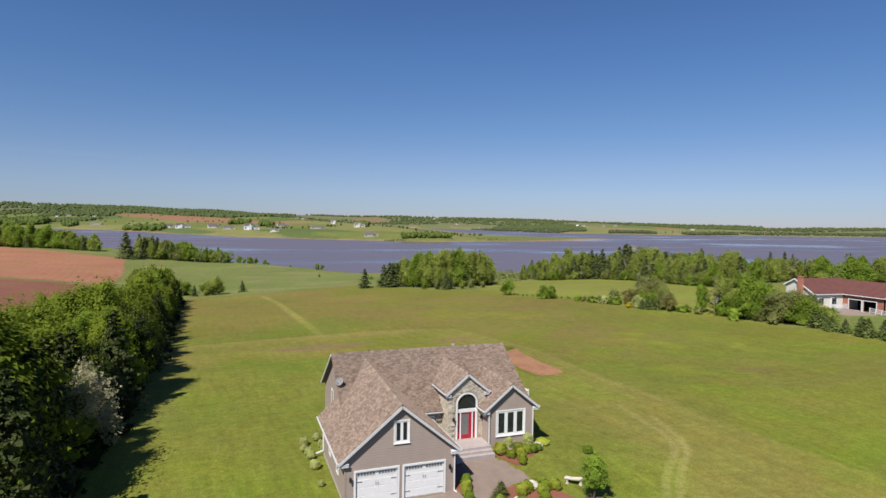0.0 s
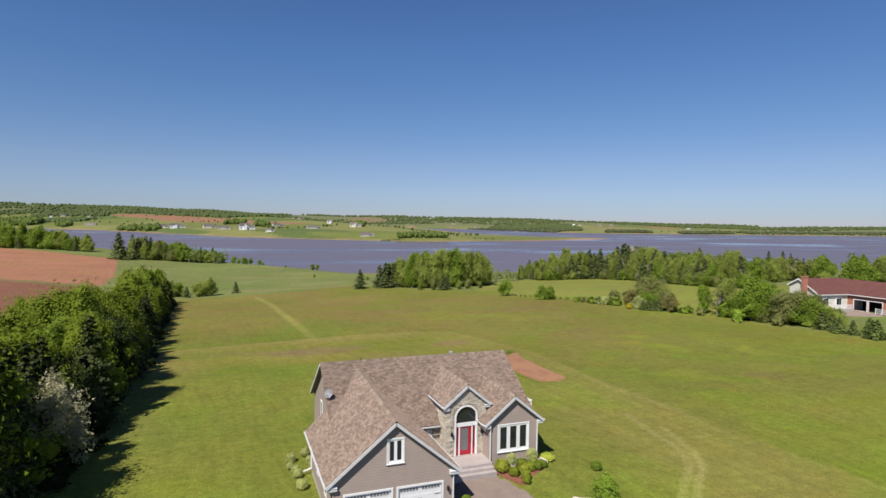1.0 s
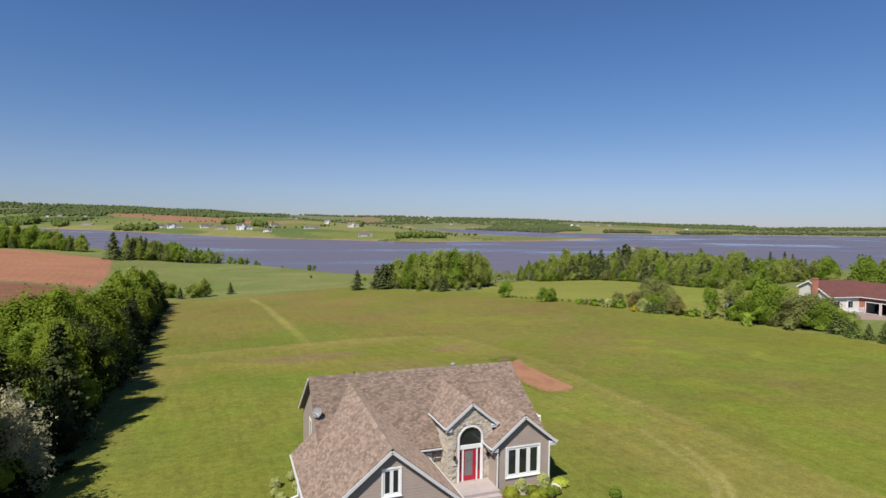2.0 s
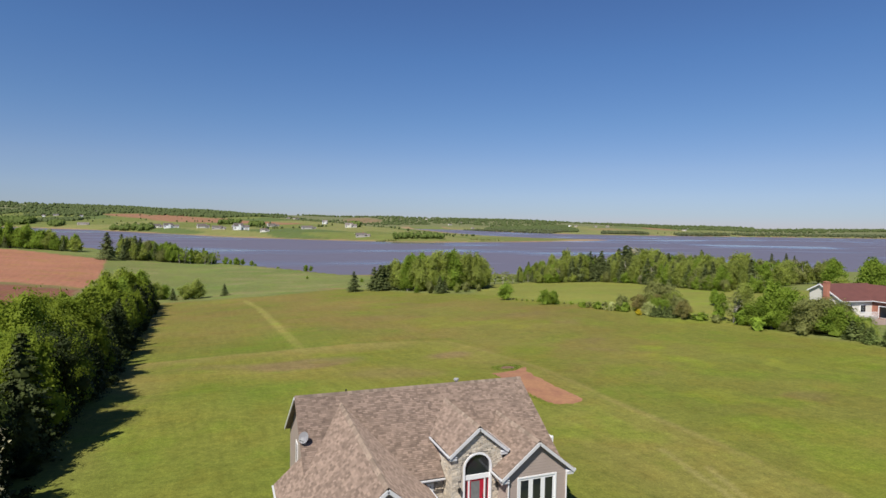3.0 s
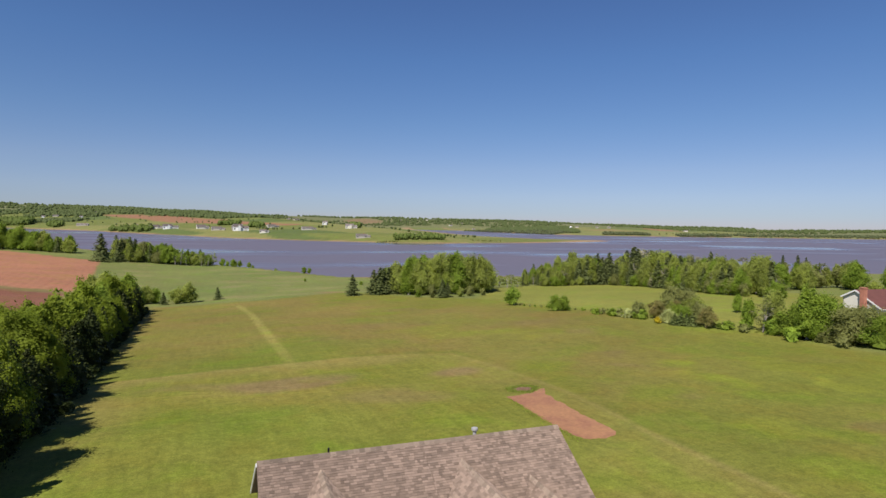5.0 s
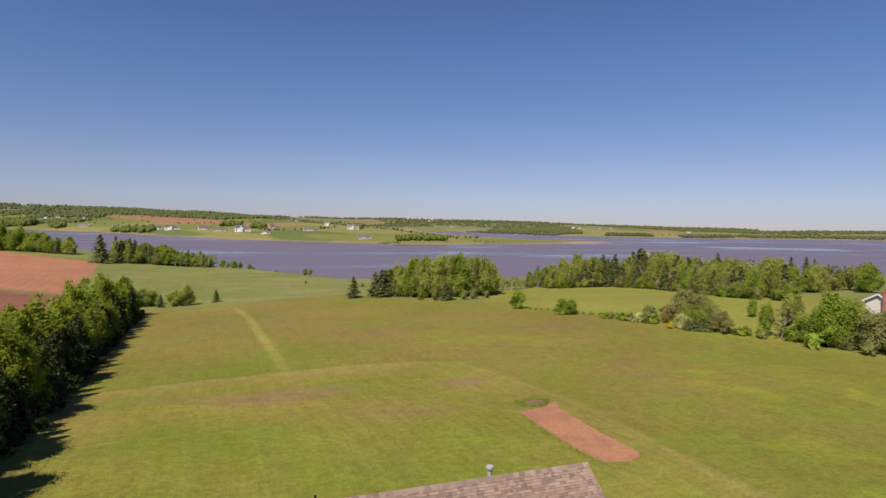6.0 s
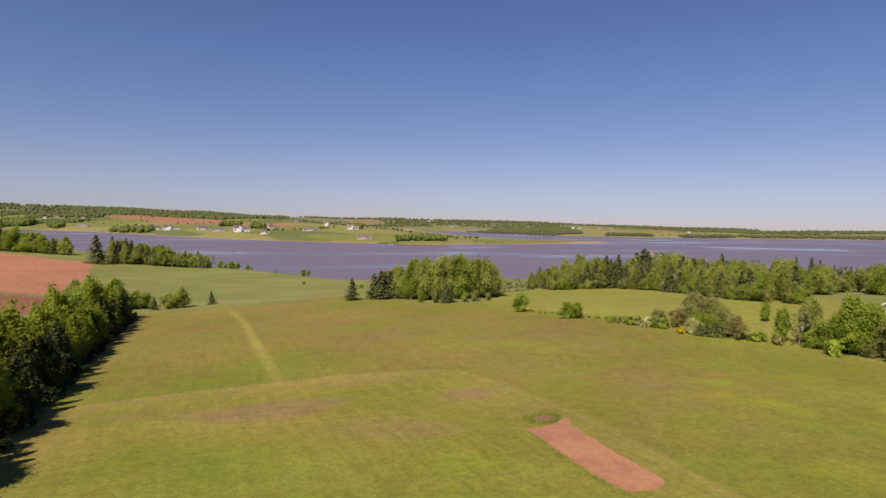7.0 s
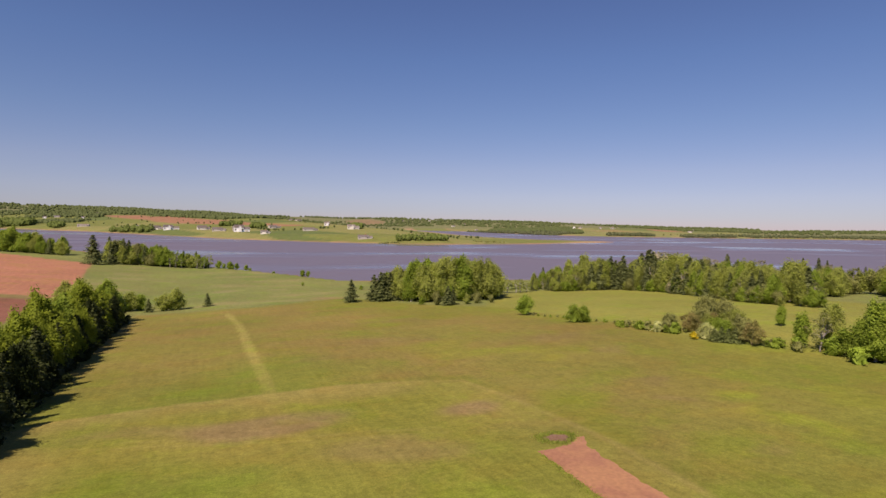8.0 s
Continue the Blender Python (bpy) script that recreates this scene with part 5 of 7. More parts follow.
def ball_meshes(seed, count=1500, size=0.05):
    """A clipped round shrub: a dense skin of small leaves over an uneven ball."""
    rng = np.random.RandomState(seed)
    d = rng.normal(size=(count, 3))
    d /= np.linalg.norm(d, axis=1)[:, None]
    d[:, 2] = np.where(d[:, 2] < -0.5, -d[:, 2], d[:, 2])
    k = rng.uniform(0, 6, 3)
    bump = 1 + 0.10 * np.sin(5 * d[:, 0] + k[0]) + 0.08 * np.sin(6 * d[:, 1] + k[1]) + 0.07 * np.sin(7 * d[:, 2] + k[2])
    p = d * (bump * rng.uniform(0.80, 1.03, count))[:, None] * (0.5, 0.5, 0.55) + (0, 0, 0.45)
    n = d + rng.normal(size=d.shape) * 0.45
    n /= np.linalg.norm(n, axis=1)[:, None]
    p[:, 2] = np.maximum(p[:, 2], 0.02)
    v, f = cards(p, n, size, rng)
    bm = bmesh.new()
    for i in range(4):
        tube(bm, [(0, 0, -0.1), (0.25 * math.cos(1.6 * i), 0.25 * math.sin(1.6 * i), 0.6)], [0.03, 0.012], 5)
    stems = bpy.data.meshes.new("stems")
    bm.to_mesh(stems)
    bm.free()
    return stems, mesh_from("foliage", v, f)


FORMS = {
    "oak_near": [broad_tree_meshes(300 + i, 10.0, 3.7, 0.3, 17000, 0.12, lobes=62, core=0.7, bough=(0.15, 0.33), loose=0.26) for i in range(4)],
    "oak_mid": [broad_tree_meshes(320 + i, 10.0, 3.4, 0.1, 8500, 0.19, lobes=70, shell=0.3, bough=(0.10, 0.26), loose=0.5) for i in range(4)],
    "birch": [broad_tree_meshes(340 + i, 10.0, 2.2, 0.2, 7000, 0.16, lobes=60, tall_boughs=2.2, shell=0.25, bough=(0.10, 0.26), loose=0.52) for i in range(4)],
    "willow": [broad_tree_meshes(360 + i, 6.0, 2.7, 0.1, 5200, 0.13, stems=4, lobes=34, shell=0.12, bough=(0.12, 0.32), loose=0.55) for i in range(3)],
    "bare": [broad_tree_meshes(370 + i, 8.0, 2.2, 0.8, 1500, 0.15, stems=3, lobes=24, core=0) for i in range(2)],
    "flowering": [broad_tree_meshes(380, 6.0, 2.5, 0.3, 9000, 0.09, stems=5, lobes=60, core=0)],
    "pine_near": [spruce_meshes(400 + i, 10.0, 2.7, 24, 18, 14, 0.21, 1.15) for i in range(3)],
    "spruce_mid": [spruce_meshes(420 + i, 10.0, 2.5, 20, 13, 12, 0.27) for i in range(3)],
    "shrub": [shrub_meshes(440 + i, 2.0, 1.3, 1000, 0.11) for i in range(3)],
    "garden_ball": [ball_meshes(460 + i, 2400, 0.052) for i in range(3)],
    "garden_cone": [spruce_meshes(470, 1.3, 0.42, 16, 14, 9, 0.055, 1.0, 0.02)],
    "sapling": [broad_tree_meshes(480, 4.2, 1.3, 1.0, 6500, 0.066, lobes=34, core=0.4, shell=0.35, lopsided=0.35)],
}
UNIT = {"willow": 6, "bare": 8, "flowering": 6, "shrub": 2, "garden_ball": 1, "garden_cone": 1.3, "sapling": 4.2}
placed = [0]


def plant(name, form, x, y, height, leaves, label, category, group="", bark=BARK, wide=1.0, sink=0.0, pick=None):
    """One tree or shrub of a form, scaled to its height, standing on the ground."""
    placed[0] += 1
    forms = FORMS[form]
    stem, crown = forms[(placed[0] if pick is None else pick) % len(forms)]
    unit = UNIT.get(form, 10)
    s = height / unit
    rng = np.random.RandomState(9000 + placed[0])
    ob = new(name)
    ob.empty_display_size = 0.2
    ob.matrix_world = Matrix.LocRotScale((x, y, float(land(x, y)) - sink), Euler((0, 0, rng.uniform(0, 6.28))), (s * wide, s * wide, s))
    tagged(ob, label, category, group)
    for part_name, me, mat in (("stems" if form in ("shrub", "garden_ball") else "trunk", stem, bark), ("foliage" if form in ("shrub", "garden_ball") else "crown", crown, leaves)):
        if not me.materials:
            me.materials.append(mat)
        o = new(part_name, me)
        o.parent = ob
        if me.materials[0] != mat:
            o.material_slots[0].link = "OBJECT"
            o.material_slots[0].material = mat
    return ob


# the row of trees along the lawn's edge: dark conifers towards the lawn, leafy trees behind them
G_ROW = "trees of the lawn-side row"
rng = np.random.RandomState(42)
y = -16.0
while y < 196:
    off = 0.055 * max(0, y - 45) + 0.05 * max(0, 10 - y)
    if not 7 < y < 22:
        h = rng.uniform(6.8, 10.8) * (0.96 if y < 7 else 0.99 if y < 45 else 0.90 if y < 150 else 0.80)
        if rng.uniform() < (0.75 if y < 7 else 0.26):
            plant("pine_tree", "spruce_mid" if y > 72 else "pine_near", -21.4 - off + rng.uniform(-0.7, 0.5), y, h, ROWNEEDLE, "dark bushy pine in the row beside the lawn", "pine tree", G_ROW, wide=1.0)
        elif rng.uniform() < 0.66:
            plant("broadleaf_tree", "oak_mid" if y > 72 else "oak_near", -22.0 - off + rng.uniform(-0.8, 0.5), y, h, ROWLEAF, "leafy green tree in the row beside the lawn", "tree", G_ROW, wide=0.72)
        else:
            # shaded copy: the row's unlit side is painted into these leaves
            plant("broadleaf_tree", "oak_mid" if y > 72 else "oak_near", -21.7 - off + rng.uniform(-0.7, 0.5), y, 0.95 * h, SHADELEAF, "leafy tree in the row beside the lawn, leaf colour darkened for shade", "tree", G_ROW, wide=0.72)
        # added shrubs, coloured near-black to stand in for shaded grass
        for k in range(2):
            plant("shade_shrub", "shrub", -20.5 - off + rng.uniform(-0.8, 0.6), y + rng.uniform(-1.8, 1.8), rng.uniform(1.2, 2.4), SHADELEAF, "near-black shrub added under the row of trees to deepen its shade", "shrub", "shrubs under the tree row", wide=1.3)
    else:
        plant("pine_tree", "pine_near", -22.6 - off + rng.uniform(-0.4, 0.4), y, rng.uniform(9.2, 10.6), ROWNEEDLE, "dark bushy pine in the row beside the lawn", "pine tree", G_ROW, wide=0.9)
        # the blackness below the blossom is put into the leaf colour
        plant("understorey_tree", "oak_mid", -21.6 - off + rng.uniform(-0.3, 0.3), y, rng.uniform(2.2, 3.0), SHADELEAF, "low tree below the blossoming one, leaf colour darkened for shade", "tree", G_ROW, wide=0.9)
        # another added near-black shrub that deepens the shade on the grass
        plant("shade_shrub", "shrub", -20.0 - off + rng.uniform(-0.4, 0.4), y + rng.uniform(-1.2, 1.2), rng.uniform(1.0, 1.8), SHADELEAF, "near-black shrub added under the row of trees to deepen its shade", "shrub", "shrubs under the tree row", wide=1.5)
    y += rng.uniform(3.0, 4.2)
y = -16.0
while y < 192:
    off = 0.055 * max(0, y - 45) + 0.05 * max(0, 10 - y)
    for x0, tall in ((-25.0, 1.12), (-29.8, 0.98), (-34.2, 0.88)):
        if (x0 < -34 and (y > 90 or rng.uniform() < 0.3)) or (-30 < x0 < -29 and y > 110 and rng.uniform() < 0.4):
            continue
        x, yy = x0 + rng.uniform(-0.9, 0.9) - off, y + rng.uniform(-1.4, 1.4)
        h = tall * rng.uniform(6.0, 10.8) * (1.25 if y < 6 else 1.0)
        if rng.uniform() < ((0.9 if x0 > -26 else 0.6) if y < 2 else 0.05):
            plant("pine_tree", "spruce_mid" if y > 72 else "pine_near", x, yy, h, ROWNEEDLE, "dark bushy pine in the row beside the lawn", "pine tree", G_ROW, wide=1.15)
        else:
            plant("broadleaf_tree", "oak_mid" if y > 72 else "oak_near", x, yy, h, ROWLEAF if rng.uniform() < 0.85 else BROADLEAF, "leafy green tree in the row beside the lawn", "tree", G_ROW, wide=0.95)
    y += rng.uniform(4.8, 6.2)
plant("blossoming_tree", "flowering", -21.1, 15.2, 6.6, BLOSSOM, "pale grey-green blossoming tree among green ones", "tree", G_ROW, wide=1.0)
plant("broadleaf_tree", "oak_mid", -37.0, 176, 12.0, BIRCHLEAF, "taller light-green tree near the row's end", "tree", "trees of the lawn-side row")
plant("broadleaf_tree", "oak_mid", -41, 180, 11.0, BIRCHLEAF, "taller light-green tree near the row's end", "tree", "trees of the lawn-side row")
for x, y, h, form, leaf in ((-17.0, 219, 7.2, "willow", BIRCHLEAF), (-20.6, 218, 5.8, "willow", BIRCHLEAF), (-28.6, 224, 5.6, "willow", BROADLEAF), (-31.5, 222, 6.4, "willow", BIRCHLEAF), (-34.5, 219, 5.8, "willow", BROADLEAF)):
    plant("broadleaf_shrub", form, x, y, h, leaf, "rounded green bush past the end of the tree row", "bush", "bushes past the tree row")
for x, y, h in ((-25.0, 216, 4.6), (-6.7, 222, 4.8)):
    plant("small_spruce", "spruce_mid", x, y, h, NEEDLE, "small dark spruce on the meadow's edge", "spruce", wide=1.75)

# the grove in the middle distance
G_GROVE = "trees of the meadow grove"
plant("spruce_tree", "spruce_mid", 40.5, 198, 8.0, NEEDLE, "dark spruce standing before the grove", "spruce", G_GROVE, wide=1.7)
for x, y, h in ((48.6, 198, 9.4), (50.6, 196.5, 10.2), (52.4, 198.5, 9.8), (54.2, 197.5, 10.0), (65.4, 169, 6.2), (67.6, 170, 5.0)):
    plant("spruce_tree", "spruce_mid", x, y, h, NEEDLE, "dark spruce at the side of the grove", "spruce", G_GROVE, wide=1.7)
rng = np.random.RandomState(5)
for i in range(40):
    f = i / 39
    x, y = 56 + 38 * f + rng.uniform(-2, 2), 198 - 9 * math.sin(f * 2.6) + rng.uniform(-9, 7)
    h = 9.0 + 4.8 * math.sin(0.35 + f * 2.5) + rng.uniform(-1.2, 1.2)
    tone = BIRCHLEAF if rng.uniform() < 0.75 else BROADLEAF
    if rng.uniform() < 0.5:
        plant("birch_tree", "birch", x, y, h, tone, "slender light-green birch in the meadow grove", "birch", G_GROVE, bark=PALE_BARK, wide=0.95)
    else:
        plant("broadleaf_tree", "oak_mid", x, y, h, tone, "light-green leafy tree in the meadow grove", "tree", G_GROVE, bark=PALE_BARK, wide=0.95)
for x, y, h, leaf, name in ((62.6, 171.5, 4.2, OLIVE, "golden-leaved bush before the grove"), (72, 169, 3.4, BIRCHLEAF, "low green bush before the grove"), (76, 170, 3.6, OLIVE, "low green bush before the grove"),
                            (59, 176, 2.6, BROADLEAF, "low green bush before the grove"), (81, 170, 2.6, OLIVE, "low green bush before the grove")):
    plant("bush", "willow", x, y, h, leaf, name, "bush", wide=0.8)
for x, y, h in ((102.5, 206, 4.0), (106, 208, 4.8), (109.5, 207, 4.4), (113, 210, 5.0), (116.5, 211, 4.2)):
    plant("birch_tree", "bare", x, y, h * 1.1, BIRCHLEAF, "slender light-green birch by the shore", "birch", bark=PALE_BARK, wide=1.9)
plant("round_tree", "willow", 73.5, 133.5, 5.0, LIMELEAF, "small round light-green tree on the fence line", "tree", wide=1.0)
plant("bush", "willow", 75.0, 112.5, 4.1, BROADLEAF, "bushy green sapling pair on the fence line", "bush", wide=0.95)
plant("bush", "willow", 77.4, 112.0, 3.6, BROADLEAF, "bushy green sapling pair on the fence line", "bush", wide=0.95)

# the wood behind the right-hand meadow
G_WOOD = "trees of the shore wood"
rng = np.random.RandomState(77)
edge = [(122, 219), (137, 212), (161, 214), (170, 191), (158, 158), (150, 140), (141, 118), (146, 104)]
for (ax, ay), (bx, by) in zip(edge, edge[1:]):
    n = max(2, int(math.hypot(bx - ax, by - ay) / 3.0))
    for i in range(n):
        for row in range(4):
            if row == 3 and rng.uniform() < 0.5:
                continue
            x = ax + (bx - ax) * (i + rng.uniform(-0.3, 0.3)) / n + row * 5.2 + rng.uniform(-1.5, 1.5)
            y = ay + (by - ay) * (i + rng.uniform(-0.3, 0.3)) / n + row * 4.6 + rng.uniform(-1.5, 1.5)
            kind = rng.uniform()
            grow = (0.46 + 0.68 * min(1, max(0, x - 120) / 34)) * (0.85 if row == 0 else 1.0) * (1.0 if y > 170 else 0.86)
            if kind < (0.38 if x > 158 else 0.26 if x > 140 else 0.10):
                plant("spruce_tree", "spruce_mid", x, y, grow * rng.uniform(9.5, 13.0), NEEDLE, "dark spruce in the shore wood", "spruce", G_WOOD, wide=1.35)
            elif kind < 0.62:
                plant("birch_tree", "birch", x, y, grow * rng.uniform(9.5, 13.5), BIRCHLEAF, "light-green pale-barked birch in the shore wood", "birch", G_WOOD, bark=PALE_BARK, wide=1.0)
            elif kind < 0.70:
                plant("bare_tree", "bare", x, y, grow * rng.uniform(8, 11), OLIVE, "thin-leaved brownish tree in the shore wood", "tree", G_WOOD, bark=PALE_BARK, wide=1.2)
            else:
                plant("broadleaf_tree", "oak_mid", x, y, grow * rng.uniform(8.5, 12.5), BROADLEAF if rng.uniform() < 0.5 else BIRCHLEAF, "leafy green tree in the shore wood", "tree", G_WOOD, wide=0.85)
for (ax, ay), (bx, by) in zip(edge, edge[1:]):
    for i in range(int(math.hypot(bx - ax, by - ay) / 3.2)):
        f = rng.uniform()
        plant("wood_edge_bush", "willow", ax + (bx - ax) * f - 1.5 + rng.uniform(-1, 1), ay + (by - ay) * f - 1.2 + rng.uniform(-1, 1), rng.uniform(2.2, 5.0),
              (BROADLEAF, BIRCHLEAF, OLIVE)[i % 3], "low leafy bush along the wood's edge", "bush", "bushes along the wood's edge")
for x, y, top in ((183.0, 217, 8.2), (185.6, 219, 8.6), (188.4, 220, 7.6), (181.0, 219, 7.0), (167.0, 214, 6.0), (157.0, 126.5, 5.6), (158.8, 128.5, 4.8), (161.0, 140, 3.6), (162.8, 142, 3.8), (165.5, 156, 4.4), (167.0, 158, 5.4), (176.0, 192, 3.0), (263.8, 248, 5.0), (265.8, 249, 3.6),
                  (305.0, 234, 3.4), (312.2, 230, 3.6), (319.2, 230, 2.2), (325.0, 226, -0.6), (327.6, 218, -1.0), (330.0, 216, -0.6), (316.0, 226, -1.5)):
    plant("spruce_tree", "spruce_mid", x, y, top - float(land(x, y)), NEEDLE, "tall dark spruce above the shore wood", "spruce", G_WOOD, wide=1.15 if x > 230 else 1.5)
for i in range(34):                                                                     # the wood's far side, sloping down to the water
    f = i / 33
    x, y = 206 + 122 * f + rng.uniform(-3, 3), 236 - 22 * f * f + rng.uniform(-10, 12)
    if i % 4 == 3:
        plant("bare_tree", "bare", x, y, 5.0 - 6.5 * f + rng.uniform(-1.5, 1.0) - float(land(x, y)), BLOSSOM, "pale bare-looking tree at the wood's shore side", "tree", G_WOOD, bark=PALE_BARK, wide=1.5)
    else:
        plant("far_side_tree", "oak_mid" if i % 2 else "birch", x, y, 3.6 - 6.5 * f + rng.uniform(-1.8, 1.0) - float(land(x, y)), (BROADLEAF, BIRCHLEAF, OLIVE)[i % 3], "leafy tree on the far side of the shore wood", "tree", G_WOOD, bark=PALE_BARK, wide=1.15)
for x, y, top in ((190, 224, 8.0), (198, 228, 7.2), (212, 236, 6.0)):
    plant("bare_tree", "bare", x, y, top - float(land(x, y)), BLOSSOM, "pale bare-looking tree at the wood's shore side", "tree", G_WOOD, bark=PALE_BARK, wide=1.5)
for i in range(22):
    x, y = 168 + 52 * i / 21 + rng.uniform(-3, 3), 168 - 34 * i / 21 + rng.uniform(-8, 8)
    form = ("birch", "bare", "oak_mid", "birch", "willow")[i % 5]
    plant("broadleaf_tree", form, x, y, rng.uniform(6.5, 9.5), (BIRCHLEAF, OLIVE, BROADLEAF, BIRCHLEAF, OLIVE)[i % 5], "mixed leafy tree at the shore wood's low end", "tree", G_WOOD, bark=PALE_BARK, wide=1.25)
for x, y, h in ((165.3, 182.3, 4.6), (166.8, 183.4, 3.4)):
    plant("blossoming_tree", "willow", x, y, h, BLOSSOM, "pale blossoming bush at the wood's edge", "bush", wide=0.8)
for i in range(26):
    x = 175 + 75 * i / 25 + rng.uniform(-4, 4)
    plant("broadleaf_tree", "oak_mid", x, 148 - 62 * i / 25 + rng.uniform(-10, 12), rng.uniform(7, 10.5), BIRCHLEAF if i % 3 else BROADLEAF, "leafy green tree beyond the neighbouring house", "tree", "trees beyond the neighbouring house")

# the hedgerow between the meadows
G_HEDGE = "bushes of the hedgerow"
for x, y, h, form, leaf, name, what in (
        (79.5, 101, 1.6, "shrub", BROADLEAF, "low green hedgerow shrub", "shrub"), (81, 97, 1.9, "shrub", BROADLEAF, "low green hedgerow shrub", "shrub"),
        (82, 93, 2.2, "shrub", PALELEAF, "pale green hedgerow shrub", "shrub"), (83.5, 90, 2.3, "shrub", BROADLEAF, "low green hedgerow shrub", "shrub"),
        (85, 93, 3.6, "willow", OLIVE, "loose yellow-green hedgerow bush", "bush"), (82.4, 83.7, 1.4, "shrub", YELLOWLEAF, "bright yellow flowering shrub in the hedgerow", "shrub"),
        (84.3, 82.6, 3.2, "willow", PALELEAF, "pale grey-green hedgerow bush", "bush"), (88.0, 82.5, 3.4, "willow", BROADLEAF, "dense green hedgerow bush", "bush"),
        (90.5, 79.5, 3.4, "willow", OLIVE, "loose olive hedgerow bush", "bush"), (87.2, 74.9, 4.3, "flowering", RUSTLEAF, "spreading brownish-green hedgerow bush", "bush"),
        (95.1, 93.3, 6.2, "willow", OLIVE, "bushy grey-green hedgerow tree", "tree"), (97.4, 91.6, 5.4, "willow", OLIVE, "bushy grey-green hedgerow tree", "tree"), (87.6, 89.8, 3.9, "willow", RUSTLEAF, "loose reddish-brown hedgerow bush", "bush"), (90.2, 86.5, 3.8, "willow", RUSTLEAF, "loose reddish-brown hedgerow bush", "bush"),
        (101.0, 93.0, 3.6, "willow", PALELEAF, "low pale grey-green hedgerow bush", "bush"), (88.5, 71.5, 1.8, "shrub", BROADLEAF, "low green hedgerow shrub", "shrub"),
        (90.5, 69, 1.7, "shrub", LIMELEAF, "low light-green hedgerow shrub", "shrub"), (92.1, 69.6, 6.0, "birch", LIMELEAF, "slim light-green hedgerow tree", "tree"),
        (92.5, 63.5, 3.2, "willow", BROADLEAF, "dense green hedgerow bush", "bush"), (96, 67, 7.8, "birch", BIRCHLEAF, "thin-leaved birch in the hedgerow", "tree"),
        (94, 61, 3.6, "willow", BROADLEAF, "dense green hedgerow bush", "bush"), (93.2, 58.0, 9.4, "birch", BROADLEAF, "large fresh-green hedgerow tree", "tree"), (94.2, 55.6, 8.6, "birch", BROADLEAF, "large fresh-green hedgerow tree", "tree"), (93.8, 56.8, 7.4, "oak_mid", BROADLEAF, "large fresh-green hedgerow tree", "tree"), (95.6, 59.6, 8.6, "birch", BROADLEAF, "slim green hedgerow tree", "tree"), (92.6, 59.4, 6.6, "oak_mid", BROADLEAF, "leafy green hedgerow tree", "tree"),
        (97.5, 57.0, 7.6, "birch", BROADLEAF, "large green hedgerow tree", "tree"), (95, 52.5, 6.4, "willow", OLIVE, "broad olive-green hedgerow bush", "bush"),
        (97.0, 50.0, 6.3, "willow", OLIVE, "broad olive-green hedgerow bush", "bush"), (92.3, 51.0, 2.4, "shrub", OLIVE, "low brownish hedgerow shrub", "shrub"),
        (95.4, 46.6, 5.6, "willow", BROADLEAF, "dense green hedgerow bush", "bush"), (106.1, 84.8, 4.2, "birch", LIMELEAF, "young light-green tree in the meadow", "tree"),
        (92.6, 66.4, 6.8, "bare", OLIVE, "thin-leaved grey tree in the hedgerow", "tree"), (102, 62, 6.4, "oak_mid", BROADLEAF, "leafy green hedgerow tree", "tree")):
    plant("hedgerow_" + what, form, x, y, h * (0.98 if h > 3 else 1.0), leaf, name, what, G_HEDGE, bark=PALE_BARK if form in ("birch", "bare") else BARK, wide=1.08)
rng = np.random.RandomState(19)
for x, y, h, leaf in ((88, 84, 4.2, BROADLEAF), (91, 81, 4.8, OLIVE), (93, 84, 5.6, BIRCHLEAF), (89.5, 87, 4.4, BIRCHLEAF), (94, 94, 4.6, OLIVE), (97, 63, 5.2, BIRCHLEAF), (99, 57, 6.8, BROADLEAF), (98.5, 54, 6.4, BIRCHLEAF), (99.3, 52.3, 7.4, OLIVE),
                      (98, 47.5, 7.0, OLIVE), (98.5, 43.5, 4.2, BROADLEAF), (95.8, 64.0, 4.2, BROADLEAF), (93.0, 60.0, 2.6, BIRCHLEAF), (92.8, 54.8, 2.6, OLIVE), (96.0, 42.0, 4.0, BIRCHLEAF)):
    plant("hedgerow_bush", "willow", x, y, h * 0.82, leaf, "dense leafy bush filling the hedgerow", "bush", G_HEDGE, wide=1.1)
for x, y, h in ((83.9, 80.3, 2.5), (84.7, 79.4, 2.8), (85.3, 78.4, 2.6), (86.0, 77.5, 2.7)):
    plant("hedgerow_spruce", "spruce_mid", x, y, h, YOUNGNEEDLE, "young green spruce among the hedgerow bushes", "spruce", G_HEDGE, wide=2.1)
for x, y, h, leaf, name in ((80.8, 97.7, 1.5, BROADLEAF, "round green shrub in the hedgerow"), (83.9, 98.4, 1.7, BROADLEAF, "round green shrub in the hedgerow"), (86.2, 95.7, 1.7, PALELEAF, "round pale shrub in the hedgerow"), (91.0, 69.9, 1.1, YELLOWLEAF, "bright yellow flowering shrub in the hedgerow"),
                            (89.5, 71.9, 1.8, OLIVE, "low olive-green shrub in the hedgerow"), (92.0, 63.8, 3.0, LIMELEAF, "light-green leafy shrub in the hedgerow"), (89.7, 58.2, 2.6, LIMELEAF, "light-green leafy sapling by the hedgerow")):
    plant("hedgerow_shrub", "shrub", x, y, h, leaf, name, "shrub", G_HEDGE)
rng = np.random.RandomState(57)
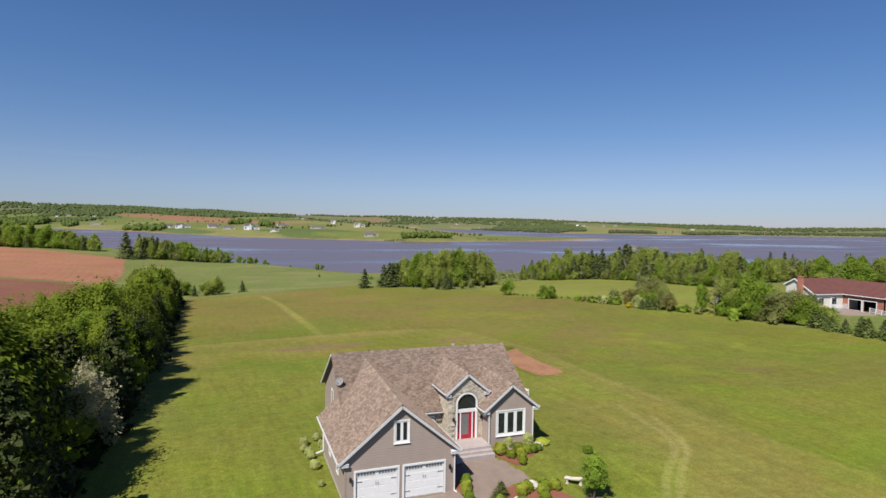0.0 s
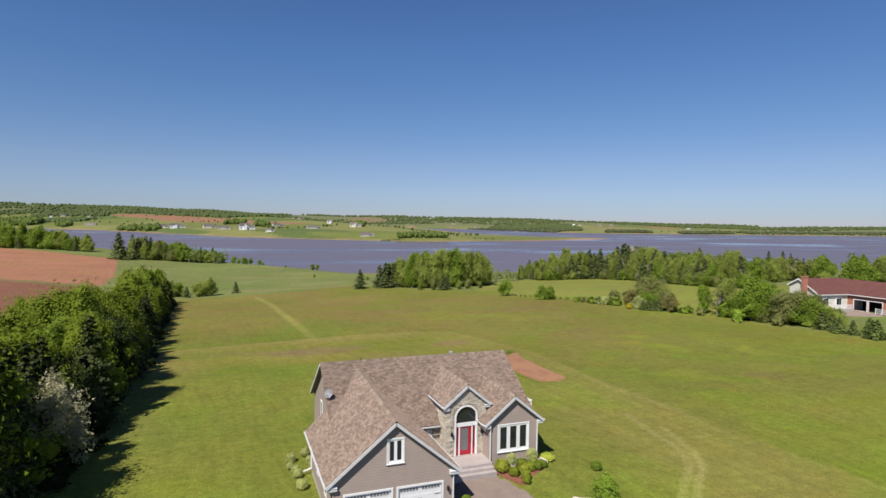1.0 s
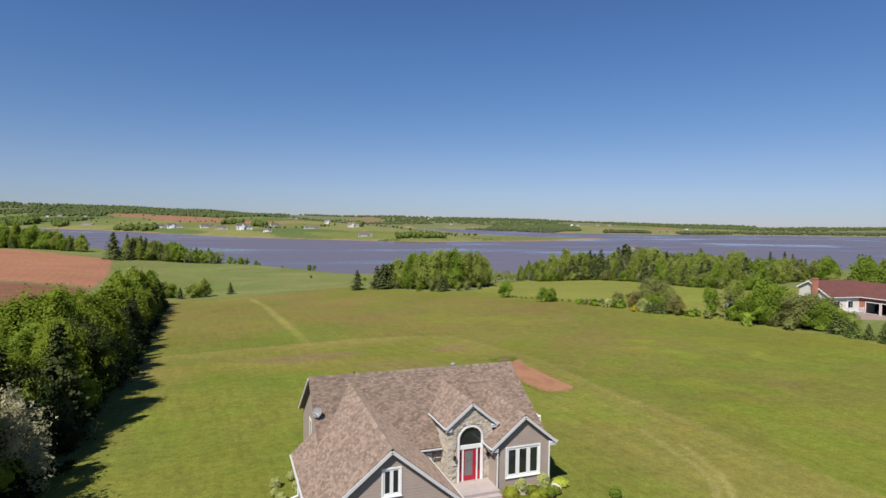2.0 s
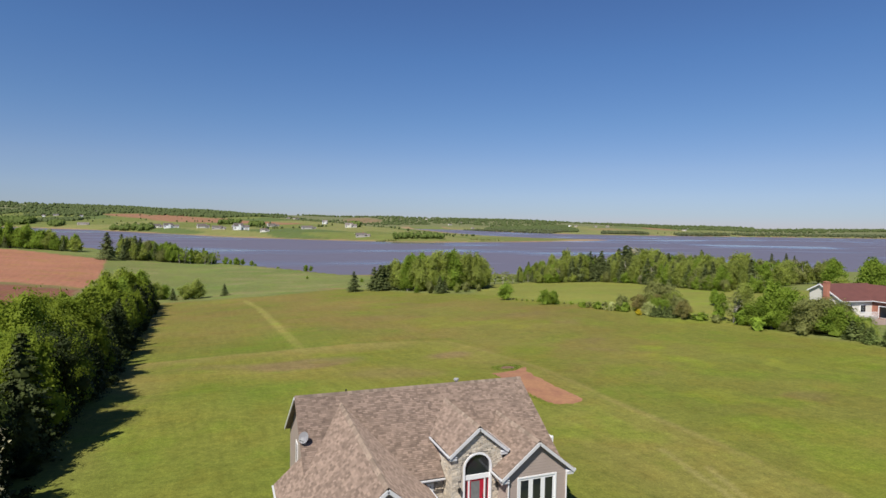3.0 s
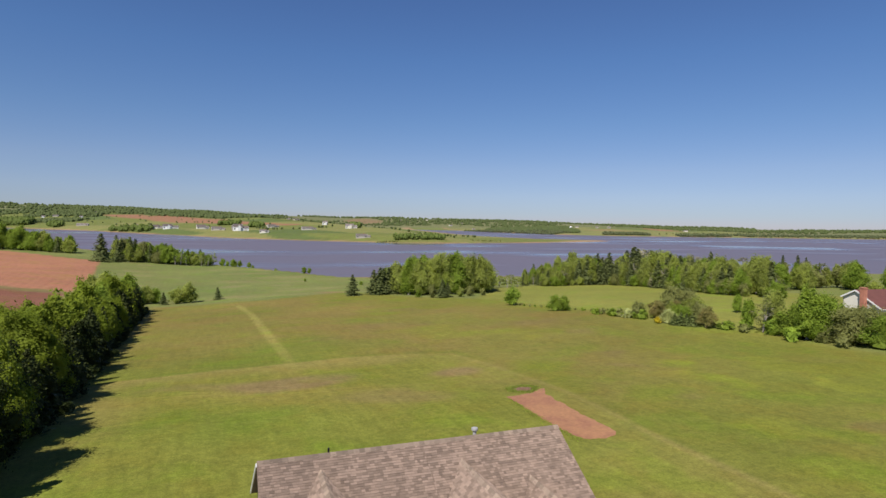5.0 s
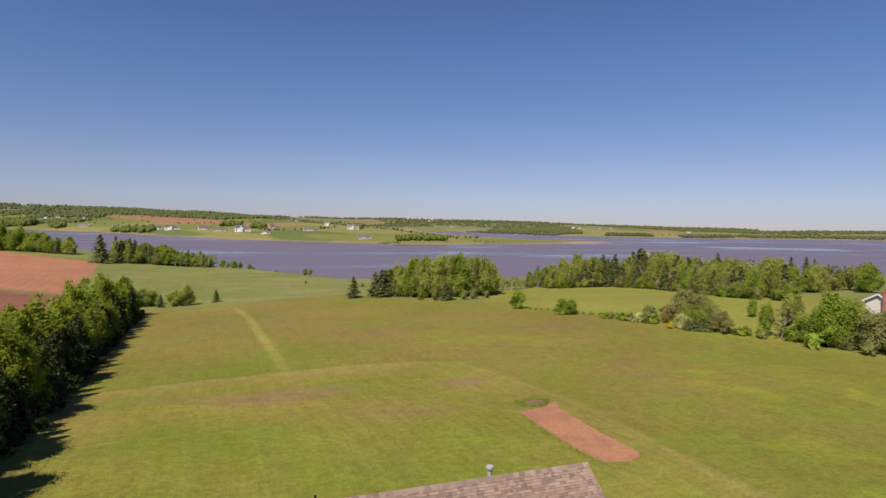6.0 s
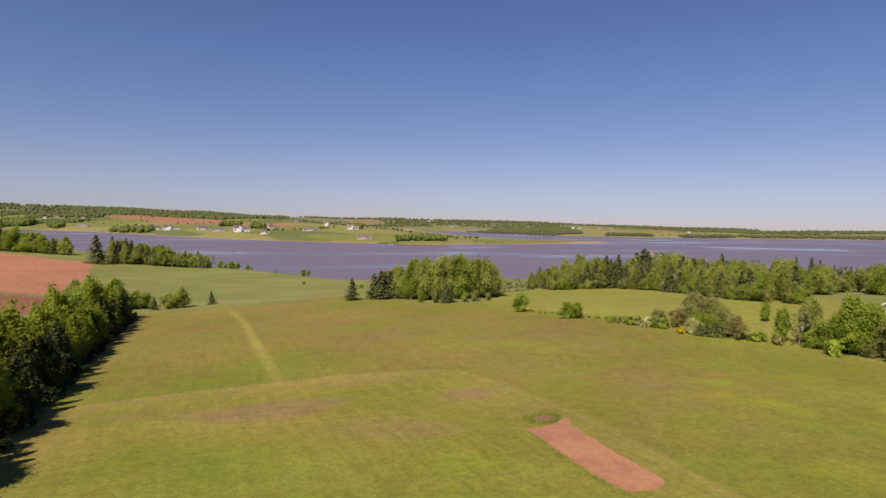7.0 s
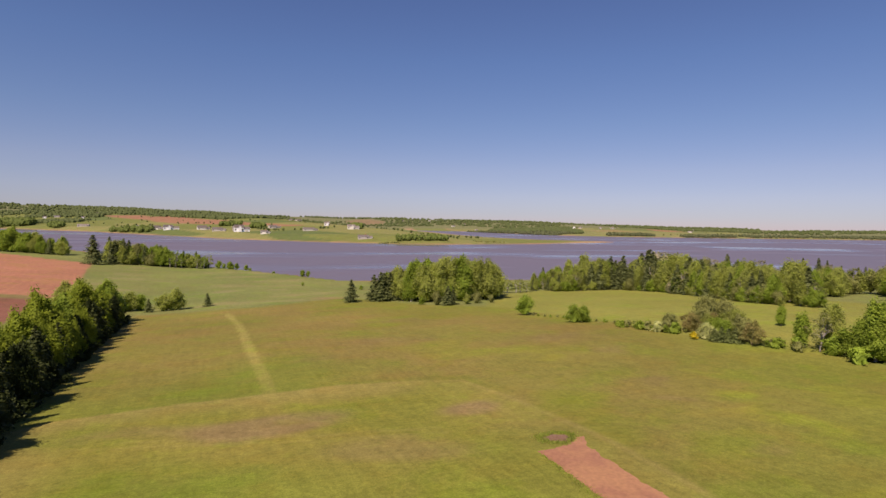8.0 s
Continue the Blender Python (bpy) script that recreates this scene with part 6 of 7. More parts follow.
for i in range(18):
    f = i / 17
    x, y = 80.5 + 9.0 * f + rng.uniform(-1.0, 1.0), 103 - 34 * f + rng.uniform(-1.2, 1.2)
    plant("hedgerow_shrub", "shrub", x, y, rng.uniform(0.9, 2.0), (BROADLEAF, OLIVE, BIRCHLEAF, OLIVE)[i % 4], "low scrubby shrub at the hedgerow's foot", "shrub", G_HEDGE, wide=1.25)
rng = np.random.RandomState(13)
for i in range(11):
    x, y = 93.5 + 0.10 * i + rng.uniform(-1, 1.2), 43.5 - 1.55 * i + rng.uniform(-0.6, 0.6)
    plant("hedgerow_spruce", "spruce_mid", x, y, rng.uniform(2.3, 3.6), (YOUNGNEEDLE, LAWNSPRUCE)[i % 2], "young green spruce planted along the neighbour's lawn", "spruce", G_HEDGE, wide=2.2)
    plant("hedgerow_spruce", "spruce_mid", x + 1.6, y + 1.1, rng.uniform(2.0, 3.0), LAWNSPRUCE, "young green spruce planted along the neighbour's lawn", "spruce", G_HEDGE, wide=2.2)
for i in range(16):
    x, y = 74.5 + 0.6 * i + rng.uniform(-0.3, 0.3), 131 - 2.0 * i + rng.uniform(-0.5, 0.5)
    plant("fence_line_shrub", "shrub", x, y, rng.uniform(0.6, 1.1), BROADLEAF if i % 2 else OLIVE, "small scrubby shrub on the fence line", "shrub", "shrubs of the fence line")
plant("broadleaf_tree", "oak_mid", 150.6, 75, 10.0 - float(land(150.6, 75)), BROADLEAF, "large rounded tree behind the neighbouring house", "tree", wide=1.25)
plant("broadleaf_tree", "oak_mid", 138, 76, 6.4, BIRCHLEAF, "large rounded tree behind the neighbouring house", "tree", wide=1.2)

# the woods across the pasture, by the water
G_LEFT = "trees of the riverside wood"
plant("spruce_tree", "spruce_mid", -84, 440, 19.5, NEEDLE, "tall lone dark spruce at the field corner", "spruce", wide=1.8)
plant("bush", "willow", -82, 437, 4.0, OLIVE, "bush at the foot of the lone spruce", "bush")
rng = np.random.RandomState(23)
for i in range(100):
    f = i / 99
    x, y = -80 + 66 * f + rng.uniform(-2, 2), 462 - 18 * f * f + rng.uniform(-8, 12)
    h = rng.uniform(12, 18) * (1 - 0.45 * f)
    if rng.uniform() < (0.45 if f < 0.5 else 0.08):
        plant("spruce_tree", "spruce_mid", x, y, h * 1.12, NEEDLE, "dark spruce in the riverside wood", "spruce", G_LEFT, wide=1.3)
    else:
        form = ("birch", "oak_mid", "willow", "birch")[i % 4] if f < 0.62 else ("birch", "bare", "willow", "bare")[i % 4]
        plant("riverside_tree", form, x, y, h * (0.7 if form == "willow" else 1.0), (BROADLEAF, BIRCHLEAF, BROADLEAF, OLIVE)[(i // 2) % 4], "leafy green tree in the riverside wood", "tree", G_LEFT, bark=PALE_BARK, wide=1.2)
for x, y, h in ((-6, 438, 5.2), (-2.5, 436, 3.6), (1.4, 430, 5.4), (3.2, 431, 3.4), (6.0, 428, 4.4), (12, 421, 3.8), (14.5, 420, 2.6), (28.5, 398, 3.2), (43, 360, 4.0), (46, 358, 3.4), (36, 300, 1.8), (58, 262, 2.0)):
    plant("shore_bush", "willow", x, y, h, BROADLEAF, "lone green bush near the water's edge", "bush", "bushes along the shore", wide=0.9)
for i in range(84):
    f = i / 83
    x, y = -118 - 190 * f + rng.uniform(-4, 4), 522 + 120 * f + rng.uniform(-6, 18)
    tone = BROADLEAF if rng.uniform() < 0.7 else BIRCHLEAF
    if rng.uniform() < 0.15:
        plant("spruce_tree", "spruce_mid", x, y, rng.uniform(12, 17), NEEDLE, "dark spruce in the wood beyond the red field", "spruce", "trees beyond the red field")
    else:
        plant("field_edge_tree", "birch" if i % 3 else "oak_mid", x, y, rng.uniform(12, 19) * (0.75 + 0.4 * min(1, f * 3)), tone, "leafy green tree beyond the red field", "tree", "trees beyond the red field", wide=1.25)
# far-begin
# ---- the neighbouring house ----
def gable_block(parent, m, width, length, eave, ridge, mid, back_eave, base, wall_mat, roof_mat, end_mat, over=0.35, ends=(1, 1), holes=()):
    """A wing under one gable roof: x along its length, y back from the front eave. mid: how far back the ridge lies."""
    part("front_wall", slab(rect(0, length, base, eave + 0.1), [rect(*h) for h in holes], "y", 0.3, 0.2), wall_mat, parent).matrix_local = m
    part("back_wall", boxes((0, length, width - 0.2, width, base, back_eave)), wall_mat, parent).matrix_local = m
    for x in (0.0, length - 0.2):
        bm = slab([(0.3, base), (width, base), (width, back_eave - 0.05), (mid, ridge - 0.15), (0.3, eave + 0.02)], [], "x", x, 0.2)
        part("end_wall", bm, end_mat, parent).matrix_local = m
    for y0, z0 in ((-0.15, eave - 0.08), (width + 0.25, back_eave - 0.14)):
        bm = bmesh.new()
        v = [bm.verts.new(p) for p in ((-over, y0, z0), (length + over, y0, z0), (length + over, mid, ridge), (-over, mid, ridge))]
        w = [bm.verts.new((q.co.x, q.co.y, q.co.z + 0.16)) for q in v]
        bm.faces.new(v)
        bm.faces.new(w)
        for i in range(4):
            bm.faces.new((v[i], v[(i + 1) % 4], w[(i + 1) % 4], w[i]))
        part("roof_slope", bm, roof_mat, parent).matrix_local = m
        bm = beam(bmesh.new(), (-over, y0 - 0.03, z0 + 0.02), (length + over, y0 - 0.03, z0 + 0.04), 0.06, 0.15)
        for on, u in zip(ends, (-over - 0.03, length + over + 0.03)):
            if on:
                beam(bm, (u, y0, z0), (u, mid, ridge), 0.06, 0.26)
        part("trim", bm, WHITE, parent).matrix_local = m


ranch = empty("ranch_house", pose(0, 0, 0), "low white and brick ranch house with a dark red roof", "house")
gable_block(ranch, pose(112.75, 57.7, 0, 0, 0, -6), 8.2, 12.5, 3.3, 6.3, 5.4, 4.85, -1.0, CREAM, BARN_RED, CREAM, ends=(1, 0))
gable_block(ranch, pose(120.5, 61.2, 0, 0, 0, -90), 9.0, 13.2, 3.3, 6.15, 4.6, 3.5, -1.0, BRICK, BARN_RED, BRICK, ends=(0, 1), holes=((5.5, 8.25, -0.2, 2.25), (8.7, 11.45, -0.2, 2.25)))
part("chimney", boxes((111.9, 112.75, 60.6, 61.5, -1.0, 6.9), (111.83, 112.82, 60.53, 61.57, 6.9, 7.1)), BRICK, ranch, "tall red brick chimney on the gable")
for u in (5.5, 8.7):
    y1 = 61.2 - u
    y0 = y1 - 2.75
    part("garage_frame", boxes((120.74, 120.86, y0 - 0.16, y0, -0.2, 2.40), (120.74, 120.86, y1, y1 + 0.16, -0.2, 2.40), (120.74, 120.86, y0, y1, 2.25, 2.40)), WHITE, ranch, "white frame of an open garage bay")
part("garage_floor", boxes((120.9, 128.5, 48.2, 57.0, -0.4, -0.2)), CONCRETE, ranch)
# added panel, painted near-black as the shade deep in the bays
part("garage_inner_wall", boxes((125.6, 125.75, 48.4, 56.6, -0.2, 3.2)), DARK_INSIDE, ranch, "near-black panel added for the shade inside the garage")
for x in (114.0, 117.6):
    w = part("window", boxes((x - 0.1, x + 1.5, 57.80 - 0.1 * (x - 112.75), 57.96 - 0.1 * (x - 112.75), 0.9, 2.5)), WHITE, ranch)
    part("pane", boxes((x, x + 0.66, 57.77 - 0.1 * (x - 112.75), 57.80 - 0.1 * (x - 112.75), 1.0, 2.4), (x + 0.74, x + 1.4, 57.77 - 0.1 * (x - 112.75), 57.80 - 0.1 * (x - 112.75), 1.0, 2.4)), GLASS_DARK, w)
rail = empty("porch_railing", pose(115.6, 56.0, 0.0, 0, 0, -6), "white railing along the neighbouring porch", "railing")
part("floor", boxes((-0.1, 4.6, 0, 1.6, -1.0, 0.25)), CONCRETE, rail)
part("top_rail", boxes((0, 4.5, 0, 0.1, 1.1, 1.2)), WHITE, rail)
for i in range(16):
    part("baluster", boxes((0.05 + i * 0.29, 0.12 + i * 0.29, 0.01, 0.08, 0.25, 1.1)), WHITE, rail)
fence = empty("rail_fence", pose(119.6, 50.4, float(land(119.6, 50.4)), 0, 0, -112), "white post-and-rail fence beside the neighbouring drive", "fence")
for i in range(4):
    part("post", boxes((i * 1.8, i * 1.8 + 0.14, 0, 0.14, -0.2, 1.3)), WHITE, fence)
for z in (0.4, 0.75, 1.1):
    part("rail", boxes((0, 5.5, 0.02, 0.09, z, z + 0.13)), WHITE, fence)
plant("shrub", "shrub", 113.6, 55.6, 1.5, YELLOWLEAF, "yellow-green shrub before the neighbouring porch", "shrub")
draped("side_drive", [(113.2, 51.2), (114.2, 54.2), (121.2, 56.4), (121.2, 48.2), (116.5, 47.6)], PAVING, 0.03, "grey paved drive before the open garage", "driveway")
second = empty("white_house", pose(0, 0, 0), "white-trimmed house with a grey roof beyond trees", "house")
gable_block(second, pose(178, 81, float(land(178, 81)), 0, 0, -50), 9.0, 12, 3.4, 7.0, 4.5, 3.4, -1.0, CREAM, GREY_ROOF, WHITE)


# ---- houses on the far shore ----
def far_house(x, y, length, width, eave, ridge, turn, wall, roof, label, wing=0.0, grow=1.2):
    """A country house: a main block, a gabled bay towards the water, a lower wing, windows and a chimney."""
    length, width, eave, ridge, wing = length * grow, width * grow, eave * grow, ridge * grow, wing * grow
    h = empty("shore_house", pose(x, y, float(land(x, y)), 0, 0, turn), label, "house", "houses on the far shore")
    gable_block(h, pose(-length / 2, -width / 2, 0), width, length, eave, ridge, width / 2, eave, -3.0, wall, roof, wall, over=0.6)
    if eave > 5:
        bay = length * 0.36
        gable_block(h, pose(-length * 0.08, -width / 2 - 2.2, 0) @ pose(0, bay, 0, 0, 0, -90), bay, width * 0.6, eave * 1.04, ridge * 0.92, bay / 2, eave * 1.04, -3.0, wall, roof, wall, over=0.5)
        for z in (0.12, 0.60):
            part("window", boxes((-length * 0.08 + bay * 0.3, -length * 0.08 + bay * 0.7, -width / 2 - 2.26, -width / 2 - 2.16, eave * z, eave * (z + 0.24))), GLASS_DARK, h)
    for a in (-0.36, 0.40):
        part("window", boxes((a * length - 1.1, a * length + 1.1, -width / 2 + 0.22, -width / 2 + 0.32, eave * 0.30, eave * 0.72)), GLASS_DARK, h)
    part("chimney", boxes((length * 0.22 - 0.7, length * 0.22 + 0.7, -0.7, 0.7, eave, ridge + 1.6)), BRICK, h)
    if wing:
        gable_block(h, pose(length / 2 - 0.2, -width / 2 + 0.9, 0), width * 0.8, wing, eave * 0.7, ridge * 0.72, width * 0.4, eave * 0.7, -3.0, wall, roof, wall, over=0.5)
        part("garage_door", boxes((length / 2 + wing * 0.25, length / 2 + wing * 0.75, -width / 2 + 1.1, -width / 2 + 1.22, 0, eave * 0.48)), GREY_WALL, h)


WH, GR, BR = "white house with a dark roof on the far shore", "grey low house on the far shore", "brownish house among fields across the water"
for row in ((-406, 2000, 26, 10, 3.2, 6.0, -8, GREY_WALL, GREY_ROOF, BR, 0), (-214, 1690, 14, 10, 4, 8, 10, WHITE, GREY_ROOF, WH, 0), (-173, 1626, 20, 11, 4, 8.5, -5, CREAM, GREY_ROOF, WH, 10),
            (-138, 1569, 17, 11, 5.5, 10, 8, WHITE, GREY_ROOF, WH, 12), (-60, 1547, 18, 11, 4, 9, 12, CREAM, GREY_ROOF, WH, 6), (-22, 1400, 18, 10, 3.4, 7, -10, GREY_WALL, GREY_ROOF, GR, 6),
            (22, 1340, 16, 11, 7.0, 12.5, 5, WHITE, GREY_ROOF, WH, 11), (22, 1400, 20, 10, 5, 9, 0, GREY_WALL, GREY_ROOF, GR, 0), (69, 1224, 11, 8, 3.2, 5.6, -12, CREAM, GREY_ROOF, WH, 4), (111, 1588, 18, 10, 3.6, 7, 15, GREY_WALL, GREY_ROOF, GR, 8)):
    far_house(*row[:10], wing=row[10])
for row in ((178, 1381, 22, 10, 3.4, 6.6, 5, GREY_WALL, GREY_ROOF, GR, 6), (256, 1609, 11, 9, 5, 9, 0, WHITE, GREY_ROOF, WH, 0), (282, 1400, 15, 11, 5.0, 9.5, -6, CREAM, GREY_ROOF, WH, 8), (234, 1050, 16, 9, 3.0, 6.0, -8, GREY_WALL, GREY_ROOF, GR, 6),
            (-739, 2934, 11, 8, 4, 7, 0, WHITE, GREY_ROOF, WH, 0), (-580, 2850, 10, 8, 4, 7, 0, WHITE, GREY_ROOF, WH, 0), (-573, 3180, 30, 10, 4, 7, 5, GREY_WALL, GREY_ROOF, BR, 8), (-700, 2960, 18, 8, 4, 7, 5, GREY_WALL, GREY_ROOF, GR, 0),
            (1738, 2661, 9, 8, 8, 15, 10, WHITE, WHITE, WH, 0)):
    far_house(*row[:10], wing=row[10])
rng = np.random.RandomState(31)
for i in range(34):
    a = radians(90 - rng.uniform(2, 52))
    r = rng.uniform(2700, 4300)
    x, y = -6 + r * math.cos(a), -26 + r * math.sin(a)
    if land(x, y) > -12:
        far_house(x, y, rng.uniform(14, 26), 11, 4.6, 8.5, rng.uniform(-30, 30), (GREY_WALL, CREAM, GREY_WALL)[i % 3], GREY_ROOF, (GR, WH, GR)[i % 3], grow=1.0)


# ---- woods of the far shores ----
def far_wood(name, pts, label, tall, size, leaves, per=11, spread=1.0):
    """A wood too far off to count: every tree a lump of foliage with leaf sprays about it."""
    rng = np.random.RandomState(len(pts))
    P, N, C, H = [], [], [], []
    for x, y in pts:
        z, h = float(land(x, y)), tall * rng.uniform(0.8, 1.2)
        slim = rng.uniform() < 0.25
        C.append((x, y, z + 0.50 * h / spread))
        H.append(h * (0.34 if slim else 0.50) * spread)
        for k in range(per):
            f = rng.uniform(0.12, 1.0)
            r = h * (0.20 if slim else 0.46) * (math.sqrt(max(0.02, 1 - f)) if slim else math.sin(math.pi * min(0.93, 0.25 + 0.7 * f)))
            a = rng.uniform(0, 6.28)
            P.append((x + r * math.cos(a), y + r * math.sin(a), z + f * h))
            N.append((math.cos(a) + rng.normal() * 0.4, math.sin(a) + rng.normal() * 0.4, 0.55 + 0.6 * f))
    P, N = np.array(P), np.array(N)
    N /= np.linalg.norm(N, axis=1)[:, None]
    v, f = join(cards(P, N, size * 0.8, rng, 0.8), lumps(np.array(C), np.array(H), rng, 0.25))
    me = mesh_from(name, v, f)
    me.materials.append(leaves)
    return tagged(new(name, me), label, "woods", kind="stuff")


def scatter(seed, count, r0, r1, keep, a0=-24, a1=62):
    """Points spread over the view beyond the river, kept where keep(x, y) says."""
    rng = np.random.RandomState(seed)
    a = np.radians(90 - rng.uniform(a0, a1, count))
    r = r0 * (r1 / r0) ** rng.uniform(0, 1, count)
    x, y = -6 + r * np.cos(a), -26 + r * np.sin(a)
    k = keep(x, y)
    return list(zip(x[k], y[k]))


BANK_WOOD = [(1262, 2750), (1300, 2350), (1420, 2130), (1560, 2300), (2200, 3500), (2400, 3750), (2100, 3850), (1750, 3650)]
OPEN_FIELD = [(1440, 2110), (1700, 1960), (2100, 2350), (2480, 3300), (2300, 3450)]


def crest(x, y):
    d1, d2 = inside(POINT_OF_LAND, x, y), inside(FAR_SHORE, x, y)
    return ((d1 > 820 + 220 * wave(x, y, 420)) | ((d1 > 150) & (x < -520) & (wave(x, y, 210, 1.0) > 0.1)) | (d2 > 1150 + 250 * wave(x, y, 500, 1.0)) | ((np.hypot(x, y) > 3900) & (wave(x, y, 330, 2.0) > -0.35)) | (inside(BANK_WOOD, x, y) > 0)) & (land(x, y) > -10) & (inside(OPEN_FIELD, x, y) < 0) & (inside(FAR_RED, x, y) < -20) & (inside(FAR_RED_TWO, x, y) < 0)


def hedges(x, y):
    d1, d2 = inside(POINT_OF_LAND, x, y), inside(FAR_SHORE, x, y)
    u, v = x * math.cos(0.35) + y * math.sin(0.35), y * math.cos(0.35) - x * math.sin(0.35)
    line = (np.abs(np.mod(u / 170 + 0.3 * np.floor(v / 260), 1) - 0.5) > 0.478) | (np.abs(np.mod(v / 260, 1) - 0.5) > 0.482)
    return (inside(OPEN_FIELD, x, y) < 0) & line & ((d1 > 160) | (d2 > 120)) & (wave(x, y, 150, 2.0) > -0.25) & (x < 3500)


def copse(seed, n, spots):
    rng = np.random.RandomState(seed)
    out = []
    for x0, y0, x1, y1, deep in spots:
        for i in range(n):
            f, g = rng.uniform(), rng.uniform()
            out.append((x0 + (x1 - x0) * f + rng.normal() * 2, y0 + (y1 - y0) * f + g * deep))
    return out


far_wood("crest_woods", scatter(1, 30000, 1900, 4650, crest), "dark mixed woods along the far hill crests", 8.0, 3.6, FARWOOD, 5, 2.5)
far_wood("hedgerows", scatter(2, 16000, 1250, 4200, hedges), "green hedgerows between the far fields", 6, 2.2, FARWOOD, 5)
far_wood("spit_trees", copse(3, 70, [(288, 1003, 380, 993, 26)]), "green thicket on the low far point", 8.5, 2.0, COPSE, 18)
far_wood("spit_scrub", copse(4, 30, [(440, 1020, 520, 1045, 18), (250, 985, 285, 985, 10)]), "low scrub on the far point", 2.5, 1.5, OLIVE, 8)
far_wood("shore_copses", copse(5, 60, [(-285, 1700, -180, 1566, 60), (-470, 2000, -520, 2090, 70), (-20, 1860, 40, 1850, 40), (60, 1640, 95, 1620, 30), (290, 1420, 310, 1405, 12)]),
         "green copses among the far shore's fields", 13, 3.2, COPSE, 16)
far_wood("point_woods", copse(9, 240, [(-1050, 2330, -660, 2190, 260), (-660, 2230, -600, 2190, 90)]), "dark green woods at the root of the far point", 20, 4.5, COPSE, 12)
far_wood("bank_woods", copse(6, 300, [(1270, 2110, 1400, 2125, 260), (1240, 2600, 1300, 2110, 380), (1460, 1965, 1650, 1930, 40), (1775, 1892, 2045, 1880, 35), (2110, 1862, 2740, 1816, 90), (2740, 1815, 3300, 1840, 160)]),
         "low dark woods along the far bank", 10, 3.8, BANKWOOD, 8)
# far-end

# ---- the front garden ----
def shrub_ball(x, y, h, leaf, label, group):
    plant("garden_shrub", "garden_ball", x, y, h * 0.86, leaf, label, "shrub", group, wide=1.1)


for x, y, h, leaf in ((8.6, 3.1, 1.2, GOLDLEAF), (9.15, 2.35, 0.85, CLIPLEAF), (9.75, 1.85, 0.8, CLIPLEAF), (9.55, 1.3, 0.65, CLIPLEAF), (10.0, 2.5, 0.85, GOLDLEAF), (10.6, 2.75, 0.85, CLIPLEAF),
                      (11.2, 2.75, 0.8, BROADLEAF), (11.75, 3.0, 0.7, BROADLEAF), (10.2, 3.3, 0.9, CLIPLEAF), (11.3, 3.4, 0.8, CLIPLEAF)):
    shrub_ball(x, y, h * 0.88, leaf, "clipped green shrub in the bed under the window", "shrubs under the window")
for x, y, h in ((9.55, 3.5, 1.15), (11.2, 3.6, 1.25)):
    plant("garden_rose", "sapling", x, y, h, PALELEAF, "thin loose shrub in the bed under the window", "shrub", wide=1.2)
plant("garden_shrub", "garden_ball", 12.75, 4.1, 0.42, LEMON, "low lemon-green plant at the end of the bed", "plant", wide=2.6)
for x, y, h, leaf in ((4.2, -1.0, 0.75, GOLDLEAF), (4.5, -0.3, 0.8, GOLDLEAF), (4.75, 0.35, 0.7, LIMELEAF), (4.15, -1.6, 0.7, BROADLEAF)):
    shrub_ball(x, y, h, leaf, "small bright shrub beside the garage corner", "shrubs beside the garage")
plant("garden_conifer", "garden_cone", 6.3, -1.85, 1.0, CONELEAF, "small dark cone-shaped conifer in red mulch", "conifer", wide=1.7)
for x, y, h, leaf in ((5.9, -2.6, 0.7, GOLDLEAF), (7.8, -2.0, 0.9, GOLDLEAF), (8.3, -1.7, 0.85, CLIPLEAF), (9.1, -2.3, 0.8, GOLDLEAF), (9.6, -1.9, 0.8, CLIPLEAF), (10.3, -2.0, 0.8, GOLDLEAF),
                      (8.9, -3.1, 0.8, CLIPLEAF), (9.4, -1.2, 0.5, BROADLEAF), (7.0, -3.4, 0.8, LIMELEAF), (8.0, -4.2, 0.8, CLIPLEAF)):
    shrub_ball(x, y, h, leaf, "clipped round shrub in the red-mulched island bed", "shrubs of the island bed")
plant("young_tree", "sapling", 12.1, -3.9, 3.05, LIMELEAF, "young leafy lawn tree in a mulch ring", "tree", pick=0)
draped("mulch_ring", [(12.1 + 0.55 * math.cos(a), -3.8 + 0.55 * math.sin(a)) for a in np.linspace(0, 6.28, 17)[:-1]], MULCHDARK, 0.04, "ring of brown mulch round a young tree", "mulch ring")
plant("garden_shrub", "garden_ball", 15.3, 1.7, 0.5, BROADLEAF, "lone round shrub on the lawn", "shrub", wide=1.5)
for x, y, h in ((-3.76, 12.1, 0.66), (-4.89, 11.3, 0.66), (-3.6, 10.6, 0.56), (-5.04, 10.0, 0.55), (-4.75, 9.2, 0.58), (-3.6, 9.6, 0.48), (-4.68, 8.4, 0.60), (-4.64, 6.5, 0.70), (-4.62, 3.5, 0.42)):
    plant("garden_shrub", "garden_ball", x, y, h, PALELEAF, "pale-green rounded shrub along the side wall", "shrub", "shrubs along the side wall", wide=1.05)


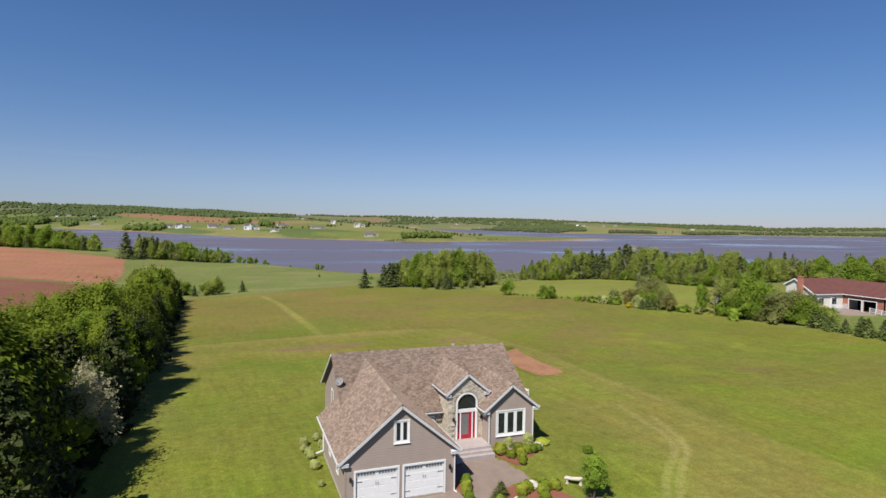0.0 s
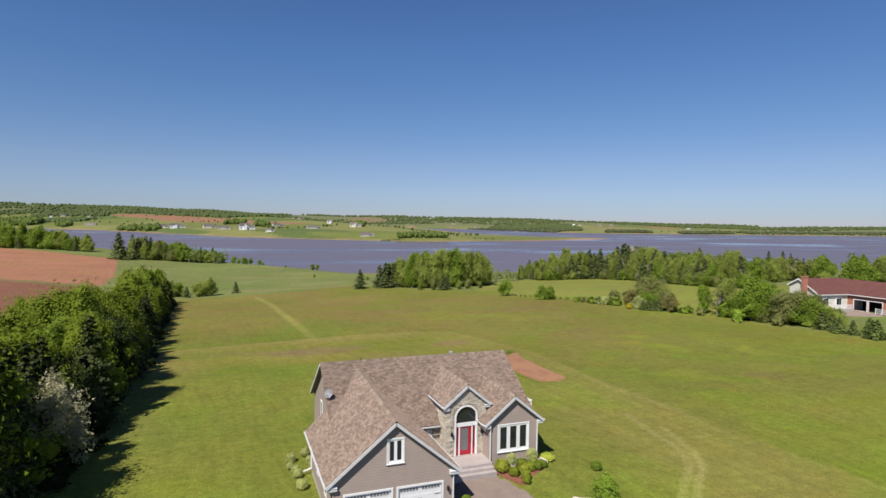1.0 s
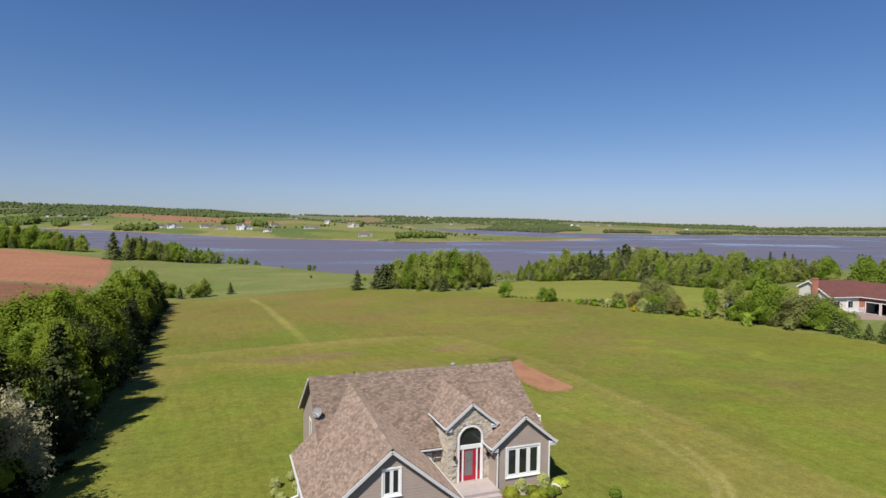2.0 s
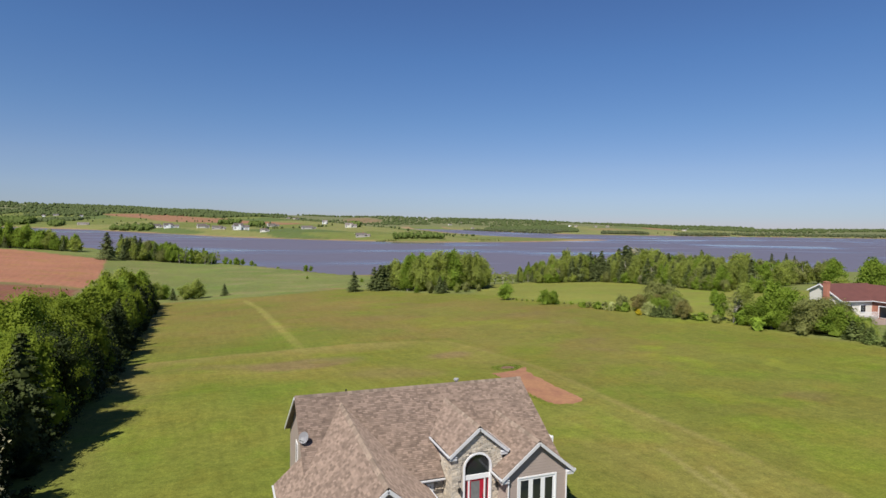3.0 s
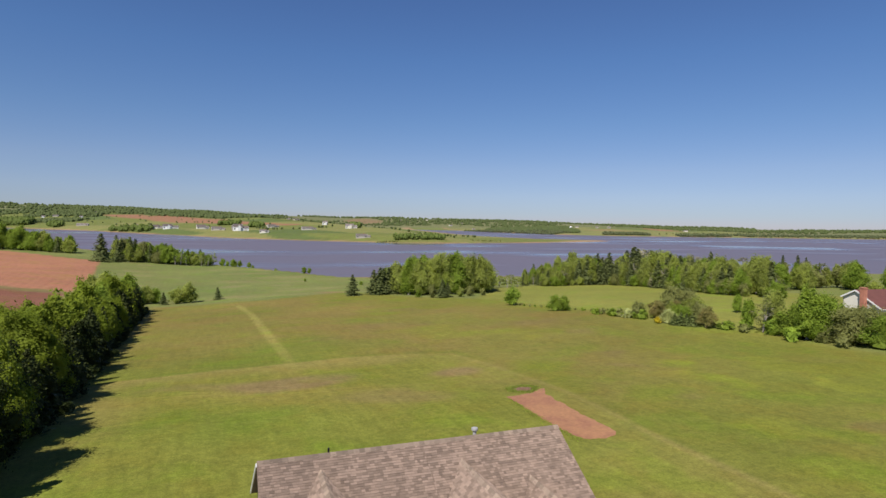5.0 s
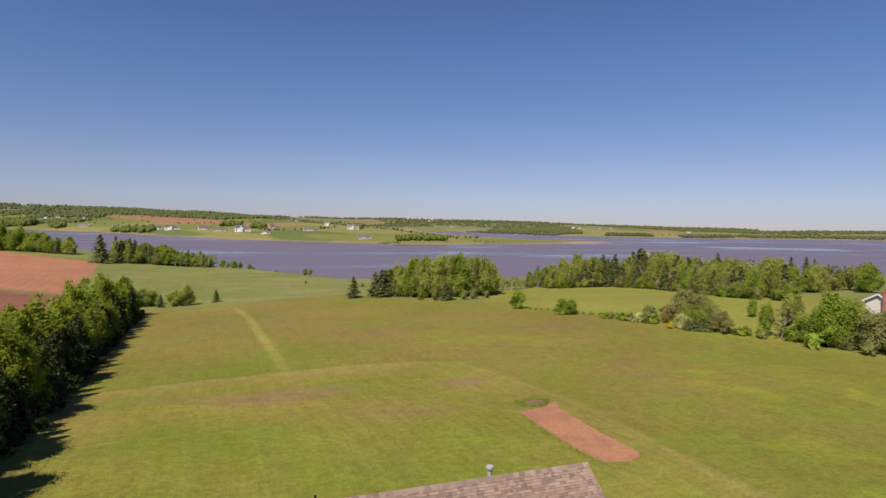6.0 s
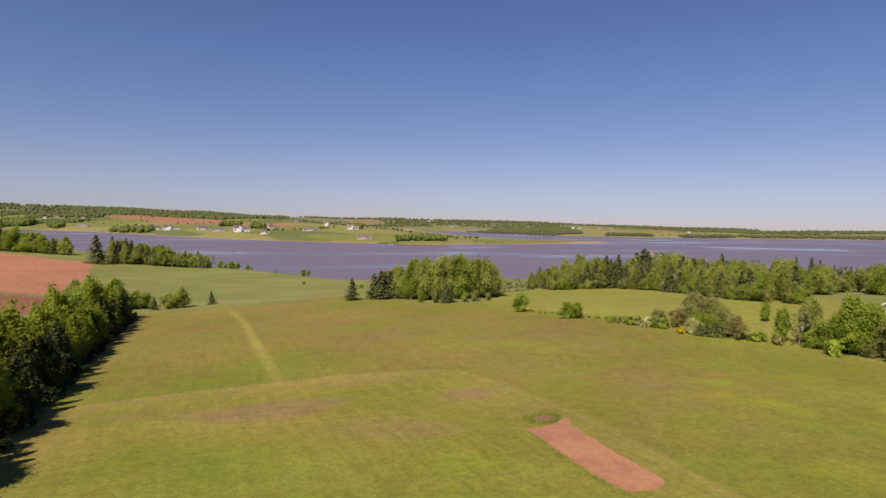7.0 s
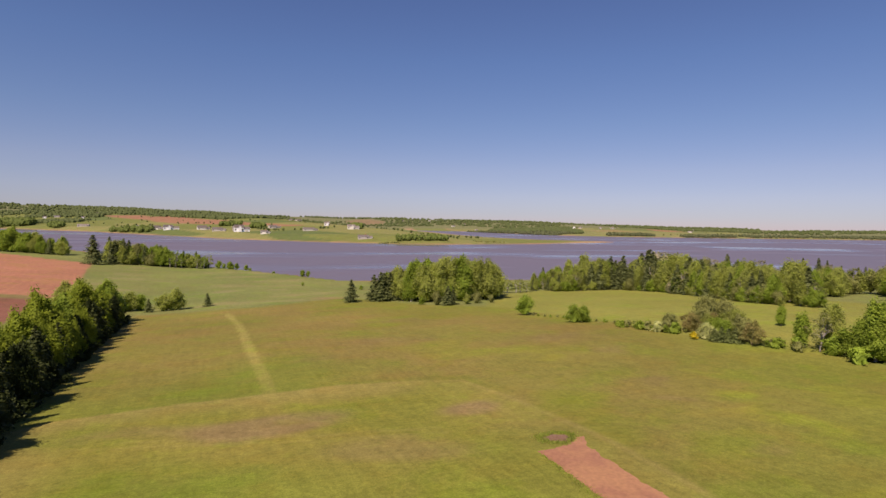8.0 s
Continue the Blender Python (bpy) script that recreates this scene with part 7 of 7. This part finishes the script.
def boulder(x, y, r, flat, seed, label):
    bm = bmesh.new()
    bmesh.ops.create_icosphere(bm, subdivisions=3, radius=r)
    rng = np.random.RandomState(seed)
    k = rng.uniform(0, 6, 3)
    for v in bm.verts:
        f = 1 + 0.16 * math.sin(3 * v.co.x / r + k[0]) + 0.13 * math.sin(4 * v.co.y / r + k[1]) + 0.08 * math.sin(7 * v.co.z / r + k[2])
        v.co = Vector((v.co.x * f * 1.25, v.co.y * f * 0.85, v.co.z * f * flat))
    me = bpy.data.meshes.new("boulder")
    bm.to_mesh(me)
    bm.free()
    me.materials.append(PALE_ROCK)
    ob = new("boulder", me)
    ob.location = (x, y, float(land(x, y)) + 0.15 * r)
    ob.rotation_euler = (0.1, 0, k[0])
    return tagged(ob, label, "boulder")


PALE_ROCK = material("pale_rock", (0.50, 0.45, 0.39), rough=0.9, vary=0.18, scale=4, bump=0.8, bump_scale=12)
boulder(8.75, -1.25, 0.52, 0.6, 1, "large pale boulder in the island bed")
boulder(9.35, 3.72, 0.46, 0.8, 2, "small pale rock in the bed under the window")
boulder(10.2, 3.75, 0.46, 0.8, 3, "small pale rock in the bed under the window")
boulder(11.9, 3.75, 0.42, 0.8, 4, "small pale rock in the bed under the window")
boulder(7.2, -2.6, 0.3, 0.6, 5, "small pale rock in the island bed")


def stone_bench(x, y, turn):
    """A garden bench: a curved slab on two carved feet."""
    b = empty("stone_bench", pose(x, y, float(land(x, y)), 0, 0, turn), "curved pale stone garden bench on the lawn", "bench")
    bm = bmesh.new()
    outer = [(1.7 * math.sin(a), 1.7 * math.cos(a) - 1.7) for a in np.linspace(-0.42, 0.42, 13)]
    inner = [(1.32 * math.sin(a), 1.32 * math.cos(a) - 1.7) for a in np.linspace(-0.42, 0.42, 13)]
    rows = [[bm.verts.new((u, v, z)) for u, v in line] for line in (outer, inner) for z in (0.40, 0.48)]
    for i in range(12):
        for a, c in ((0, 1), (1, 3), (3, 2), (2, 0)):
            bm.faces.new((rows[a][i], rows[a][i + 1], rows[c][i + 1], rows[c][i]))
    for i in (0, 12):
        bm.faces.new((rows[0][i], rows[1][i], rows[3][i], rows[2][i]))
    bmesh.ops.bevel(bm, geom=bm.edges[:], offset=0.012, segments=1, affect="EDGES")
    part("seat", bm, PALE_ROCK, b)
    for a in (-0.30, 0.30):
        bm = boxes((-0.09, 0.09, -0.15, 0.15, -0.05, 0.10), (-0.06, 0.06, -0.11, 0.11, 0.10, 0.32), (-0.09, 0.09, -0.14, 0.14, 0.32, 0.40), bevel=0.012)
        part("leg", bm, PALE_ROCK, b).matrix_local = pose(1.51 * math.sin(a), 1.51 * math.cos(a) - 1.7, 0, 0, 0, -math.degrees(a))


stone_bench(11.8, -1.95, 150)
